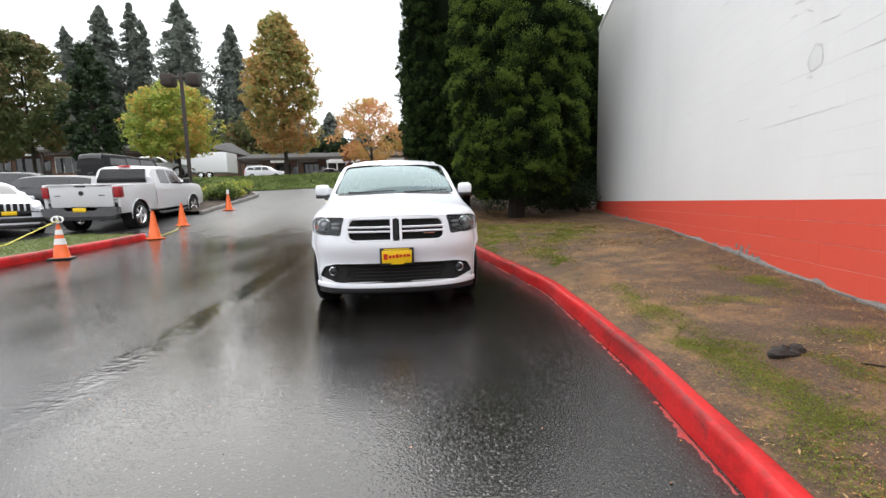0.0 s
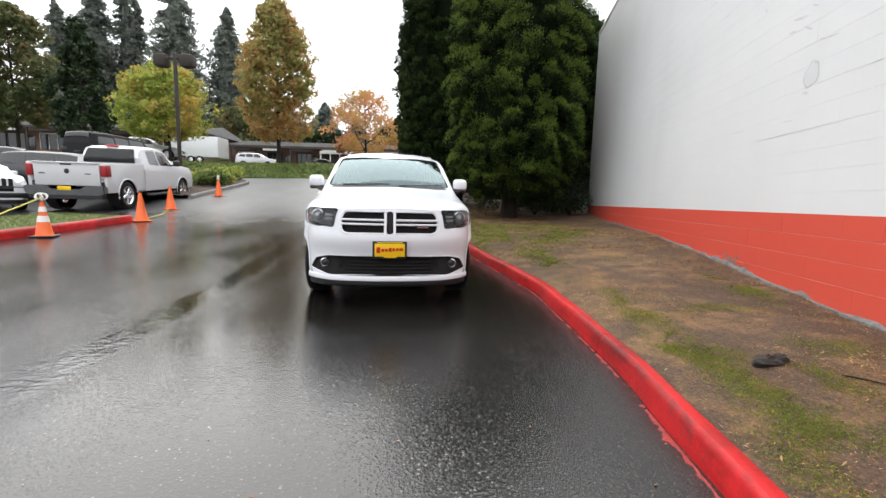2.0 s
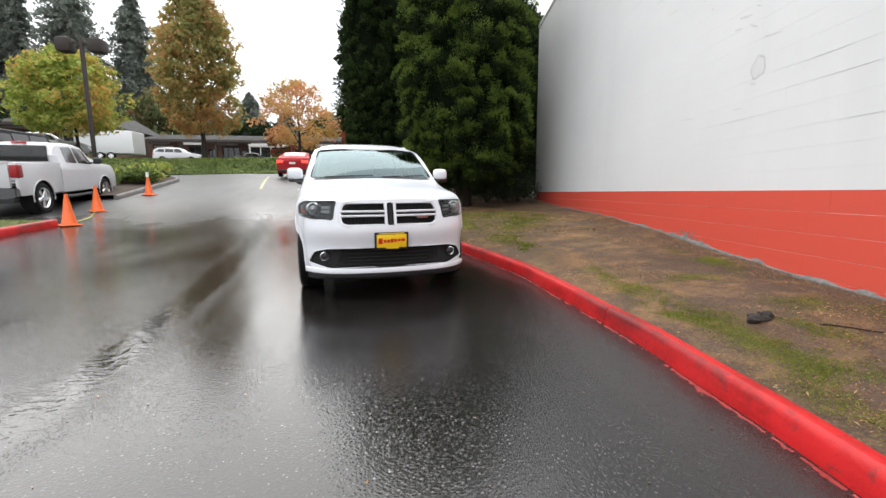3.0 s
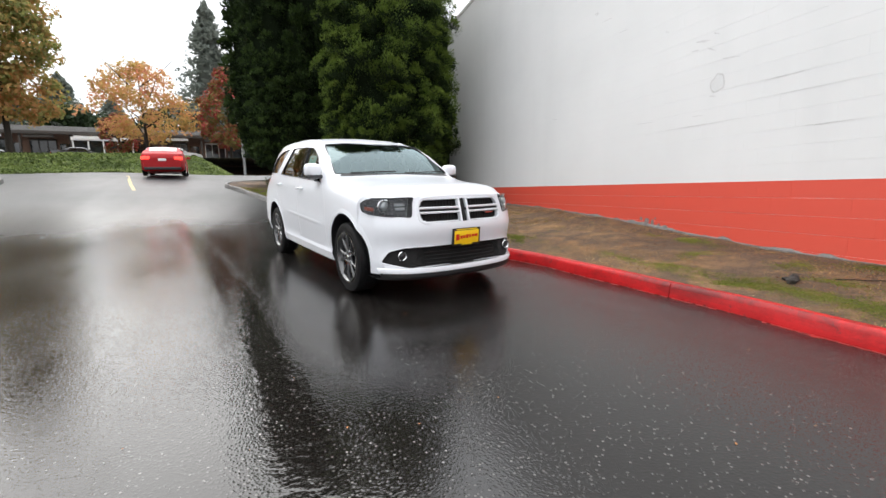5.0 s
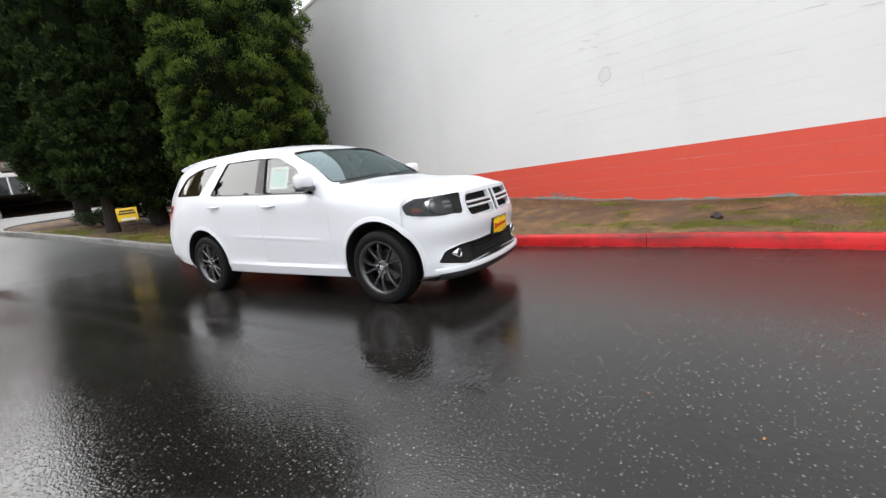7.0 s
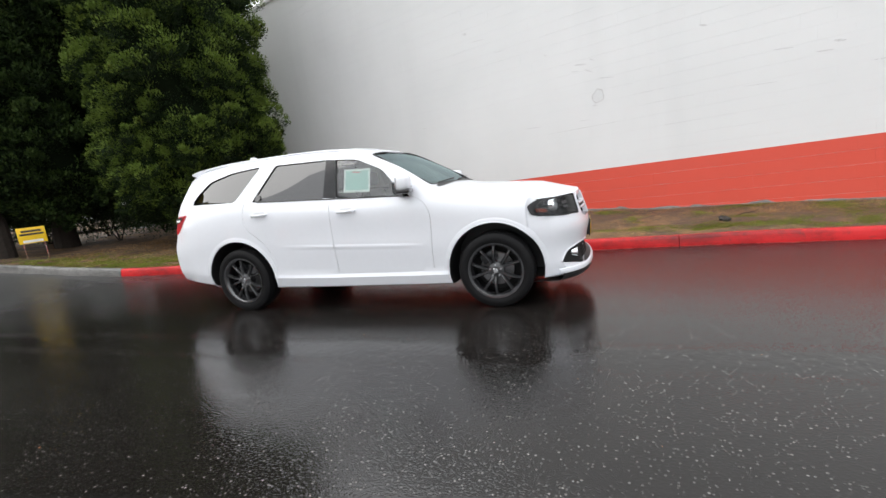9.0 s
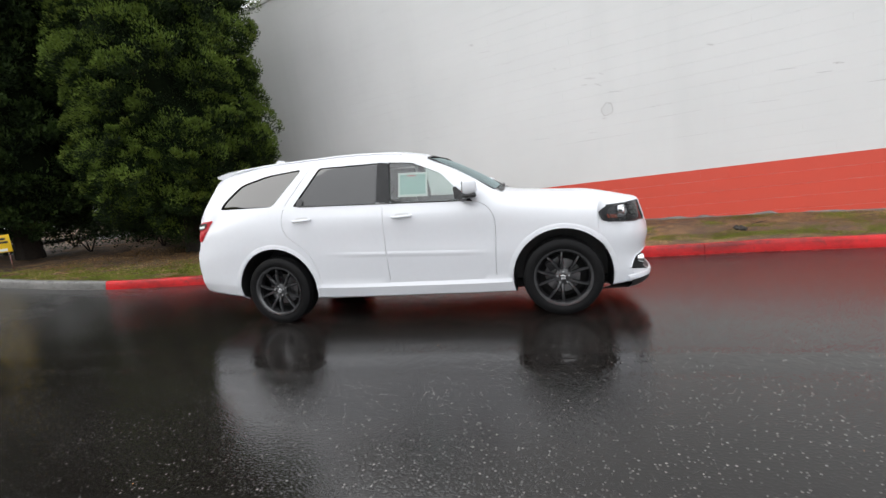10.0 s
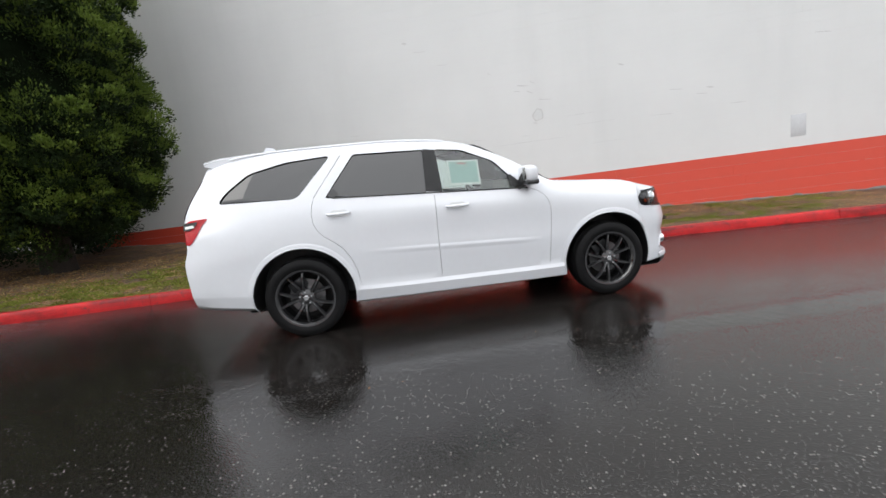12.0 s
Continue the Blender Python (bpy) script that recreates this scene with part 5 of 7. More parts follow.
    part("printed_panel", bm, STICKER_TEAL, st, "pale green printed panel")
    bm = pane([(1.38, 1.472), (1.47, 1.476), (1.47, 1.495), (1.38, 1.49)], on_side(-1, 0.019), 2, 4)
    part("red_bar", bm, SCRIPT_RED, st)
    # underside
    bm = bmesh.new()
    box(bm, (-0.55, -0.5, 0.2), (0.55, 3.7, 0.3), 0.03)
    box(bm, (-0.7, 3.0, 0.33), (0.7, 3.09, 0.42), 0.03)
    box(bm, (-0.7, -0.05, 0.33), (0.7, 0.05, 0.42), 0.03)
    part("chassis", bm, DARK_VOID, car)
    return car


suv()


# ---- trees and planting ----
def leaf_mesh(name, centres, normals, size, aspect=0.5, droop=0.0, curl=0.12):
    """Many small four-sided leaves; size is one number or one for each leaf."""
    c, n = np.asarray(centres), np.asarray(normals)
    k = len(c)
    n = n / (np.linalg.norm(n, axis=1, keepdims=True) + 1e-9)
    r = rng.normal(size=(k, 3))
    r[:, 2] += droop
    u = r - (r * n).sum(1, keepdims=True) * n
    u /= np.linalg.norm(u, axis=1, keepdims=True) + 1e-9
    v = np.cross(n, u)
    s = (np.ones(k) * size)[:, None] * rng.uniform(0.7, 1.3, (k, 1))
    a, b = u * s * 0.5, v * s * 0.5 * aspect
    bend = n * s * curl
    verts = np.stack([c - a, c + b * 1.0 + bend, c + a, c - b * 1.0 + bend], 1).reshape(-1, 3)
    me = bpy.data.meshes.new(name)
    me.vertices.add(4 * k)
    me.vertices.foreach_set("co", verts.ravel())
    me.loops.add(4 * k)
    me.loops.foreach_set("vertex_index", np.arange(4 * k, dtype=np.int32))
    me.polygons.add(k)
    me.polygons.foreach_set("loop_start", np.arange(0, 4 * k, 4, dtype=np.int32))
    me.update(calc_edges=True)
    return me


def clump_leaves(centres, radii, count, flat=0.8):
    """Leaf places and facings over the outer side of round clumps."""
    cs, ns = [], []
    for c, r in zip(centres, radii):
        d = rng.normal(size=(count, 3))
        d /= np.linalg.norm(d, axis=1, keepdims=True)
        rad = r * rng.uniform(0.55, 1.08, (count, 1))
        p = d * rad
        p[:, 2] *= flat
        cs.append(np.asarray(c) + p)
        ns.append(d + rng.normal(scale=0.55, size=(count, 3)) + np.array([0, 0, 0.35]))
    return np.concatenate(cs), np.concatenate(ns)


def trunk_mesh(x, y, z, height, r0, r1, lean=0.0, limbs=()):
    bm = bmesh.new()
    pts = [(x + lean * t * height + 0.05 * math.sin(t * 5), y + 0.04 * math.cos(t * 4), z - 0.15 + (height + 0.15) * t) for t in np.linspace(0, 1, 8)]
    tube(bm, pts, [(r0 * 1.35 if i == 0 else r0 + (r1 - r0) * i / 7) for i in range(8)], 10)
    for h, ang, length, up in limbs:
        a = Vector((x + lean * h, y, z + h))
        d = Vector((math.cos(ang), math.sin(ang), up))
        tube(bm, [a, a + d * length * 0.5, a + d * length + Vector((0, 0, 0.1 * length))], [r0 * 0.35, r0 * 0.25, r0 * 0.08], 6)
    return bm


def spray_mesh(name, centres, along, length, width):
    """Many flat scale-leaved sprays, each a pointed blade along its own direction."""
    k = len(centres)
    u = along / (np.linalg.norm(along, axis=1, keepdims=True) + 1e-9)
    r = rng.normal(size=(k, 3))
    v = np.cross(u, r)
    v /= np.linalg.norm(v, axis=1, keepdims=True) + 1e-9
    w = np.cross(u, v)
    size = rng.uniform(0.7, 1.35, (k, 1))
    a, b, bend = u * length * size * 0.5, v * width * size * 0.5, w * width * 0.25
    verts = np.stack([centres - a, centres + b + a * 0.2 + bend, centres + a, centres - b + a * 0.2 + bend], 1).reshape(-1, 3)
    me = bpy.data.meshes.new(name)
    me.vertices.add(4 * k)
    me.vertices.foreach_set("co", verts.ravel())
    me.loops.add(4 * k)
    me.loops.foreach_set("vertex_index", np.arange(4 * k, dtype=np.int32))
    me.polygons.add(k)
    me.polygons.foreach_set("loop_start", np.arange(0, 4 * k, 4, dtype=np.int32))
    me.update(calc_edges=True)
    return me


def unit(a):
    return a / (np.linalg.norm(a, axis=-1, keepdims=True) + 1e-9)


def evergreen(x, y, height, radius, clumps, per, label, seed, base=None, skirt=0.9, leaf=0.09, material=None, tuft=(0.24, 0.46), solid_core=0.7):
    """A clumpy cypress: trunk, low limbs, and a crown of knobbly upturned tufts with dark gaps between."""
    z = base if base is not None else lawn_height(x, y)
    tree = empty("evergreen_tree", Matrix(), label, "tree", "evergreens by the wall")
    limbs = [(skirt + 0.2 + 0.5 * i / 3, seed + i * 1.9, radius * 0.7, 0.35) for i in range(8)]
    part("trunk", trunk_mesh(x, y, z, height * 0.8, 0.07 + 0.075 * radius, 0.06, 0.0, limbs), BARK, tree)
    shape = curve([0, 0.05, 0.15, 0.35, 0.6, 0.85, 1.0], [0.62, 0.85, 0.97, 1.0, 0.96, 0.68, 0.1])
    kinds = {False: ([], []), True: ([], [])}
    for i in range(clumps):
        t = ((i + rng.uniform(0, 1)) / clumps) ** 1.35
        a = i * 2.39996 + rng.normal(0, 0.2)
        lump = 1 + 0.16 * noise.noise((math.cos(a) * 2.2 + seed, math.sin(a) * 2.2, t * 9))
        high = z + skirt + (height - skirt) * t + rng.normal(0, 0.12)
        r = rng.uniform(*tuft) * (1.0 if t < 0.7 else 1.3)
        rr = radius * float(shape(t)) * lump * rng.uniform(0.76, 1.0) - 0.55 * r
        c = np.array([x + rr * math.cos(a), y + rr * math.sin(a), high])
        out = np.array([math.cos(a), math.sin(a), 0.0])
        grow = unit(out + np.array([0, 0, rng.uniform(0.25, 0.8)]))
        subs = 9
        d = unit(rng.normal(size=(subs, 3)) + 0.75 * grow)
        knobs = c + d * r * np.array([1.0, 1.0, 0.9]) * rng.uniform(0.55, 0.95, (subs, 1))
        many = per // subs if high < 9.0 else per // (subs * 5)
        e = unit(rng.normal(size=(subs, many, 3)) + 0.55 * d[:, None, :])
        p = knobs[:, None, :] + e * r * 0.46 * rng.uniform(0.45, 1.1, (subs, many, 1)) * rng.uniform(0.75, 1.25, (subs, 1, 1))
        u = e * 0.8 + grow * 0.55 + np.array([0, 0, 0.3]) + rng.normal(scale=0.4, size=e.shape)
        # leaves facing up and out get the light copy, the rest the shaded
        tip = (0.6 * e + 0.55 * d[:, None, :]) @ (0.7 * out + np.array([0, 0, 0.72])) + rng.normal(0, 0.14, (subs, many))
        # young is the side painted as lit, whatever the leaf's age
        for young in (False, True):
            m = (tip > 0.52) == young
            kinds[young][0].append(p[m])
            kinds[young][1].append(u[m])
    for young, name, mat, lb in ((False, "crown", CYPRESS_SHADED, ""), (True, "new_growth", material or CYPRESS_DEEP, "lighter green leaves that stand in for lit tuft tops")):
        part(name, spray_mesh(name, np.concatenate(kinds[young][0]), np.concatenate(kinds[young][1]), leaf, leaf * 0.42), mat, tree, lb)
    # solid core added to close the crown and paint its gaps dark
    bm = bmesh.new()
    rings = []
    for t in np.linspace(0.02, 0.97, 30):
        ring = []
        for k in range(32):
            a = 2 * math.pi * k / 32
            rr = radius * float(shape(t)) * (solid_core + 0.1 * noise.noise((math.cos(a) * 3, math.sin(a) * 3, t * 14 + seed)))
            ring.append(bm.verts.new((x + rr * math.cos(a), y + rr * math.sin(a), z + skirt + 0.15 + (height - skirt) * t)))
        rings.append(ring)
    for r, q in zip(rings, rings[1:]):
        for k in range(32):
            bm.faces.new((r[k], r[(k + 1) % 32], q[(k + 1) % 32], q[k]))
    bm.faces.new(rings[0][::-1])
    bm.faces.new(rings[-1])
    part("inner_crown", bm, CYPRESS_CORE, tree, "solid near-black core that stands in for shade between tufts")
    return tree


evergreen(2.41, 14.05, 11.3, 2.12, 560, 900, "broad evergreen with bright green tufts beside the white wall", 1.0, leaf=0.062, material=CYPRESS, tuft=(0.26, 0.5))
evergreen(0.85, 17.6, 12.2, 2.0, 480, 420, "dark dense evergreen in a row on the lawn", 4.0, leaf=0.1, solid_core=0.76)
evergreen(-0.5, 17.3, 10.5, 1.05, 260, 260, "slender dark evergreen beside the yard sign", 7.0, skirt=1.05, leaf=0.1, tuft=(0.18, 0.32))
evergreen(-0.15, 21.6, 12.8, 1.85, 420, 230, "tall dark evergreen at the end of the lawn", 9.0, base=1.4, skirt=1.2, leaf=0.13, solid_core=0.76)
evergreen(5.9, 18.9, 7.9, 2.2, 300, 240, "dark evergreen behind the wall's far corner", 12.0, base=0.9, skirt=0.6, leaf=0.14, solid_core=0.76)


def broadleaf(name, x, y, z, height, radius, material, label, clumps=150, per=45, leaf=0.34, bare=0.22, upright=False, r0=0.16):
    tree = empty(name, Matrix(), label, "tree")
    limbs = [(height * (bare + 0.09 * i), i * 2.4 + x, radius * 0.75, 0.8) for i in range(7)]
    part("trunk", trunk_mesh(x, y, z, height * 0.92, r0, r0 * 0.2, 0.0, limbs), BARK, tree)
    shape = curve([0, 0.12, 0.4, 0.7, 0.9, 1.0], [0.55, 0.85, 1.0, 0.72, 0.36, 0.1] if upright else [0.45, 0.85, 1.0, 0.85, 0.5, 0.12])
    cs, rs = [], []
    for i in range(clumps):
        t = rng.uniform(0, 1)
        a = rng.uniform(0, 2 * math.pi)
        lump = 1 + 0.35 * noise.noise((math.cos(a) * 2 + x, math.sin(a) * 2 + y, t * 6))
        rr = radius * float(shape(t)) * lump * math.sqrt(rng.uniform(0.1, 1))
        cs.append((x + rr * math.cos(a), y + rr * math.sin(a), z + height * (bare + (1 - bare) * t)))
        rs.append(radius * rng.uniform(0.12, 0.24))
    c, n = clump_leaves(cs, rs, per)
    part("crown", leaf_mesh("crown", c, n, leaf, 0.62), material, tree)
    return tree


def fir(x, y, z, height, radius, label, tiers=30, thin=1.0):
    tree = empty("fir_tree", Matrix(), label, "tree", "tall firs on the skyline")
    part("trunk", trunk_mesh(x, y, z, height, 0.45, 0.06), BARK, tree)
    bm = bmesh.new()
    rings = []
    for t in np.linspace(0.1, 0.97, 26):
        rings.append([bm.verts.new((x + q * math.cos(2 * math.pi * k / 14), y + q * math.sin(2 * math.pi * k / 14), z + height * t)) for k in range(14) for q in [radius * (1 - t) ** 0.75 * (0.36 + 0.3 * noise.noise((k * 0.9 + x, t * 15, y)))]])
    for r, q in zip(rings, rings[1:]):
        for k in range(14):
            bm.faces.new((r[k], r[(k + 1) % 14], q[(k + 1) % 14], q[k]))
    if thin > 0.8:
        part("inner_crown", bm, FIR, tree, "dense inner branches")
    else:
        bm.free()
    cs, ns = [], []
    for i in range(int(tiers * 15 * thin)):
        t = rng.uniform(0.12, 1.0)
        a = rng.uniform(0, 2 * math.pi)
        reach = radius * (1 - t) ** 0.75 * rng.uniform(0.55, 1.1) * (1 + 0.3 * noise.noise((math.cos(a) + x, math.sin(a), t * 8))) + 0.25
        k = 26
        s = rng.uniform(0.1, 1.0, k)
        side = rng.normal(0, 0.16, k) * (0.4 + s) * reach * 0.6
        px = x + math.cos(a) * s * reach - math.sin(a) * side
        py = y + math.sin(a) * s * reach + math.cos(a) * side
        pz = z + height * t - 0.28 * s * s * reach + rng.normal(0, 0.18, k)
        cs.append(np.stack([px, py, pz], 1))
        ns.append(rng.normal(scale=0.6, size=(k, 3)) + np.array([0, 0, 0.8]))
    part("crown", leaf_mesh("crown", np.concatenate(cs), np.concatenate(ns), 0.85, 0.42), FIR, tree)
    return tree


# needle colours lifted pale: distance haze is put into them
FIR = leaf_material("hazed_fir_needles", [(0.15, (0.16, 0.185, 0.165)), (0.5, (0.2, 0.225, 0.195)), (0.85, (0.24, 0.265, 0.23))], 0.8, 0.5, 0.3)
GOLD_GREEN = leaf_material("turning_leaves", [(0.1, (0.2, 0.24, 0.08)), (0.36, (0.3, 0.3, 0.1)), (0.58, (0.46, 0.31, 0.12)), (0.85, (0.56, 0.27, 0.12))], 0.55, 0.6, patch=0.22)
LIME = leaf_material("lime_autumn_leaves", [(0.1, (0.2, 0.28, 0.05)), (0.5, (0.33, 0.4, 0.08)), (0.66, (0.5, 0.4, 0.1)), (0.86, (0.58, 0.32, 0.09))], 0.55, 0.45, patch=0.35)
ORANGE_LEAF = leaf_material("orange_autumn_leaves", [(0.1, (0.36, 0.3, 0.1)), (0.4, (0.54, 0.36, 0.13)), (0.7, (0.62, 0.31, 0.15)), (0.9, (0.64, 0.26, 0.18))], 0.55, 0.6, patch=0.35)
RED_LEAF = leaf_material("red_maple_leaves", [(0.1, (0.12, 0.14, 0.035)), (0.4, (0.20, 0.14, 0.045)), (0.62, (0.34, 0.06, 0.05)), (0.9, (0.42, 0.07, 0.08))], patch=0.3)
OLIVE = leaf_material("olive_brown_leaves", [(0.1, (0.065, 0.09, 0.035)), (0.5, (0.115, 0.14, 0.055)), (0.75, (0.18, 0.14, 0.06)), (0.92, (0.25, 0.12, 0.07))], 0.6, 0.45, patch=0.25)
DEEP_GREEN = leaf_material("deep_green_leaves", [(0.1, (0.012, 0.024, 0.01)), (0.5, (0.026, 0.046, 0.018)), (0.9, (0.05, 0.08, 0.03))], patch=0.5)

MALL_Z = 4.0
broadleaf("autumn_tree", -16.3, 45, 3.6, 16.0, 3.8, GOLD_GREEN, "tall upright tree turning from green to orange", 400, 58, 0.34, 0.2, True, 0.22)
broadleaf("autumn_tree", -8.2, 50, 4.0, 8.4, 4.2, ORANGE_LEAF, "spreading low tree with orange and pink leaves", 130, 42, 0.3, 0.24)
broadleaf("autumn_tree", -17.4, 28.5, 2.3, 6.5, 2.75, LIME, "young tree with lime and yellow leaves", 200, 60, 0.22, 0.34, False, 0.11)
broadleaf("autumn_tree", -1.0, 52, 4.0, 9.2, 2.9, RED_LEAF, "narrow maple with crimson leaves over green", 150, 55, 0.3, 0.16, True)
broadleaf("autumn_tree", -38.8, 41, 3.0, 14.0, 3.9, OLIVE, "broad olive and rust coloured tree", 220, 55, 0.38, 0.26)
broadleaf("autumn_tree", -46.5, 43, 3.0, 12.0, 4.0, OLIVE, "dark rust coloured tree behind parked cars", 170, 50, 0.4, 0.26)
broadleaf("columnar_tree", -30.3, 38, 3.0, 11.9, 2.0, DEEP_GREEN, "dark green columnar tree with a pointed top", 260, 60, 0.28, 0.1, True, 0.2)
broadleaf("small_maple", -10.9, 54, 4.0, 4.4, 1.6, RED_LEAF, "small dark red maple before the shops", 80, 45, 0.22, 0.2)
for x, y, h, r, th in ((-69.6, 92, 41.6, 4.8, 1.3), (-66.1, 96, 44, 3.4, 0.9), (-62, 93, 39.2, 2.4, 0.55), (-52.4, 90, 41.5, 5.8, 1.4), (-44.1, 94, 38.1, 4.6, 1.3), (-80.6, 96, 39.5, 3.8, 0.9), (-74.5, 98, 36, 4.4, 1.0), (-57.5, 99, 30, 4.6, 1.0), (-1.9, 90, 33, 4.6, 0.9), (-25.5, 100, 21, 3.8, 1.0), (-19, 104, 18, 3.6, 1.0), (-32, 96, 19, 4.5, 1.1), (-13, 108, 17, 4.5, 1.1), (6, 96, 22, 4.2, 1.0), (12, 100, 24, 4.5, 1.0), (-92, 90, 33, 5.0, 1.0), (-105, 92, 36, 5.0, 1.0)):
    fir(x, y, 4.0, h - 4.0, r * 2.3, "tall fir painted pale with distance haze, standing behind the shops", thin=th)
for x, y, r, h in ((-36, 84, 9, 13), (-52, 86, 9, 12), (-68, 85, 9, 12), (-84, 84, 9, 13), (-22, 90, 7, 10), (-8, 92, 8, 11), (8, 90, 8, 12), (22, 88, 8, 12)):
    broadleaf("woodland_tree", x, y, 4.0, h, r, OLIVE if int(x) % 3 == 0 else DEEP_GREEN, "shadowed wood edge behind the shops", 130, 40, 0.8, 0.02)


def shrub(x, y, z, r, h, material, label, n=16, per=70, leaf=0.09, name="shrub"):
    ob = empty(name, Matrix(), label, "shrub", "shrubs")
    cs, rs = [], []
    for i in range(n):
        a, q = rng.uniform(0, 2 * math.pi), math.sqrt(rng.uniform(0, 1))
        cs.append((x + r * q * math.cos(a) * 0.8, y + r * q * math.sin(a) * 0.8, z + h * (0.25 + 0.6 * rng.uniform(0, 1) * (1 - q * 0.6))))
        rs.append(h * rng.uniform(0.25, 0.4))
    c, nn = clump_leaves(cs, rs, per)
    part("foliage", leaf_mesh("foliage", c, nn, leaf, 0.5), material, ob)
    bm = bmesh.new()
    for i in range(5):
        a = i * 1.3
        tube(bm, [(x, y, z - 0.05), (x + 0.4 * r * math.cos(a), y + 0.4 * r * math.sin(a), z + h * 0.6)], [0.02, 0.008], 5)
    part("stems", bm, BARK, ob)
    return ob


# dark shrubs at the foot of the wall's far end
for x, y, r, h in ((3.5, 15.0, 0.9, 1.0), (4.75, 15.1, 0.7, 1.05), (3.0, 16.0, 1.0, 1.5), (4.4, 16.0, 1.0, 1.6), (1.9, 17.2, 0.9, 1.2), (1.0, 18.8, 1.0, 1.1), (2.4, 18.6, 1.1, 1.6), (3.6, 17.8, 1.1, 1.7), (5.4, 16.4, 1.0, 1.7), (-0.2, 19.2, 0.8, 0.7)):
    shrub(x, y, lawn_height(x, y), r, h, DEEP_GREEN, "low dark evergreen shrub under the trees", 22, 110, 0.07)


# ---- bank, planting bed and shops beyond the street ----
def bank_height(x, y):
    t = min(1.0, max(0.0, (y - 36.5) / 6.5))
    edge = min(1.0, max(0.0, (-1.6 + 0.10 * (y - 36) - x) / 3.0))
    return land(x, y) - 0.25 + (0.3 + 1.5 * t * t * (3 - 2 * t)) * edge + 0.10 * noise.noise((x * 0.5, y * 0.5, 0)) * edge


bank = sheet("bank", -75, 6, 36, 48, 160, 24, bank_height, plain("bank_soil_green", (0.06, 0.085, 0.025), 0.9, vary=0.4, scale=2, bump=0.8), "green bank planted with low ivy beyond the street", "bank")
cs = []
for i in range(52000):
    x, y = rng.uniform(-42, 0.0), rng.uniform(36.3, 44)
    if x > -1.9 + 0.1 * (y - 36):
        continue
    cs.append((x, y, bank_height(x, y) + rng.uniform(0.0, 0.2)))
cs = np.array(cs)
ivy = part("ivy", leaf_mesh("ivy", cs, rng.normal(scale=0.6, size=cs.shape) + np.array([0, -0.3, 0.9]), 0.17, 0.55), HEDGE)
tagged(ivy, "low green ivy and grass over the bank", "ground cover", kind="stuff")
terrace = sheet("pavement", -110, 60, 46, 66, 60, 8, lambda x, y: 3.95, CONCRETE, "concrete paving before the row of shops", "pavement")

ROOF = plain("grey_shingle_roof", (0.20, 0.195, 0.19), 0.85, vary=0.25, scale=3, bump=0.6)
FASCIA = plain("dark_brown_fascia", (0.05, 0.042, 0.036), 0.7, vary=0.3)
BRICKISH = plain("brown_shop_wall", (0.17, 0.10, 0.07), 0.8, vary=0.3, scale=5)
SHOP_GLASS = plain("dark_shop_glass", (0.02, 0.024, 0.027), 0.1, vary=0.3, scale=1.5, Coat_Weight=0.5)
WHITE_TRIM = plain("white_trim", (0.75, 0.75, 0.73), 0.5, vary=0.08)
PURPLE = plain("purple_banner", (0.12, 0.05, 0.35), 0.6, vary=0.2)


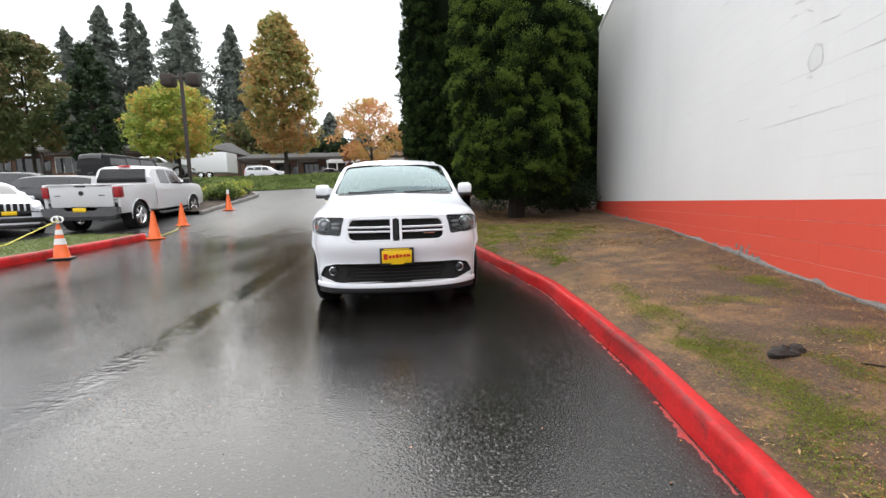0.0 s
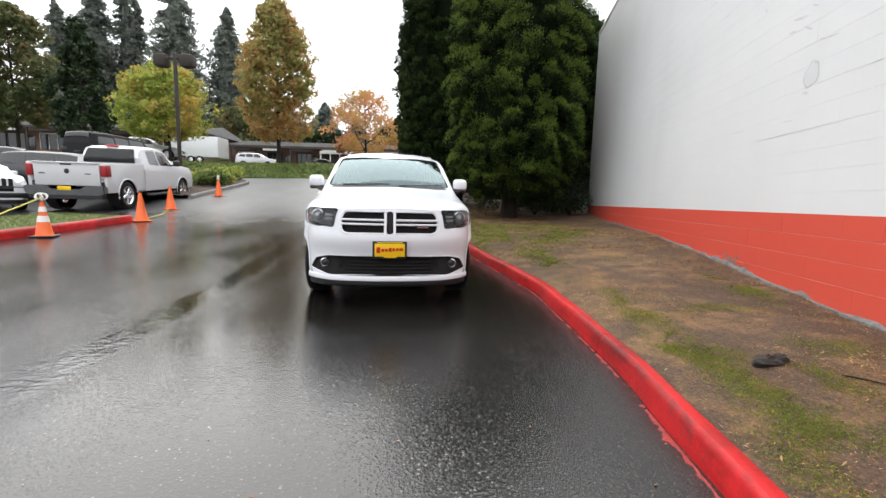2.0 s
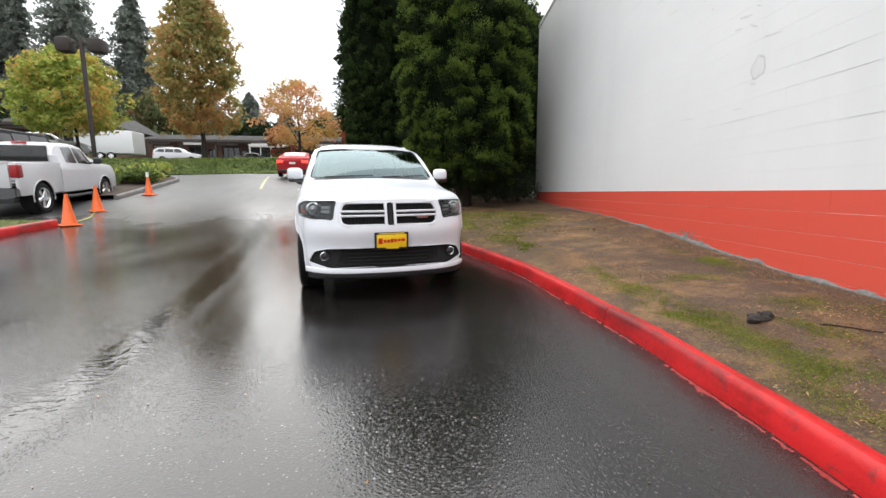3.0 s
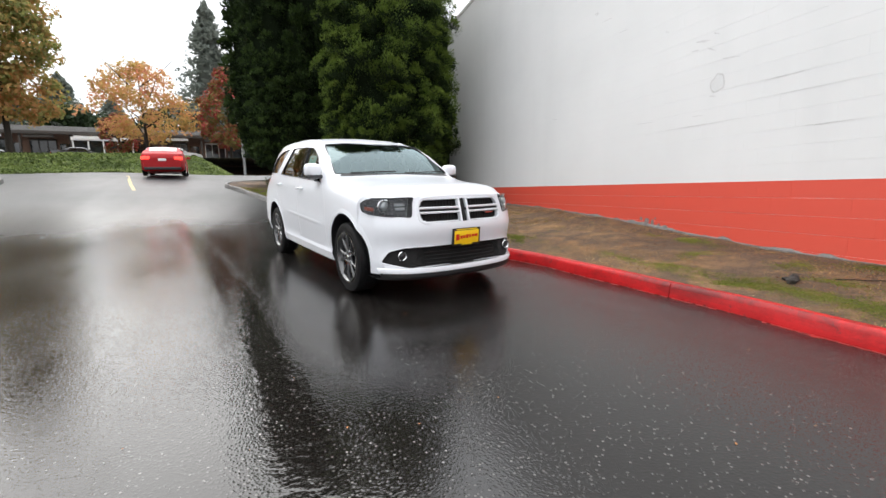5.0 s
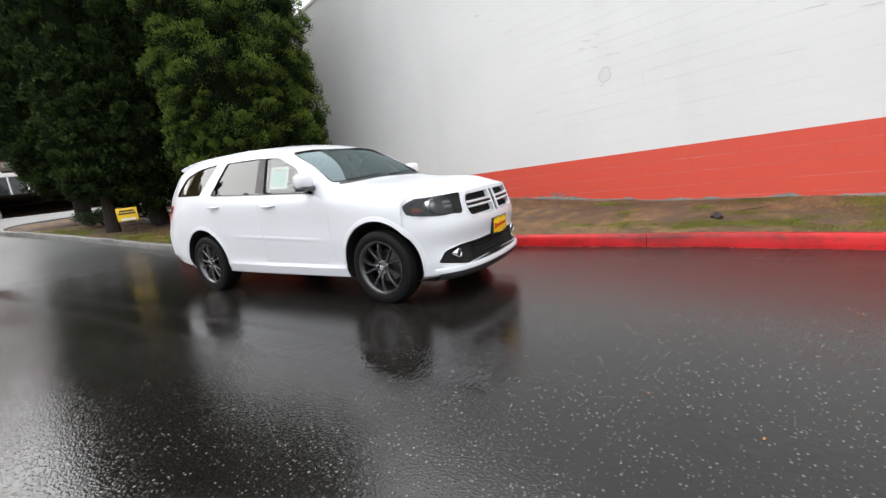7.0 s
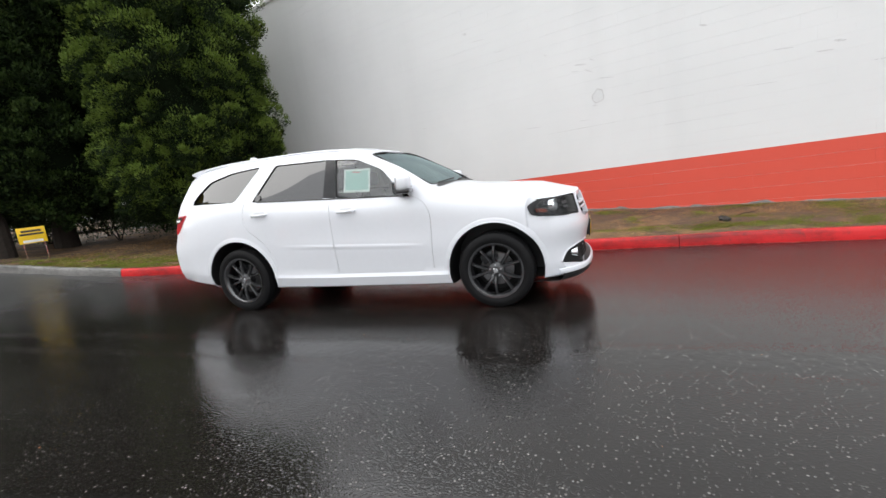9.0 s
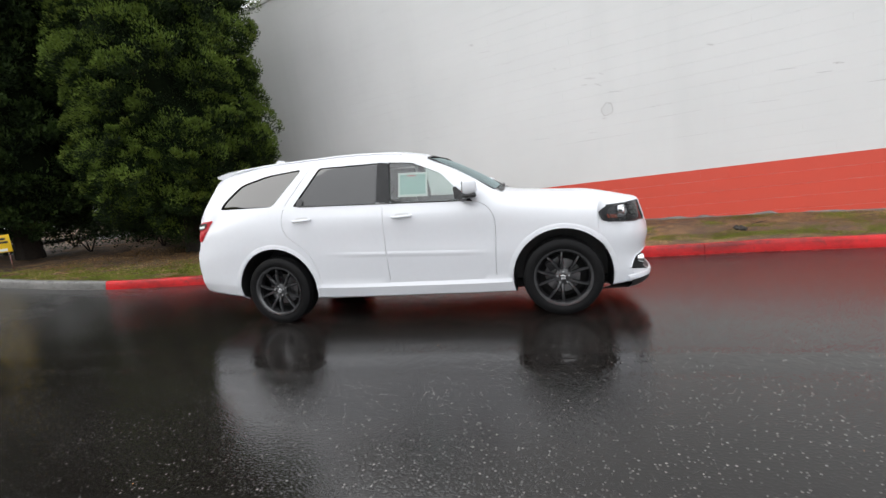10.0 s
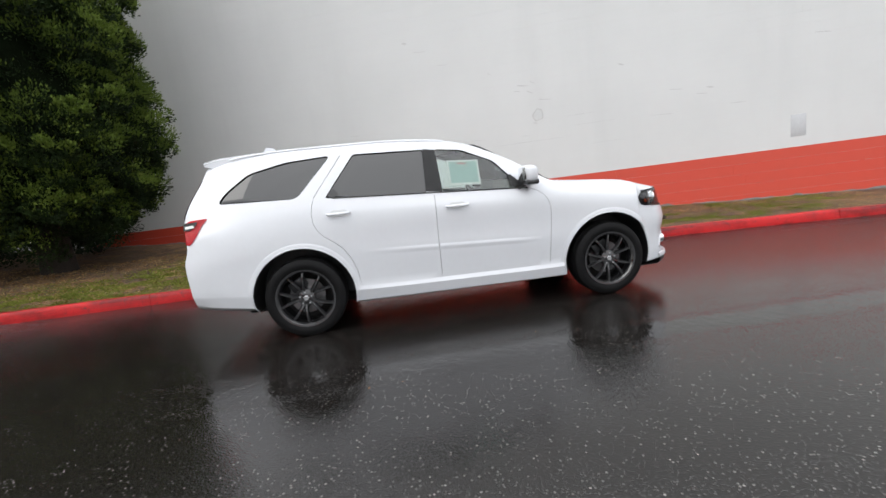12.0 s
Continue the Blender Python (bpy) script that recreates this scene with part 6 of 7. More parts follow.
def shops(x0, x1, y, z, bays, label, eave=3.1, ridge=4.4, deep=11.0):
    shop = empty("shop_row", Matrix.Translation((0, 0, z)), label, "shop")
    bm = bmesh.new()
    box(bm, (x0, y, -1.7), (x1, y + deep, eave - 0.02))
    part("wall", bm, BRICKISH, shop, angle=0)
    bm = bmesh.new()
    prism(bm, [(y - 1.6, eave), (y - 1.6, eave + 0.12), (y + deep * 0.42, ridge), (y + deep + 0.8, eave + 0.1), (y + deep + 0.8, eave)], x0 - 0.6, x1 + 0.6)
    part("roof", bm, ROOF, shop, angle=0)
    rows = 7
    for r in range(rows):
        t = r / rows
        yy, zz = y - 1.6 + (deep * 0.42 + 1.6) * t, eave + 0.12 + (ridge - eave - 0.12) * t
        bm = bmesh.new()
        box(bm, (x0 - 0.6, yy - 0.03, zz + 0.0), (x1 + 0.6, yy + 0.05, zz + 0.06))
        part("shingle_course", bm, ROOF, shop, angle=0)
    bm = bmesh.new()
    box(bm, (x0 - 0.65, y - 1.68, eave - 0.22), (x1 + 0.65, y - 1.61, eave + 0.1), 0.01)
    part("fascia", bm, FASCIA, shop)
    w = (x1 - x0) / bays
    for i in range(bays):
        a = x0 + w * i
        win = new("window")
        win.parent = shop
        bm = bmesh.new()
        box(bm, (a + 0.35, y - 0.05, 0.45), (a + w - 1.5, y - 0.02, 2.35))
        part("pane", bm, SHOP_GLASS, win)
        bm = bmesh.new()
        for xx in np.linspace(a + 0.35, a + w - 1.5, 4):
            box(bm, (xx - 0.04, y - 0.10, 0.4), (xx + 0.04, y - 0.051, 2.4), 0.005)
        box(bm, (a + 0.3, y - 0.10, 2.35), (a + w - 1.45, y - 0.051, 2.5), 0.005)
        part("frame", bm, WHITE_TRIM if i % 3 == 0 else FASCIA, win)
        door = new("door")
        door.parent = shop
        bm = bmesh.new()
        box(bm, (a + w - 1.25, y - 0.07, 0.0), (a + w - 0.3, y - 0.02, 2.1), 0.01)
        part("door_leaf", bm, SHOP_GLASS, door)
        bm = bmesh.new()
        box(bm, (a + 0.3, y - 1.55, 2.55), (a + w - 1.3, y - 1.45, 2.85), 0.01)
        part("sign_board", bm, WHITE_TRIM if i % 2 else FASCIA, shop)
        bm = bmesh.new()
        box(bm, (a - 0.09, y - 1.5, -0.3), (a + 0.09, y - 1.32, eave - 0.02), 0.01)
        part("post", bm, FASCIA, shop)
    return shop


shops(-27.5, 8.0, 60, MALL_Z, 9, "long single-storey shop row under a grey shingle roof")
shops(-112, -30.0, 56, MALL_Z + 1.2, 16, "single-storey shops with dark fronts beyond the parking")
bm = bmesh.new()
box(bm, (-62.5, 54.1, 3.94), (-58.5, 54.3, 6.2))
tagged(part("banner", bm, PURPLE), "purple banner before the shop front", "banner")

# white-trimmed canopy fronts that stand out pale in the row
for x in (-12.8, 1.6):
    kiosk = empty("shop_entrance", Matrix.Translation((x, 57.6, MALL_Z - 0.05)), "white framed shop entrance with dark glass", "entrance")
    bm = bmesh.new()
    box(bm, (-2.6, -0.2, 2.3), (2.6, 0.7, 2.65), 0.03)
    part("canopy", bm, WHITE_TRIM, kiosk)
    for k in range(5):
        bm = bmesh.new()
        box(bm, (-2.55 + k * 1.25, -0.15, 0.0), (-2.43 + k * 1.25, 0.0, 2.31), 0.01)
        part("post", bm, WHITE_TRIM, kiosk)
    bm = bmesh.new()
    box(bm, (-2.5, 0.05, 0.05), (2.5, 0.12, 2.3))
    part("glass_front", bm, SHOP_GLASS, kiosk)

# white box trailer
trailer = empty("box_trailer", Matrix.Translation((-23.7, 44.0, 3.75)), "plain white box trailer parked before the shops", "trailer")
bm = bmesh.new()
box(bm, (-2.3, -1.1, 0.55), (2.3, 1.1, 2.55), 0.08)
part("box", bm, plain("trailer_white", (0.72, 0.73, 0.74), 0.45, vary=0.08), trailer)
for xx in (-0.4, 0.45):
    wheel(trailer, Matrix.Translation((xx, -1.0, 0.36)) @ Matrix.Rotation(radians(-90), 4, "Z"), 1, 0.36, 0.2, 0.2, 5, CHROME, True)

# ---- planting bed with its kerb, left of the entrance ----
BED = [(-9.0, 15.9), (-9.15, 17.5), (-9.3, 19.5), (-9.5, 21.5), (-9.8, 22.7), (-10.4, 23.7), (-11.3, 24.5), (-12.8, 25.2), (-15, 25.8), (-19, 26.3), (-30, 27.2)]
bed_kerb = empty("kerb", Matrix(), "weathered concrete kerb round the planting bed", "kerb", kind="structure")
fine = []
bx, by = curve(range(len(BED)), [p[0] for p in BED]), curve(range(len(BED)), [p[1] for p in BED])
for t in np.linspace(0, len(BED) - 1, 70):
    fine.append((float(bx(t)), float(by(t)), land(float(bx(t)), float(by(t)))))
KERB_LEFT = [(-u, w) for u, w in KERB_PROFILE]
for i in range(0, 69, 10):
    sweep("kerb_stone", fine[i:i + 11], KERB_LEFT, GREY_KERB, parent=bed_kerb)
bed = sheet("bed", -30, -9.2, 15.9, 26.0, 80, 44, lambda x, y: land(x, y) + (0.14 + 0.08 * noise.noise((x, y, 0)) + 0.25 * min(1, max(0, (-9.6 - x) / 3)) if (x < float(np.interp(y, [p[1] for p in BED], [p[0] for p in BED])) - 0.12) else -0.2), plain("bark_mulch", (0.06, 0.042, 0.03), 0.9, vary=0.5, scale=12, bump=1.0), "mulched planting bed beside the entrance", "bed")
for i in range(80):
    x, y = rng.uniform(-15.0, -9.7), rng.uniform(16.4, 24.5)
    if x > float(np.interp(y, [p[1] for p in BED], [p[0] for p in BED])) - 0.5 or (y < 19.0 and x > -13.0):
        continue
    m_, lb = ((HEDGE, "yellow-green low shrub in the bed"), (LIME, "pale golden grass clump in the bed"), (DEEP_GREEN, "dark rounded shrub in the bed"))[(0, 1, 0, 1, 2)[i % 5]]
    shrub(x, y, land(x, y) + 0.15, rng.uniform(0.35, 0.75), rng.uniform(0.45, 1.0), m_, lb, 9, 45, 0.13)

# ---- left lawn with its red kerb ----
left_x = curve([-30, 0, 5, 7.5, 9, 10.3, 10.7], [-6.6, -6.9, -7.15, -7.3, -7.4, -7.5, -7.55])
left_kerb = empty("kerb", Matrix(), "red painted kerb along the parking lawn", "kerb", kind="structure")
for a, b in zip([-6, -3, 0, 3, 6, 8.4], [-3, 0, 3, 6, 8.4, 10.7]):
    sweep("kerb_stone", [(float(left_x(y)), y, land(float(left_x(y)), y)) for y in np.linspace(a + 0.004, b - 0.004, 14)], KERB_LEFT, RED_KERB, parent=left_kerb)
GRASS_GREEN = plain("short_green_grass", (0.085, 0.105, 0.028), 0.9, vary=0.45, scale=5, bump=0.9)
left_lawn = sheet("lawn", -9.6, -7.2, -6, 10.8, 24, 100, lambda x, y: land(x, y) + (0.13 if x < float(left_x(y)) - 0.06 and y < 10.65 else -0.15), GRASS_GREEN, "narrow strip of short green grass beside parking", "lawn")
LEFT_BLADES = leaf_material("lawn_strip_blades", [(0.1, (0.06, 0.085, 0.016)), (0.5, (0.11, 0.145, 0.028)), (0.9, (0.17, 0.2, 0.05))], 0.7, 0.4)
cs = []
for i in range(9000):
    x, y = rng.uniform(-9.5, -7.5), rng.uniform(2.5, 10.6)
    if x < float(left_x(y)) - 0.17:
        cs.append((x, y, land(x, y) + 0.15))
cs = np.array(cs)
tagged(part("grass", leaf_mesh("grass", cs, rng.normal(size=cs.shape) * np.array([1, 1, 0.25]), 0.06, 0.12, 0.9), LEFT_BLADES), "short green grass blades beside the parking", "grass", kind="stuff")

# yellow centre line at the exit
bm = bmesh.new()
ln = [(-5.35, 19.6), (-5.7, 21.5), (-6.1, 24.0), (-6.5, 26.5)]
for (xa, ya), (xb, yb) in zip(ln, ln[1:]):
    bm.faces.new([bm.verts.new((xa - 0.06, ya, land(xa, ya) + 0.006)), bm.verts.new((xa + 0.06, ya, land(xa, ya) + 0.006)), bm.verts.new((xb + 0.06, yb, land(xb, yb) + 0.006)), bm.verts.new((xb - 0.06, yb, land(xb, yb) + 0.006))])
tagged(part("lane_line", bm, plain("worn_yellow_line", (0.46, 0.36, 0.16), 0.5, vary=0.3, scale=20)), "worn yellow centre line on the exit", "road marking", kind="structure")

# ---- lamp post, street pole, sign ----
def lamp_post(x, y):
    z = land(x, y) + 0.1
    post = empty("lamp_post", Matrix.Translation((x, y, z)), "brown steel lamp post with two box heads", "lamp post")
    brown = plain("brown_lamp_paint", (0.03, 0.022, 0.018), 0.75, vary=0.2)
    bm = bmesh.new()
    box(bm, (-0.07, -0.07, 0), (0.07, 0.07, 6.3), 0.015)
    part("pole", bm, brown, post)
    bm = bmesh.new()
    cone(bm, 0.25, 0.25, 0.6, Matrix.Translation((0, 0, 0.25)), 16)
    part("base", bm, CONCRETE, post)
    for s in (-1, 1):
        bm = bmesh.new()
        box(bm, (s * 0.32 if s > 0 else -0.95, -0.30, 5.62), (0.95 if s > 0 else -0.32, 0.30, 6.25), 0.14)
        part("lamp_head", bm, brown, post)
        bm = bmesh.new()
        box(bm, (0.05 if s > 0 else -0.34, -0.04, 6.0), (0.34 if s > 0 else -0.05, 0.04, 6.1), 0.01)
        part("arm", bm, brown, post)


lamp_post(-13.1, 22.3)
pole = empty("street_pole", Matrix.Translation((-0.75, 35.6, land(-0.75, 35.6))), "thin grey street pole with a banner plate", "pole")
bm = bmesh.new()
tube(bm, [(0, 0, -0.1), (0, 0, 7.6)], [0.09, 0.06], 10)
part("shaft", bm, plain("grey_pole_steel", (0.2, 0.2, 0.2), 0.5, 0.3, vary=0.15), pole)
bm = bmesh.new()
box(bm, (0.06, -0.02, 5.6), (0.5, 0.02, 7.0), 0.005)
part("plate", bm, SCRIPT_RED, pole)

yard_sign = empty("yard_sign", Matrix.Translation((-0.345, 16.33, lawn_height(-0.345, 16.33))) @ Matrix.Rotation(radians(-22), 4, "Z"), "small yellow yard sign on wire legs", "sign")
bm = bmesh.new()
box(bm, (-0.24, -0.006, 0.38), (0.24, 0.006, 0.74), 0.002)
part("panel", bm, PLATE_YELLOW, yard_sign)
for zz, hw in ((0.655, 0.17), (0.585, 0.2)):
    bm = bmesh.new()
    box(bm, (-hw, -0.010, zz - 0.022), (hw, -0.0062, zz + 0.022))
    part("print_bar", bm, BLACK_PLASTIC, yard_sign)
bm = bmesh.new()
for xx in (-0.18, 0.18):
    tube(bm, [(xx, 0.012, -0.15), (xx, 0.012, 0.6)], 0.005, 5)
part("wire_stake", bm, CHROME, yard_sign)
bm = bmesh.new()
box(bm, (-0.17, -0.010, 0.40), (0.17, -0.0062, 0.455))
part("print_strip", bm, WHITE_TRIM, yard_sign, "white strip along the sign's foot")


def traffic_cone(x, y, topped=False, collar=True, size=1.0):
    z = land(x, y)
    c = empty("traffic_cone", Matrix.Translation((x, y, z)) @ Matrix.Rotation(rng.uniform(0, 1.5), 4, "Z") @ Matrix.Scale(size, 4), "orange traffic cone with white reflective bands" if topped else "plain orange traffic cone on the wet asphalt", "cone", "traffic cones")
    bm = bmesh.new()
    box(bm, (-0.19, -0.19, 0.0), (0.19, 0.19, 0.03), 0.012)
    part("base", bm, ORANGE if not topped else BLACK_PLASTIC, c)
    bm = bmesh.new()
    lathe(bm, [(0.155, 0.03), (0.14, 0.05), (0.03, 0.69), (0.026, 0.71), (0.02, 0.705)], seg=28)
    part("cone", bm, ORANGE, c)
    if topped:
        for a, b in ((0.30, 0.42), (0.50, 0.60)):
            bm = bmesh.new()
            r = lambda h: 0.142 - 0.11 * (h - 0.05) / 0.64
            lathe(bm, [(r(a) + 0.003, a), (r(b) + 0.003, b)], seg=28)
            part("reflective_band", bm, WHITE_TRIM, c, "grey-white reflective band")
        bm = bmesh.new()
        for k in range(3):
            mm = Matrix.Translation((0, 0, 0.80)) @ Matrix.Rotation(radians(60 * k), 4, "Z") @ Matrix.Rotation(radians(70), 4, "X")
            ring = [(mm @ Vector((0.10 * math.cos(a), 0.07 * math.sin(a), 0))) for a in np.linspace(0, 2 * math.pi, 17)]
            tube(bm, ring, 0.012, 6, False)
        part("wrapped_tape", bm, WHITE_TRIM, c, "white tape wound over the tip")
    elif size < 1.0:
        bm = bmesh.new()
        cone(bm, 0.05, 0.045, 0.18, Matrix.Translation((0, 0, 0.76)), 14)
        part("tip_sleeve", bm, WHITE_TRIM, c, "white sleeve on the tip")
    return c


traffic_cone(-7.05, 7.75, True, True, 0.9)
traffic_cone(-7.35, 10.75)
traffic_cone(-8.3, 13.5)
traffic_cone(-8.55, 17.0, False, True, 0.97)
bm = bmesh.new()
tube(bm, [(-7.05, 7.75, land(-7.05, 7.75) + 0.70), (-7.3, 7.0, 0.62), (-7.6, 6.0, 0.55), (-7.9, 5.0, 0.55), (-8.2, 3.5, 0.7)], 0.012, 6)
tagged(part("rope", bm, plain("yellow_rope", (0.65, 0.62, 0.12), 0.6, vary=0.2)), "yellow rope tied to the banded cone", "rope")
bm = bmesh.new()
pts = [Vector((-7.35, 10.75, 0)), Vector((-7.55, 11.4, 0)), Vector((-7.7, 12.1, 0)), Vector((-8.25, 13.3, 0))]
tube(bm, [(p.x, p.y, land(p.x, p.y) + 0.03) for p in pts], 0.01, 6)
tagged(part("rope", bm, bpy.data.materials["yellow_rope"]), "yellow rope lying between two cones", "rope")

# dark clod on the lawn
bm = bmesh.new()
bmesh.ops.create_icosphere(bm, subdivisions=4, radius=0.085)
for v in bm.verts:
    a = math.atan2(v.co.y, v.co.x)
    f = (0.75 + 0.75 * max(0.0, math.cos(2 * a - 0.9)) ** 2 + 0.35 * max(0.0, math.cos(3 * a + 0.4)) ** 3) * (1 + 0.25 * noise.noise(v.co * 20))
    v.co = Vector((v.co.x * 1.25 * f, v.co.y * 0.8 * f, max(-0.03, v.co.z * 0.38 * f * (1 + 0.6 * noise.noise(v.co * 45)))))
bmesh.ops.transform(bm, matrix=Matrix.Translation((2.18, 2.62, lawn_height(2.18, 2.62) + 0.015)), verts=bm.verts)
tagged(part("dirt_clod", bm, plain("dark_clod", (0.035, 0.03, 0.026), 0.9, vary=0.4, scale=30, bump=0.8)), "dark lump of earth on the worn grass", "clod")


# ---- other vehicles ----
PICKUP_PAINT = plain("white_truck_paint", (0.58, 0.585, 0.6), 0.3, vary=0.03, scale=3, Coat_Weight=0.4, Coat_Roughness=0.04)
GREY_PAINT = plain("dark_grey_car_paint", (0.03, 0.031, 0.035), 0.4, 0.0, vary=0.05, Coat_Weight=0.35, Coat_Roughness=0.08)
BLACK_PAINT = plain("black_car_paint", (0.006, 0.006, 0.007), 0.6, vary=0.1, Specular_IOR_Level=0.25, Coat_Weight=0.05, Coat_Roughness=0.05)
SILVER_PAINT = plain("silver_car_paint", (0.45, 0.46, 0.47), 0.3, 0.5, vary=0.05, Coat_Weight=1.0, Coat_Roughness=0.05)
RED_PAINT = plain("red_car_paint", (0.33, 0.005, 0.008), 0.6, 0.0, vary=0.06, Specular_IOR_Level=0.2, Coat_Weight=0.15, Coat_Roughness=0.04)
BRAKE_GLOW = Nodes("lit_brake_lamp")
BRAKE_GLOW.set(Base_Color=(0.6, 0.02, 0.02), Emission_Color=(1.0, 0.05, 0.03), Emission_Strength=2.5)
BRAKE_GLOW = BRAKE_GLOW.mat
DARK_LENS = plain("deep_red_lamp_lens", (0.3, 0.01, 0.015), 0.3, vary=0.3, scale=12)
ALLOY = plain("bright_alloy", (0.55, 0.56, 0.57), 0.3, 0.9, vary=0.1)
STYLE = {  # stations along the length (0 to 1) with belt and top heights, as shares of the car's height; the roof's half width share
    "suv": ([0, 0.04, 0.12, 0.24, 0.27, 0.40, 0.5, 0.75, 0.9, 0.97, 1.0], [0.48, 0.55, 0.58, 0.61, 0.62, 0.64, 0.65, 0.66, 0.66, 0.64, 0.5], [0.50, 0.58, 0.62, 0.66, 0.70, 0.93, 0.985, 1.0, 0.96, 0.86, 0.55]),
    "boxy": ([0, 0.02, 0.10, 0.25, 0.27, 0.33, 0.42, 0.8, 0.965, 0.99, 1.0], [0.45, 0.56, 0.60, 0.61, 0.62, 0.63, 0.64, 0.65, 0.65, 0.64, 0.6], [0.47, 0.60, 0.63, 0.65, 0.68, 0.95, 0.985, 1.0, 0.985, 0.95, 0.7]),
    "sedan": ([0, 0.04, 0.12, 0.25, 0.30, 0.43, 0.52, 0.66, 0.80, 0.86, 0.97, 1.0], [0.44, 0.52, 0.58, 0.62, 0.63, 0.65, 0.66, 0.67, 0.68, 0.70, 0.66, 0.5], [0.46, 0.54, 0.61, 0.66, 0.70, 0.95, 1.0, 0.98, 0.80, 0.735, 0.71, 0.55]),
}


def vehicle(name, m, length, width, height, style, paint, label, rim=None, glow=False, wheel_r=0.34):
    """A road vehicle; local origin on the ground at the middle, front towards -y."""
    v = empty(name, m, label, "car", "other parked vehicles")
    ts, belt, top = STYLE[style]
    fb, ft = curve(ts, belt), curve(ts, top)
    W = width / 2
    ends = curve([0, 0.03, 0.1, 0.3, 0.8, 0.95, 1.0], [0.72, 0.86, 0.96, 1.0, 1.0, 0.95, 0.82])
    y_of = lambda t: (t - 0.5) * length

    def section(y):
        t = y / length + 0.5
        w, b, h = W * float(ends(t)), float(fb(t)) * height, float(ft(t)) * height
        roof = w * (0.76 if h - b > 0.2 * height else 0.9)
        low = 0.2 + (0.12 if t < 0.06 or t > 0.94 else 0.0)
        k = [(w * 0.86, low), (w * 0.97, low + 0.08), (w, b * 0.62), (w * 0.985, b * 0.86), (w * 0.94, b), (w * 0.94 + (roof - w * 0.94) * 0.85, b + (h - b) * 0.85), (roof * 0.86, b + (h - b) * 0.965), (roof * 0.45, h), (0.0, h + 0.008)]
        out = []
        for p, q in zip(k, k[1:]):
            out += [(p[0] + (q[0] - p[0]) * s, p[1] + (q[1] - p[1]) * s) for s in (0, 0.5)]
        return out + [k[-1]]

    bm = loft_body(list(np.linspace(-length / 2, length / 2, 48)), section, False, 10)
    me = bpy.data.meshes.new("body")
    bm.to_mesh(me)
    bm.free()
    me.materials.append(paint)
    axles = (y_of(0.185), y_of(0.79))
    R = wheel_r + 0.05
    pieces = [([(yc + R * math.cos(a), wheel_r + R * math.sin(a)) for a in np.linspace(0, 2 * math.pi, 25)[:-1]], lo, hi) for yc in axles for lo, hi in ((-1.5, -W + 0.3), (W - 0.3, 1.5))]
    me = carve(me, [solid(pieces, DARK_VOID, "x")])
    me.shade_smooth()
    me.set_sharp_from_angle(angle=radians(40))
    part("body", me, None, v)

    def sx(y, z):
        half = section(y)
        for (x0, z0), (x1, z1) in zip(half, half[1:]):
            if z0 <= z <= z1:
                return x0 + (x1 - x0) * (z - z0) / max(1e-6, z1 - z0)
        return half[-1][0]

    t0, t1 = (0.31, 0.945) if style == "boxy" else (0.33, 0.93) if style == "suv" else (0.36, 0.80)
    cuts = [(t0, 0.54), (0.555, 0.73), (0.745, t1)]
    for s in (-1, 1):
        for k, (a, b) in enumerate(cuts):
            zb, zt = float(fb((a + b) / 2)) * height + 0.03, height * (0.90 if k < 2 else 0.875)
            ya, yb = y_of(a), y_of(b)
            if k == 0:
                o = [(ya, zb), (yb, zb), (yb, zt), (y_of(0.345 if style == "boxy" else 0.435), zt)]
            elif k == 2:
                o = [(ya, zb), (yb, zb + 0.02), (y_of(b - (0.02 if style == "boxy" else 0.06 if style == "suv" else 0.085)), min(zt, float(ft(b - 0.07)) * height - 0.07)), (ya, zt)]
            else:
                o = [(ya, zb), (yb, zb), (yb, zt), (ya, zt)]
            part("side_window", pane(rounded(o, 0.03), lambda y, z: (s * (sx(y, z) + 0.005), y, z), 5, 6), GLOSS_BLACK, v)
        for y in axles:
            wheel(v, Matrix.Translation((s * (W - 0.11), y, wheel_r)), s, wheel_r, 0.21, wheel_r * 0.66, 7, rim or ALLOY, True)
        bm = bmesh.new()
        box(bm, (s * (W + 0.08) - 0.09, y_of(0.335), height * 0.64), (s * (W + 0.08) + 0.09, y_of(0.335) + 0.1, height * 0.71), 0.03)
        part("door_mirror", bm, paint, v)
        bm = bmesh.new()
        box(bm, (s * W * 0.72 - 0.17, length / 2 - 0.14, height * 0.50), (s * W * 0.72 + 0.17, length / 2 + 0.004, height * 0.60), 0.02)
        part("tail_lamp", bm, BRAKE_GLOW if glow else LAMP_DARK if style == "boxy" else RED_LENS, v)
        bm = bmesh.new()
        box(bm, (s * W * 0.62 - 0.19, -length / 2 - 0.004, height * 0.40), (s * W * 0.62 + 0.19, -length / 2 + 0.25, height * 0.47), 0.02)
        part("headlamp", bm, CHROME, v)
        for y in (y_of(0.47), y_of(0.66)):
            bm = bmesh.new()
            z = float(fb(0.6)) * height * 0.90
            tube(bm, [(s * (sx(y, z) + 0.004), y - 0.09, z), (s * (sx(y, z) + 0.03), y, z), (s * (sx(y, z) + 0.004), y + 0.09, z)], 0.013, 6)
            part("door_handle", bm, paint, v)

    def on_top(t_lo, t_hi):
        def place(x, u):
            y = y_of(t_lo + (t_hi - t_lo) * u)
            half = section(y)[::-1]
            z = half[0][1]
            for (x0, z0), (x1, z1) in zip(half, half[1:]):
                if x0 <= abs(x) <= x1:
                    z = z0 + (z1 - z0) * (abs(x) - x0) / max(1e-6, x1 - x0)
            return (x, y, z + 0.006)
        return place
    g = W * 0.66
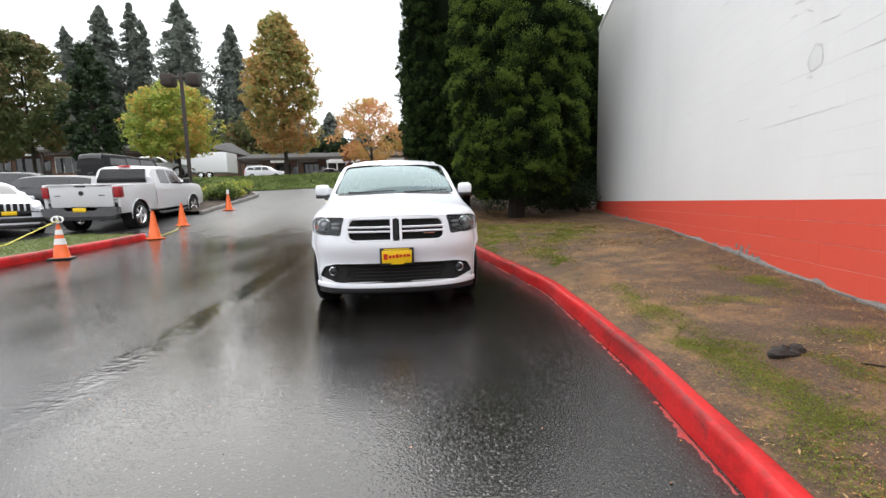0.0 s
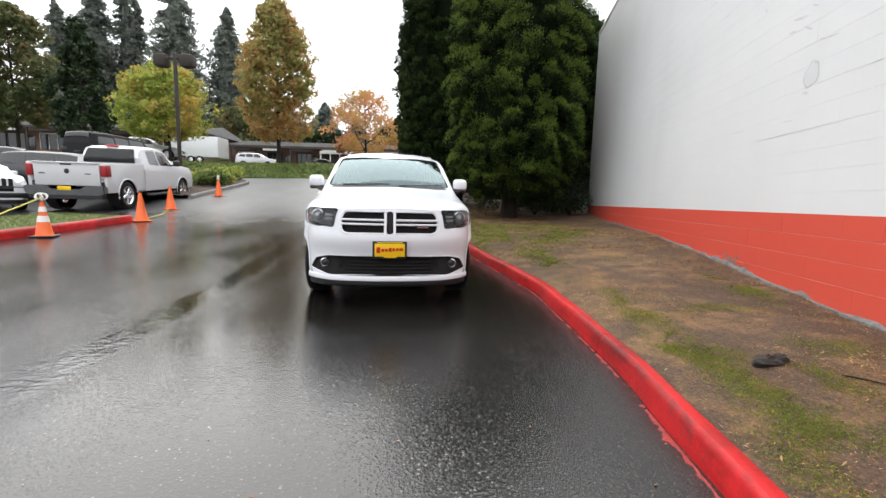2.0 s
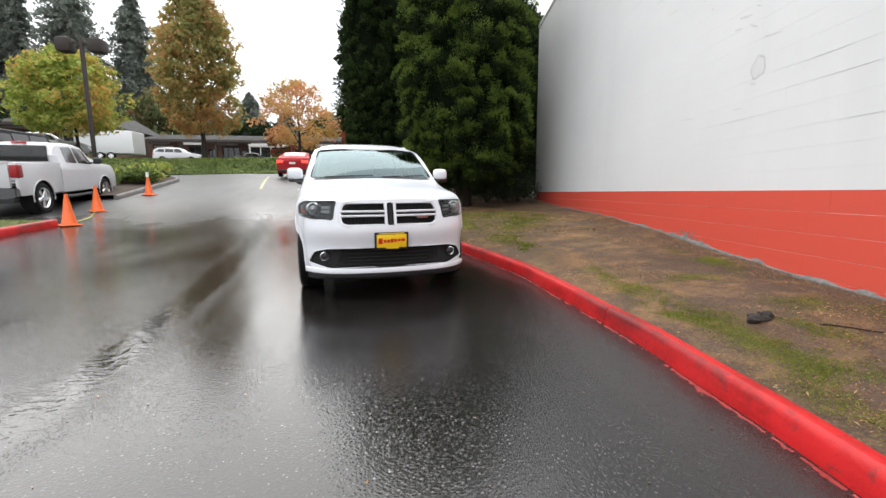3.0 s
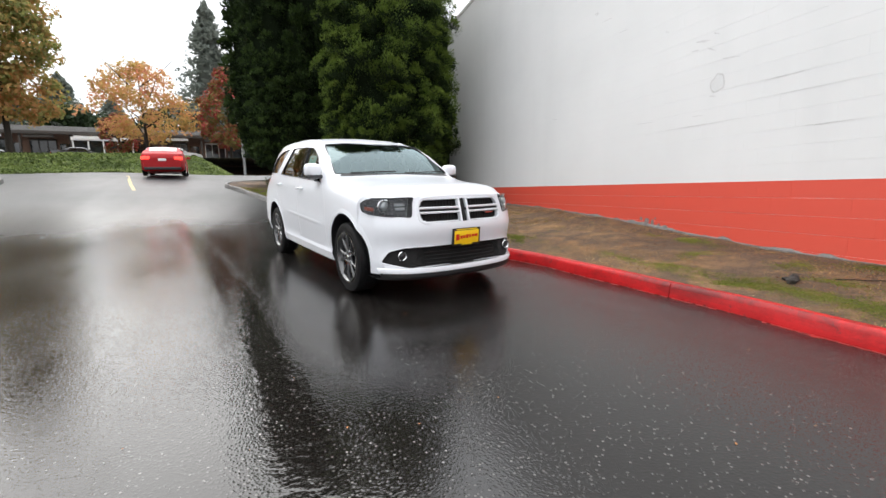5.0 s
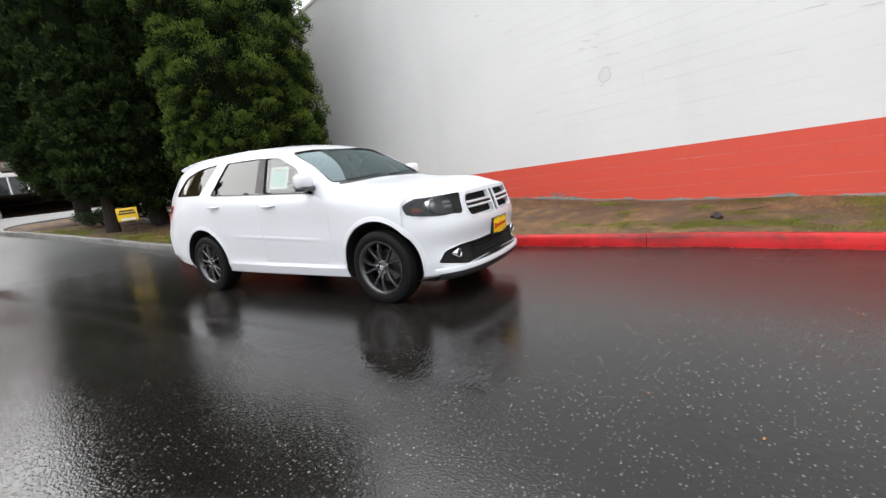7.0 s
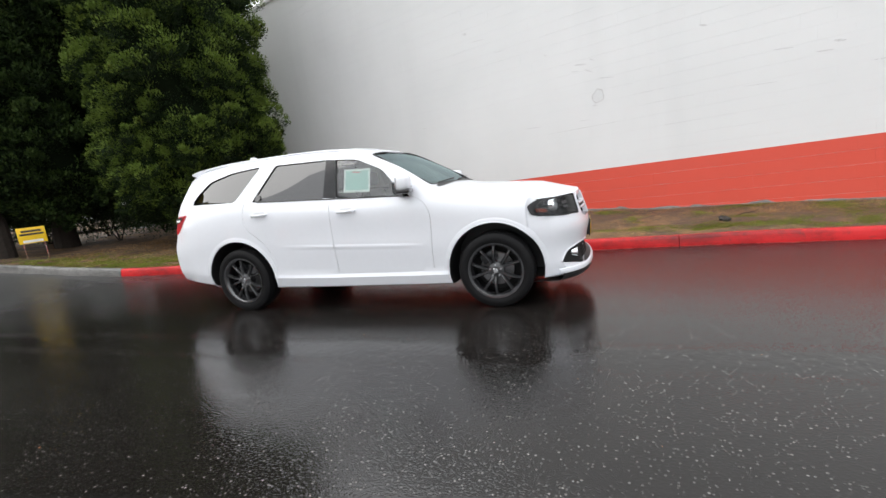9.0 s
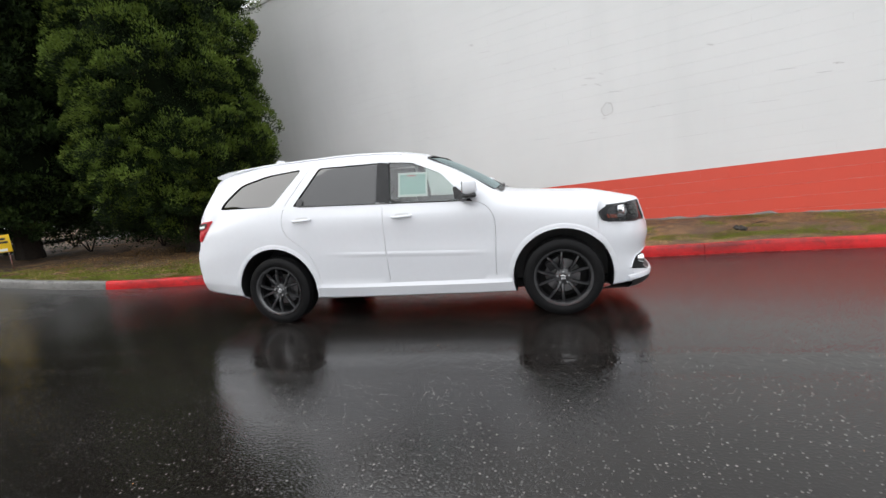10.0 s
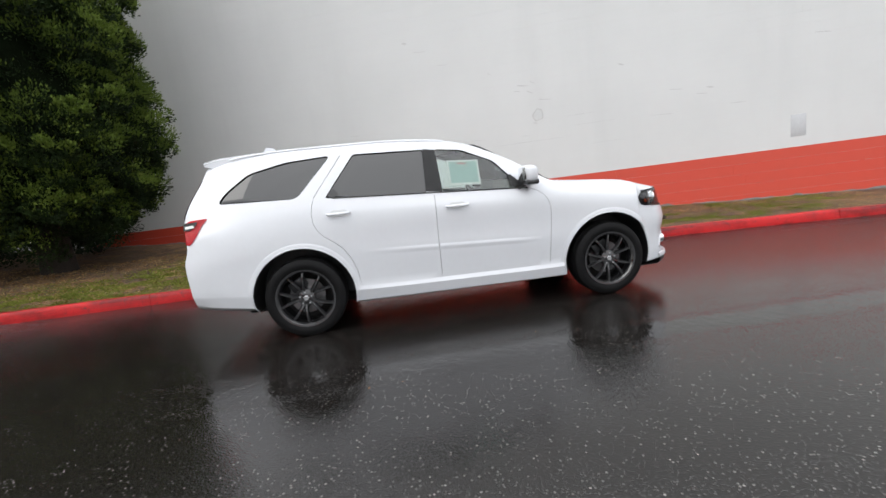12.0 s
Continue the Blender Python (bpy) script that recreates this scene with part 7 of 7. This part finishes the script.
    part("windscreen", pane([(-g * 1.05, 0.06), (g * 1.05, 0.06), (g * 0.98, 0.95), (-g * 0.98, 0.95)], on_top(0.28, 0.42), 8, 10), GLOSS_BLACK, v)
    ra, rb = (0.915, 0.985) if style == "suv" else (0.982, 0.996) if style == "boxy" else (0.68, 0.80)
    part("rear_window", pane([(-g * 0.98, 0.06), (g * 0.98, 0.06), (g * 0.95, 0.92), (-g * 0.95, 0.92)], on_top(ra, rb), 8, 10), GLOSS_BLACK, v)
    bm = bmesh.new()
    box(bm, (-W * 0.82, length / 2 - 0.12, 0.26), (W * 0.82, length / 2 + 0.012, 0.40), 0.04)
    part("rear_valance", bm, BLACK_PLASTIC, v)
    bm = bmesh.new()
    box(bm, (-0.16, length / 2 - 0.01, height * 0.46), (0.16, length / 2 + 0.014, height * 0.46 + 0.11), 0.004)
    part("rear_plate", bm, BLACK_PLASTIC if style == "boxy" else PLATE_YELLOW if not glow else WHITE_TRIM, v)
    bm = bmesh.new()
    box(bm, (-W * 0.5, -length / 2 - 0.02, height * 0.34), (W * 0.5, -length / 2 + 0.1, height * 0.45), 0.02)
    part("grille", bm, GLOSS_BLACK, v)
    bm = bmesh.new()
    box(bm, (-W * 0.8, -length / 2 - 0.012, 0.24), (W * 0.8, -length / 2 + 0.12, 0.36), 0.03)
    part("front_valance", bm, BLACK_PLASTIC, v)
    return v


def stand(x, y, deg, dz=0.0):
    return Matrix.Translation((x, y, land(x, y) + dz)) @ Matrix.Rotation(radians(deg), 4, "Z")


def pickup(m, label):
    """A crew-cab pickup; local origin on the ground under the rear axle, front towards +y."""
    p = empty("pickup_truck", m, label, "pickup truck")
    W = 1.01
    ST2 = [1.02, 1.25, 1.5, 2.0, 2.6, 3.0, 3.25, 3.6, 4.2, 4.6, 4.75]
    belt = curve(ST2, [1.30, 1.30, 1.30, 1.28, 1.26, 1.25, 1.24, 1.22, 1.16, 1.08, 0.95])
    top = curve(ST2, [1.55, 1.90, 1.93, 1.94, 1.90, 1.62, 1.38, 1.33, 1.27, 1.18, 1.0])

    def section(y):
        b, h = float(belt(y)), float(top(y))
        w = W * (1.0 if y < 4.2 else 1.0 - 0.12 * ((y - 4.2) / 0.55) ** 2)
        roof = w * (0.78 if h - b > 0.3 else 0.92)
        k = [(w * 0.86, 0.46), (w * 0.97, 0.50), (w, 0.75), (w, b * 0.86), (w * 0.965, b), (w * 0.965 + (roof - w * 0.965) * 0.9, b + (h - b) * 0.87), (roof * 0.86, b + (h - b) * 0.97), (roof * 0.4, h), (0, h + 0.01)]
        out = []
        for a, c in zip(k, k[1:]):
            out += [(a[0] + (c[0] - a[0]) * s, a[1] + (c[1] - a[1]) * s) for s in (0, 0.5)]
        return out + [k[-1]]

    bm = loft_body([1.03] + list(np.linspace(1.06, 4.75, 40)), section, False, 10)
    me = bpy.data.meshes.new("cab")
    bm.to_mesh(me)
    bm.free()
    me.materials.append(PICKUP_PAINT)
    R = 0.47
    arcs = lambda yc: [(yc + R * math.cos(a), 0.42 + R * math.sin(a)) for a in np.linspace(0, 2 * math.pi, 33)[:-1]]
    me = carve(me, [solid([(arcs(3.57), -1.5, -0.6), (arcs(3.57), 0.6, 1.5)], DARK_VOID, "x")])
    me.shade_smooth()
    me.set_sharp_from_angle(angle=radians(40))
    part("cab", me, None, p)
    # cargo bed: two arched sides, floor and front wall
    for s in (-1, 1):
        bm = bmesh.new()
        box(bm, (s * W - (0.09 if s > 0 else 0.0), -0.92, 0.52), (s * W + (0.0 if s > 0 else 0.09), 1.0, 1.36), 0.02)
        me = bpy.data.meshes.new("bed_side")
        bm.to_mesh(me)
        bm.free()
        me.materials.append(PICKUP_PAINT)
        me = carve(me, [solid([(arcs(0.0), -1.5, 1.5)], DARK_VOID, "x")])
        me.shade_smooth()
        me.set_sharp_from_angle(angle=radians(40))
        part("bed_side", me, None, p)
        bm = bmesh.new()
        lathe(bm, [(0.455, -0.14), (0.47, -0.14), (0.47, 0.14), (0.455, 0.14)], Matrix.Translation((s * 0.84, 0, 0.42)) @ Matrix.Rotation(radians(90), 4, "Y"), 32, True)
        part("wheel_liner", bm, DARK_VOID, p)
    bm = bmesh.new()
    box(bm, (-W + 0.09, -0.9, 0.78), (W - 0.09, 1.0, 0.84))
    part("bed_floor", bm, BLACK_PLASTIC, p)
    bm = bmesh.new()
    box(bm, (-W + 0.09, 0.93, 0.84), (W - 0.09, 1.0, 1.36), 0.01)
    part("bed_front", bm, PICKUP_PAINT, p)
    for s in (-1, 1):
        for yc in (0.0, 3.57):
            bm = bmesh.new()
            tube(bm, [(s * (W + 0.012), yc + 0.48 * math.cos(a), 0.42 + 0.48 * math.sin(a)) for a in np.linspace(radians(-10), radians(190), 26)], 0.018, 8)
            part("fender_flare", bm, PICKUP_PAINT, p)
            wheel(p, Matrix.Translation((s * 0.88, yc, 0.41)), s, 0.41, 0.27, 0.265, 5, CHROME, True)
        bm = bmesh.new()
        box(bm, (s * (W - 0.075) - 0.085, -0.955, 0.98), (s * (W - 0.075) + 0.085, -0.72, 1.30), 0.025)
        part("tail_lamp", bm, DARK_LENS, p, "tall red tail lamp")
        for o in ([(1.42, 1.34), (2.02, 1.32), (2.02, 1.80), (1.48, 1.80)], [(2.09, 1.32), (2.98, 1.29), (2.62, 1.76), (2.09, 1.80)]):
            def sx(y, z):
                half = section(y)
                for (x0, z0), (x1, z1) in zip(half, half[1:]):
                    if z0 <= z <= z1:
                        return x0 + (x1 - x0) * (z - z0) / max(1e-6, z1 - z0)
                return 0.7
            part("side_window", pane(rounded(o, 0.04), lambda y, z: (s * (sx(y, z) + 0.006), y, z), 6, 8), GLOSS_BLACK, p)
        mir = new("door_mirror")
        mir.parent = p
        bm = bmesh.new()
        box(bm, (s * 1.14 - 0.11, 2.86, 1.30), (s * 1.14 + 0.11, 2.98, 1.50), 0.04)
        part("mirror_shell", bm, BLACK_PLASTIC, mir)
        bm = bmesh.new()
        box(bm, (s * 0.98 - 0.06, 2.9, 1.31), (s * 0.98 + 0.06, 2.95, 1.36), 0.015)
        part("mirror_arm", bm, BLACK_PLASTIC, mir)
        for y in (1.55, 2.2):
            bm = bmesh.new()
            tube(bm, [(s * (W + 0.0), y - 0.1, 1.13), (s * (W + 0.035), y, 1.13), (s * (W + 0.0), y + 0.1, 1.13)], 0.016, 6)
            part("door_handle", bm, PICKUP_PAINT, p)
        bm = bmesh.new()
        tube(bm, [(s * 0.95, 1.1, 0.40), (s * 0.98, 1.3, 0.36), (s * 0.98, 2.9, 0.36), (s * 0.95, 3.05, 0.40)], 0.05, 8)
        part("side_step", bm, BLACK_PLASTIC, p)
    gate = new("tailgate")
    gate.parent = p
    bm = bmesh.new()
    box(bm, (-0.83, -0.945, 0.72), (0.83, -0.88, 1.37), 0.02)
    part("gate_panel", bm, PICKUP_PAINT, gate)
    bm = bmesh.new()
    box(bm, (-0.83, -0.985, 1.335), (0.83, -0.87, 1.375), 0.015)
    part("gate_lip", bm, PICKUP_PAINT, gate)
    bm = bmesh.new()
    box(bm, (-0.14, -0.962, 1.29), (0.14, -0.94, 1.335), 0.008)
    part("gate_handle", bm, BLACK_PLASTIC, gate)
    bm = bmesh.new()
    cone(bm, 0.075, 0.06, 0.02, Matrix.Translation((0, -0.955, 1.12)) @ Matrix.Rotation(radians(90), 4, "X"), 6)
    part("gate_badge", bm, BLACK_PLASTIC, gate)
    for x0, x1 in ((-0.70, -0.55), (0.45, 0.62)):
        bm = bmesh.new()
        box(bm, (x0, -0.951, 1.04), (x1, -0.944, 1.065))
        part("badge_bar", bm, BLACK_PLASTIC, gate)
    bumper = new("rear_bumper")
    bumper.parent = p
    bm = bmesh.new()
    prism(bm, [(-1.0, 0.72), (-0.5, 0.72), (-0.38, 0.63), (0.38, 0.63), (0.5, 0.72), (1.0, 0.72), (1.0, 0.52), (0.86, 0.46), (-0.86, 0.46), (-1.0, 0.52)], -1.10, -0.93, "y")
    bmesh.ops.bevel(bm, geom=bm.edges[:], offset=0.02, segments=2, affect="EDGES")
    # chrome coloured dark to stand in for reflected dark ground
    part("bumper_bar", bm, plain("darkened_chrome", (0.16, 0.16, 0.165), 0.12, 1.0, vary=0.2), bumper)
    bm = bmesh.new()
    box(bm, (-0.17, -1.115, 0.60), (0.17, -1.098, 0.71), 0.004)
    part("dealer_plate", bm, PLATE_YELLOW, bumper)
    bm = bmesh.new()
    prism(bm, [(-0.96, 0.47), (0.96, 0.47), (0.88, 0.36), (-0.88, 0.36)], -1.07, -0.9, "y")
    part("bumper_valance", bm, BLACK_PLASTIC, bumper)
    bm = bmesh.new()
    tube(bm, [(0.35, -0.9, 0.36), (0.35, -0.3, 0.36)], 0.045, 10)
    part("exhaust_pipe", bm, BRAKE, p)

    def on_back(x, z):
        y = 1.03
        while y < 1.4 and float(top(y)) < z + 0.035:
            y += 0.004
        return (x, y - 0.05, z)
    part("rear_window", thick(pane(rounded([(-0.76, 1.385), (0.76, 1.385), (0.68, 1.83), (-0.68, 1.83)], 0.04), on_back, 16, 10), 0.012), GLOSS_BLACK, p)
    bm = bmesh.new()
    box(bm, (-0.18, 1.18, 1.90), (0.18, 1.26, 1.94), 0.01)
    part("brake_lamp", bm, RED_LENS, p)
    bm = bmesh.new()
    box(bm, (-0.6, -0.8, 0.4), (0.6, 4.3, 0.62), 0.03)
    part("chassis", bm, DARK_VOID, p)
    return p


pickup(Matrix.Translation((-10.43, 13.19, land(-10.43, 13.19) + 0.03)) @ Matrix.Rotation(radians(6.5), 4, "Z") @ Matrix.Rotation(radians(3.3), 4, "X"), "white crew-cab pickup with chrome bumper and wheels")
vehicle("red_sedan", stand(-4.9, 27.2, 181), 4.7, 1.82, 1.46, "sedan", RED_PAINT, "red saloon waiting at the exit, brake lamps lit", None, True)
vehicle("grey_suv", stand(-13.4, 16.4, 98), 4.75, 1.9, 1.62, "suv", GREY_PAINT, "dark grey sport utility parked beside the pickup", BLACK_PLASTIC, False, 0.37)
vehicle("white_suv", stand(-14.35, 13.1, 62), 4.8, 1.94, 1.70, "suv", WHITE_PAINT, "white sport utility with slotted grille facing out", None, False, 0.38)
vehicle("black_suv", stand(-16.4, 22.6, 174, 0.45), 4.5, 1.88, 1.9, "boxy", BLACK_PAINT, "boxy black sport utility with dark windows", None, False, 0.39)
vehicle("silver_sedan", stand(-20.5, 31.0, 110, 3.2 - land(-20.5, 31.0)), 4.6, 1.8, 1.45, "sedan", SILVER_PAINT, "silver saloon in the upper parking row")
vehicle("white_wagon", stand(-21.5, 52.5, 92, 3.95 - land(-21.5, 52.5)), 4.7, 1.85, 1.7, "suv", WHITE_PAINT, "white estate car parked before the shops")
vehicle("silver_sedan", stand(-6.0, 54.0, 90, 3.95 - land(-6, 54)), 4.6, 1.8, 1.45, "sedan", SILVER_PAINT, "silver saloon parked beyond the bank")
vehicle("dark_sedan", stand(-14.2, 55.5, 90, 3.95 - land(-14, 55)), 4.6, 1.8, 1.45, "sedan", GREY_PAINT, "dark saloon parked by the shop fronts")
vehicle("dark_suv", stand(-22.7, 24.0, 100, 0.05), 4.7, 1.9, 1.6, "suv", GREY_PAINT, "dark sport utility in the rear parking row")
vehicle("silver_sedan", stand(-21.5, 17.5, 186, 0.5), 4.7, 1.85, 1.6, "suv", SILVER_PAINT, "silver sport utility at the end of the row")
slotted = [o for o in bpy.data.objects if o.name.startswith("white_suv")][0]
bm = bmesh.new()
box(bm, (-0.52, -2.425, 0.74), (0.52, -2.2, 0.95), 0.02)
part("grille_opening", bm, DARK_VOID, slotted)
bm = bmesh.new()
box(bm, (-0.80, -2.42, 0.40), (0.80, -2.2, 0.55), 0.03)
part("lower_grille", bm, BLACK_PLASTIC, slotted)
for i in range(8):
    bm = bmesh.new()
    box(bm, (-0.49 + i * 0.14 - 0.022, -2.44, 0.74), (-0.49 + i * 0.14 + 0.022, -2.35, 0.95), 0.008)
    part("grille_bar", bm, WHITE_PAINT, slotted)
bm = bmesh.new()
box(bm, (-0.16, -2.45, 0.62), (0.16, -2.40, 0.73), 0.004)
part("front_plate", bm, PLATE_YELLOW, slotted)
# parked beyond the wall's far corner
vehicle("white_suv", stand(9.0, 24.8, 90, 0.2), 4.7, 1.9, 1.7, "suv", WHITE_PAINT, "white sport utility beyond the wall's end")

# ---- wall blocks of the red band, one by one ----
bv, bf = block_mesh(BLOCK_L, BLOCK_H)
block_me = pydata("block", bv, bf, False)
block_me.materials.append(RED_WALL)
for r in range(6):
    s = -5.0 + (0.2 if r % 2 else 0.0)
    while s < WALL_S1 - 0.15:
        b = new("block", block_me)
        b.parent = wall_east
        b.location = (s + BLOCK_L / 2, rng.normal(0, 0.0006), BAND + BLOCK_H * (r - 5.5))
        s += BLOCK_L
verts, faces = [], []
for r in range(-2, 6):
    s = (-5.0 if r >= 0 else WALL_S1 - 0.3) + (0.2 if r % 2 else 0.0)
    while s > WALL_S0 + 0.2:
        k = len(verts)
        verts += [(s - BLOCK_L / 2 + x, y, BAND + BLOCK_H * (r - 5.5) + z) for x, y, z in bv]
        faces += [tuple(i + k for i in f) for f in bf]
        s -= BLOCK_L
rest = part("red_courses", pydata("red_courses", verts, faces, False), RED_WALL, wall_east, "red painted block courses", 0)
rest["kind"] = "stuff"


# ---- lawn litter and grass ----
LITTER = leaf_material("fallen_leaf_litter", [(0.1, (0.05, 0.03, 0.018)), (0.35, (0.2, 0.09, 0.035)), (0.65, (0.44, 0.19, 0.065)), (0.92, (0.54, 0.32, 0.14))], 0.8, 0.05)
BLADES = leaf_material("patchy_grass_blades", [(0.1, (0.1, 0.12, 0.02)), (0.5, (0.18, 0.215, 0.035)), (0.9, (0.29, 0.31, 0.07))], 0.75, 0.4)
PATCHES = ((1.95, 4.2, 0.10, 0.4), (1.85, 3.5, 0.12, 0.4), (1.76, 3.0, 0.10, 0.3), (1.97, 2.85, 0.15, 0.25), (1.92, 2.3, 0.2, 0.3), (1.78, 1.8, 0.2, 0.3), (1.66, 1.35, 0.2, 0.35), (2.3, 2.35, 0.15, 0.2), (2.8, 2.85, 0.22, 0.13), (2.62, 3.85, 0.25, 0.13), (3.3, 4.4, 0.12, 0.45), (3.15, 2.2, 0.15, 0.3), (1.45, 9.6, 0.35, 0.7), (1.7, 7.4, 0.22, 0.45), (1.75, 6.2, 0.12, 0.4), (1.0, 10.6, 0.4, 1.0), (0.2, 11.8, 0.3, 0.8), (0.1, 13.0, 0.4, 0.9), (2.3, 8.6, 0.35, 0.5), (2.4, 11.0, 0.7, 0.6), (3.0, 9.6, 0.4, 0.5), (2.9, 1.1, 0.5, 0.25), (2.2, 0.6, 0.35, 0.35), (1.65, 0.4, 0.25, 0.4), (2.6, -0.4, 0.5, 0.5), (-0.2, 14.6, 0.5, 0.8), (0.7, 12.4, 0.5, 0.6), (1.3, 11.6, 0.5, 0.5), (-0.6, 15.6, 0.3, 0.6), (-1.3, 18.5, 0.4, 1.0), (0.28, 12.0, 0.16, 1.0), (0.62, 10.6, 0.16, 0.8), (-0.2, 13.6, 0.16, 0.8), (0.95, 8.8, 0.15, 0.7))


cs = []
for i in range(60000):
    y = rng.uniform(-1.5, 14) if i % 3 else rng.uniform(0.5, 6)
    k, w = float(kerb_x(y)) + 0.12, wall_x(y) - 0.02
    x = rng.uniform(k, w)
    bare = max(0.0, 1 - (x - k) / 0.45)
    if noise.noise((x * 1.3, y * 1.1, 4.0)) + rng.normal(0, 0.25) - 0.5 * bare < -0.1:
        continue
    cs.append((x, y, lawn_height(x, y) + 0.007))
cs = np.array(cs)
tagged(part("leaf_litter", leaf_mesh("leaf_litter", cs, rng.normal(scale=0.25, size=cs.shape) + np.array([0, 0, 1.0]), rng.choice([0.007, 0.011, 0.018], len(cs), p=[0.5, 0.38, 0.12]), 0.42), LITTER), "fallen brown leaves and bark crumbs on the soil", "leaf litter", kind="stuff")
STRAW = leaf_material("dry_straw_and_needles", [(0.1, (0.2, 0.11, 0.05)), (0.5, (0.44, 0.27, 0.12)), (0.9, (0.6, 0.46, 0.26))], 0.8, 0.2)
cs = []
for i in range(40000):
    y = rng.uniform(-1.5, 16.0)
    k, w = float(kerb_x(y)) + 0.14, wall_x(y) - 0.05
    x = rng.uniform(k, min(w, k + 3.4))
    dry = 0.28 if y > 9.5 else 0.1 if y > 6.5 else 0.4 * (x - k) / (w - k) - 0.36
    if noise.noise((x * 0.9, y * 0.8, 8.0)) + 0.35 * noise.noise((x * 4.0, y * 4.0, 2.0)) + rng.normal(0, 0.2) + dry > 0.05:
        cs.append((x, y, lawn_height(x, y) + 0.009))
cs = np.array(cs)
tagged(part("straw", leaf_mesh("straw", cs, rng.normal(scale=0.3, size=cs.shape) + np.array([0, 0, 1.0]), rng.choice([0.012, 0.02, 0.03], len(cs)) * np.where(cs[:, 1] > 7, 1.7, 1.0), 0.26), STRAW), "dry straw and needles under the evergreens", "straw", kind="stuff")
cs, moss = [], []
for px, py, rx, ry in PATCHES:
    for i in range(int(115000 * rx * ry) + 1000 if py < 6 else int(24000 * rx * ry) + 1200):
        x, y = px + rx * rng.normal(0, 0.75), py + ry * rng.normal(0, 0.75)
        if not float(kerb_x(y)) + 0.14 < x < wall_x(y) - 0.03:
            continue
        thick_here = 0.42 + 0.9 * noise.noise((x * 3.1, y * 3.1, 1.0)) + 0.4 * noise.noise((x * 11, y * 11, 3.0))
        if rng.uniform(0, 1) < thick_here:
            (cs if i % 5 < 3 else moss).append((x, y, lawn_height(x, y) + (0.008 if i % 5 < 3 else 0.005)))
for i in range(3500):
    y = rng.uniform(-1.5, 14)
    x = rng.uniform(float(kerb_x(y)) + 0.14, wall_x(y) - 0.03)
    if noise.noise((x * 2.0, y * 2.0, 7.0)) > 0.0:
        cs.append((x, y, lawn_height(x, y) + 0.009))
cs, moss = np.array(cs), np.array(moss)
tagged(part("grass", leaf_mesh("grass", cs, rng.normal(size=cs.shape) * np.array([1, 1, 0.6]) + np.array([0, 0, 0.5]), np.where(cs[:, 1] > 6, 0.05, 0.019), 0.13, 0.8), BLADES), "short yellow-green grass in worn patches", "grass", kind="stuff")
tagged(part("moss", leaf_mesh("moss", moss, rng.normal(scale=0.35, size=moss.shape) + np.array([0, 0, 1.0]), np.where(moss[:, 1] > 6, 0.03, 0.012), 0.6), BLADES), "low moss and clover among the grass", "moss", kind="stuff")
bm = bmesh.new()
tube(bm, [(2.42 + 0.3 * t, 2.38 - 0.3 * t + 0.03 * math.sin(t * 6), lawn_height(2.42 + 0.3 * t, 2.38 - 0.3 * t) + 0.012) for t in np.linspace(0, 1, 8)], [0.006, 0.006, 0.006, 0.005, 0.005, 0.005, 0.004, 0.003], 6)
tagged(part("twig", bm, BARK), "thin dark twig lying on the worn grass", "twig")

# crumbs and pale grit lying on the asphalt
PALE_GRIT = plain("pale_stone_grit", (0.22, 0.215, 0.205), 0.6, vary=0.5, scale=60)
for count, label, material, size in ((160, "leaf crumbs on the wet asphalt", LITTER, 0.013), (1900, "pale stone grit in the wet asphalt", PALE_GRIT, 0.0048)):
    cs = []
    for i in range(count):
        y = rng.uniform(-1, 10) if i % 3 else rng.uniform(0.2, 4.5)
        x = rng.uniform(-6.2, float(kerb_x(y)) - 0.03)
        if i % 4 == 1:
            x = float(kerb_x(y)) - abs(rng.normal(0, 0.12)) - 0.02
        cs.append((x, y, land(x, y) + 0.004))
    cs = np.array(cs)
    tagged(part("grit", leaf_mesh("grit", cs, rng.normal(scale=0.2, size=cs.shape) + np.array([0, 0, 1.0]), size * rng.uniform(0.5, 1.4, len(cs)), 0.7), material), label, "grit", kind="stuff")
# red paint spilled along the gutter
SPILL = plain("spilled_red_paint", (0.28, 0.02, 0.018), 0.35, vary=0.5, scale=14, bump=0.5)
def spill_mesh():
    """A ragged thin skin of paint beside the kerb's foot, broken here and there."""
    verts, faces = [], []
    ys = np.arange(-2.0, 9.0, 0.012)
    rows = []
    for y in ys:
        k = float(kerb_x(y)) - 0.036
        w = 0.014 + 0.035 * noise.noise((y * 1.7, 0.0, 0.0)) + 0.03 * noise.noise((y * 9.0, 4.0, 0.0)) + 0.02 * noise.noise((y * 31.0, 8.0, 0.0))
        lift = 0.004 * noise.noise((y * 6.0, 2.0, 0.0))
        if w < 0.008:
            rows.append(None)
            continue
        rows.append(len(verts))
        for f in (0.0, 0.5, 1.0):
            x = k - 0.008 * max(0.0, noise.noise((y * 23.0, 6.0, 0.0))) - f * w
            verts.append((x, y, land(x, y) + (0.0035 if f < 1 else 0.001) + 0.2 * abs(lift) * (f == 0.5)))
    for a, b in zip(rows, rows[1:]):
        if a is not None and b is not None:
            faces += [(a, a + 1, b + 1, b), (a + 1, a + 2, b + 2, b + 1)]
    return pydata("paint_spill", verts, faces)


tagged(part("paint_spill", spill_mesh(), SPILL), "ragged strip of spilled red paint along the gutter", "paint", kind="stuff")
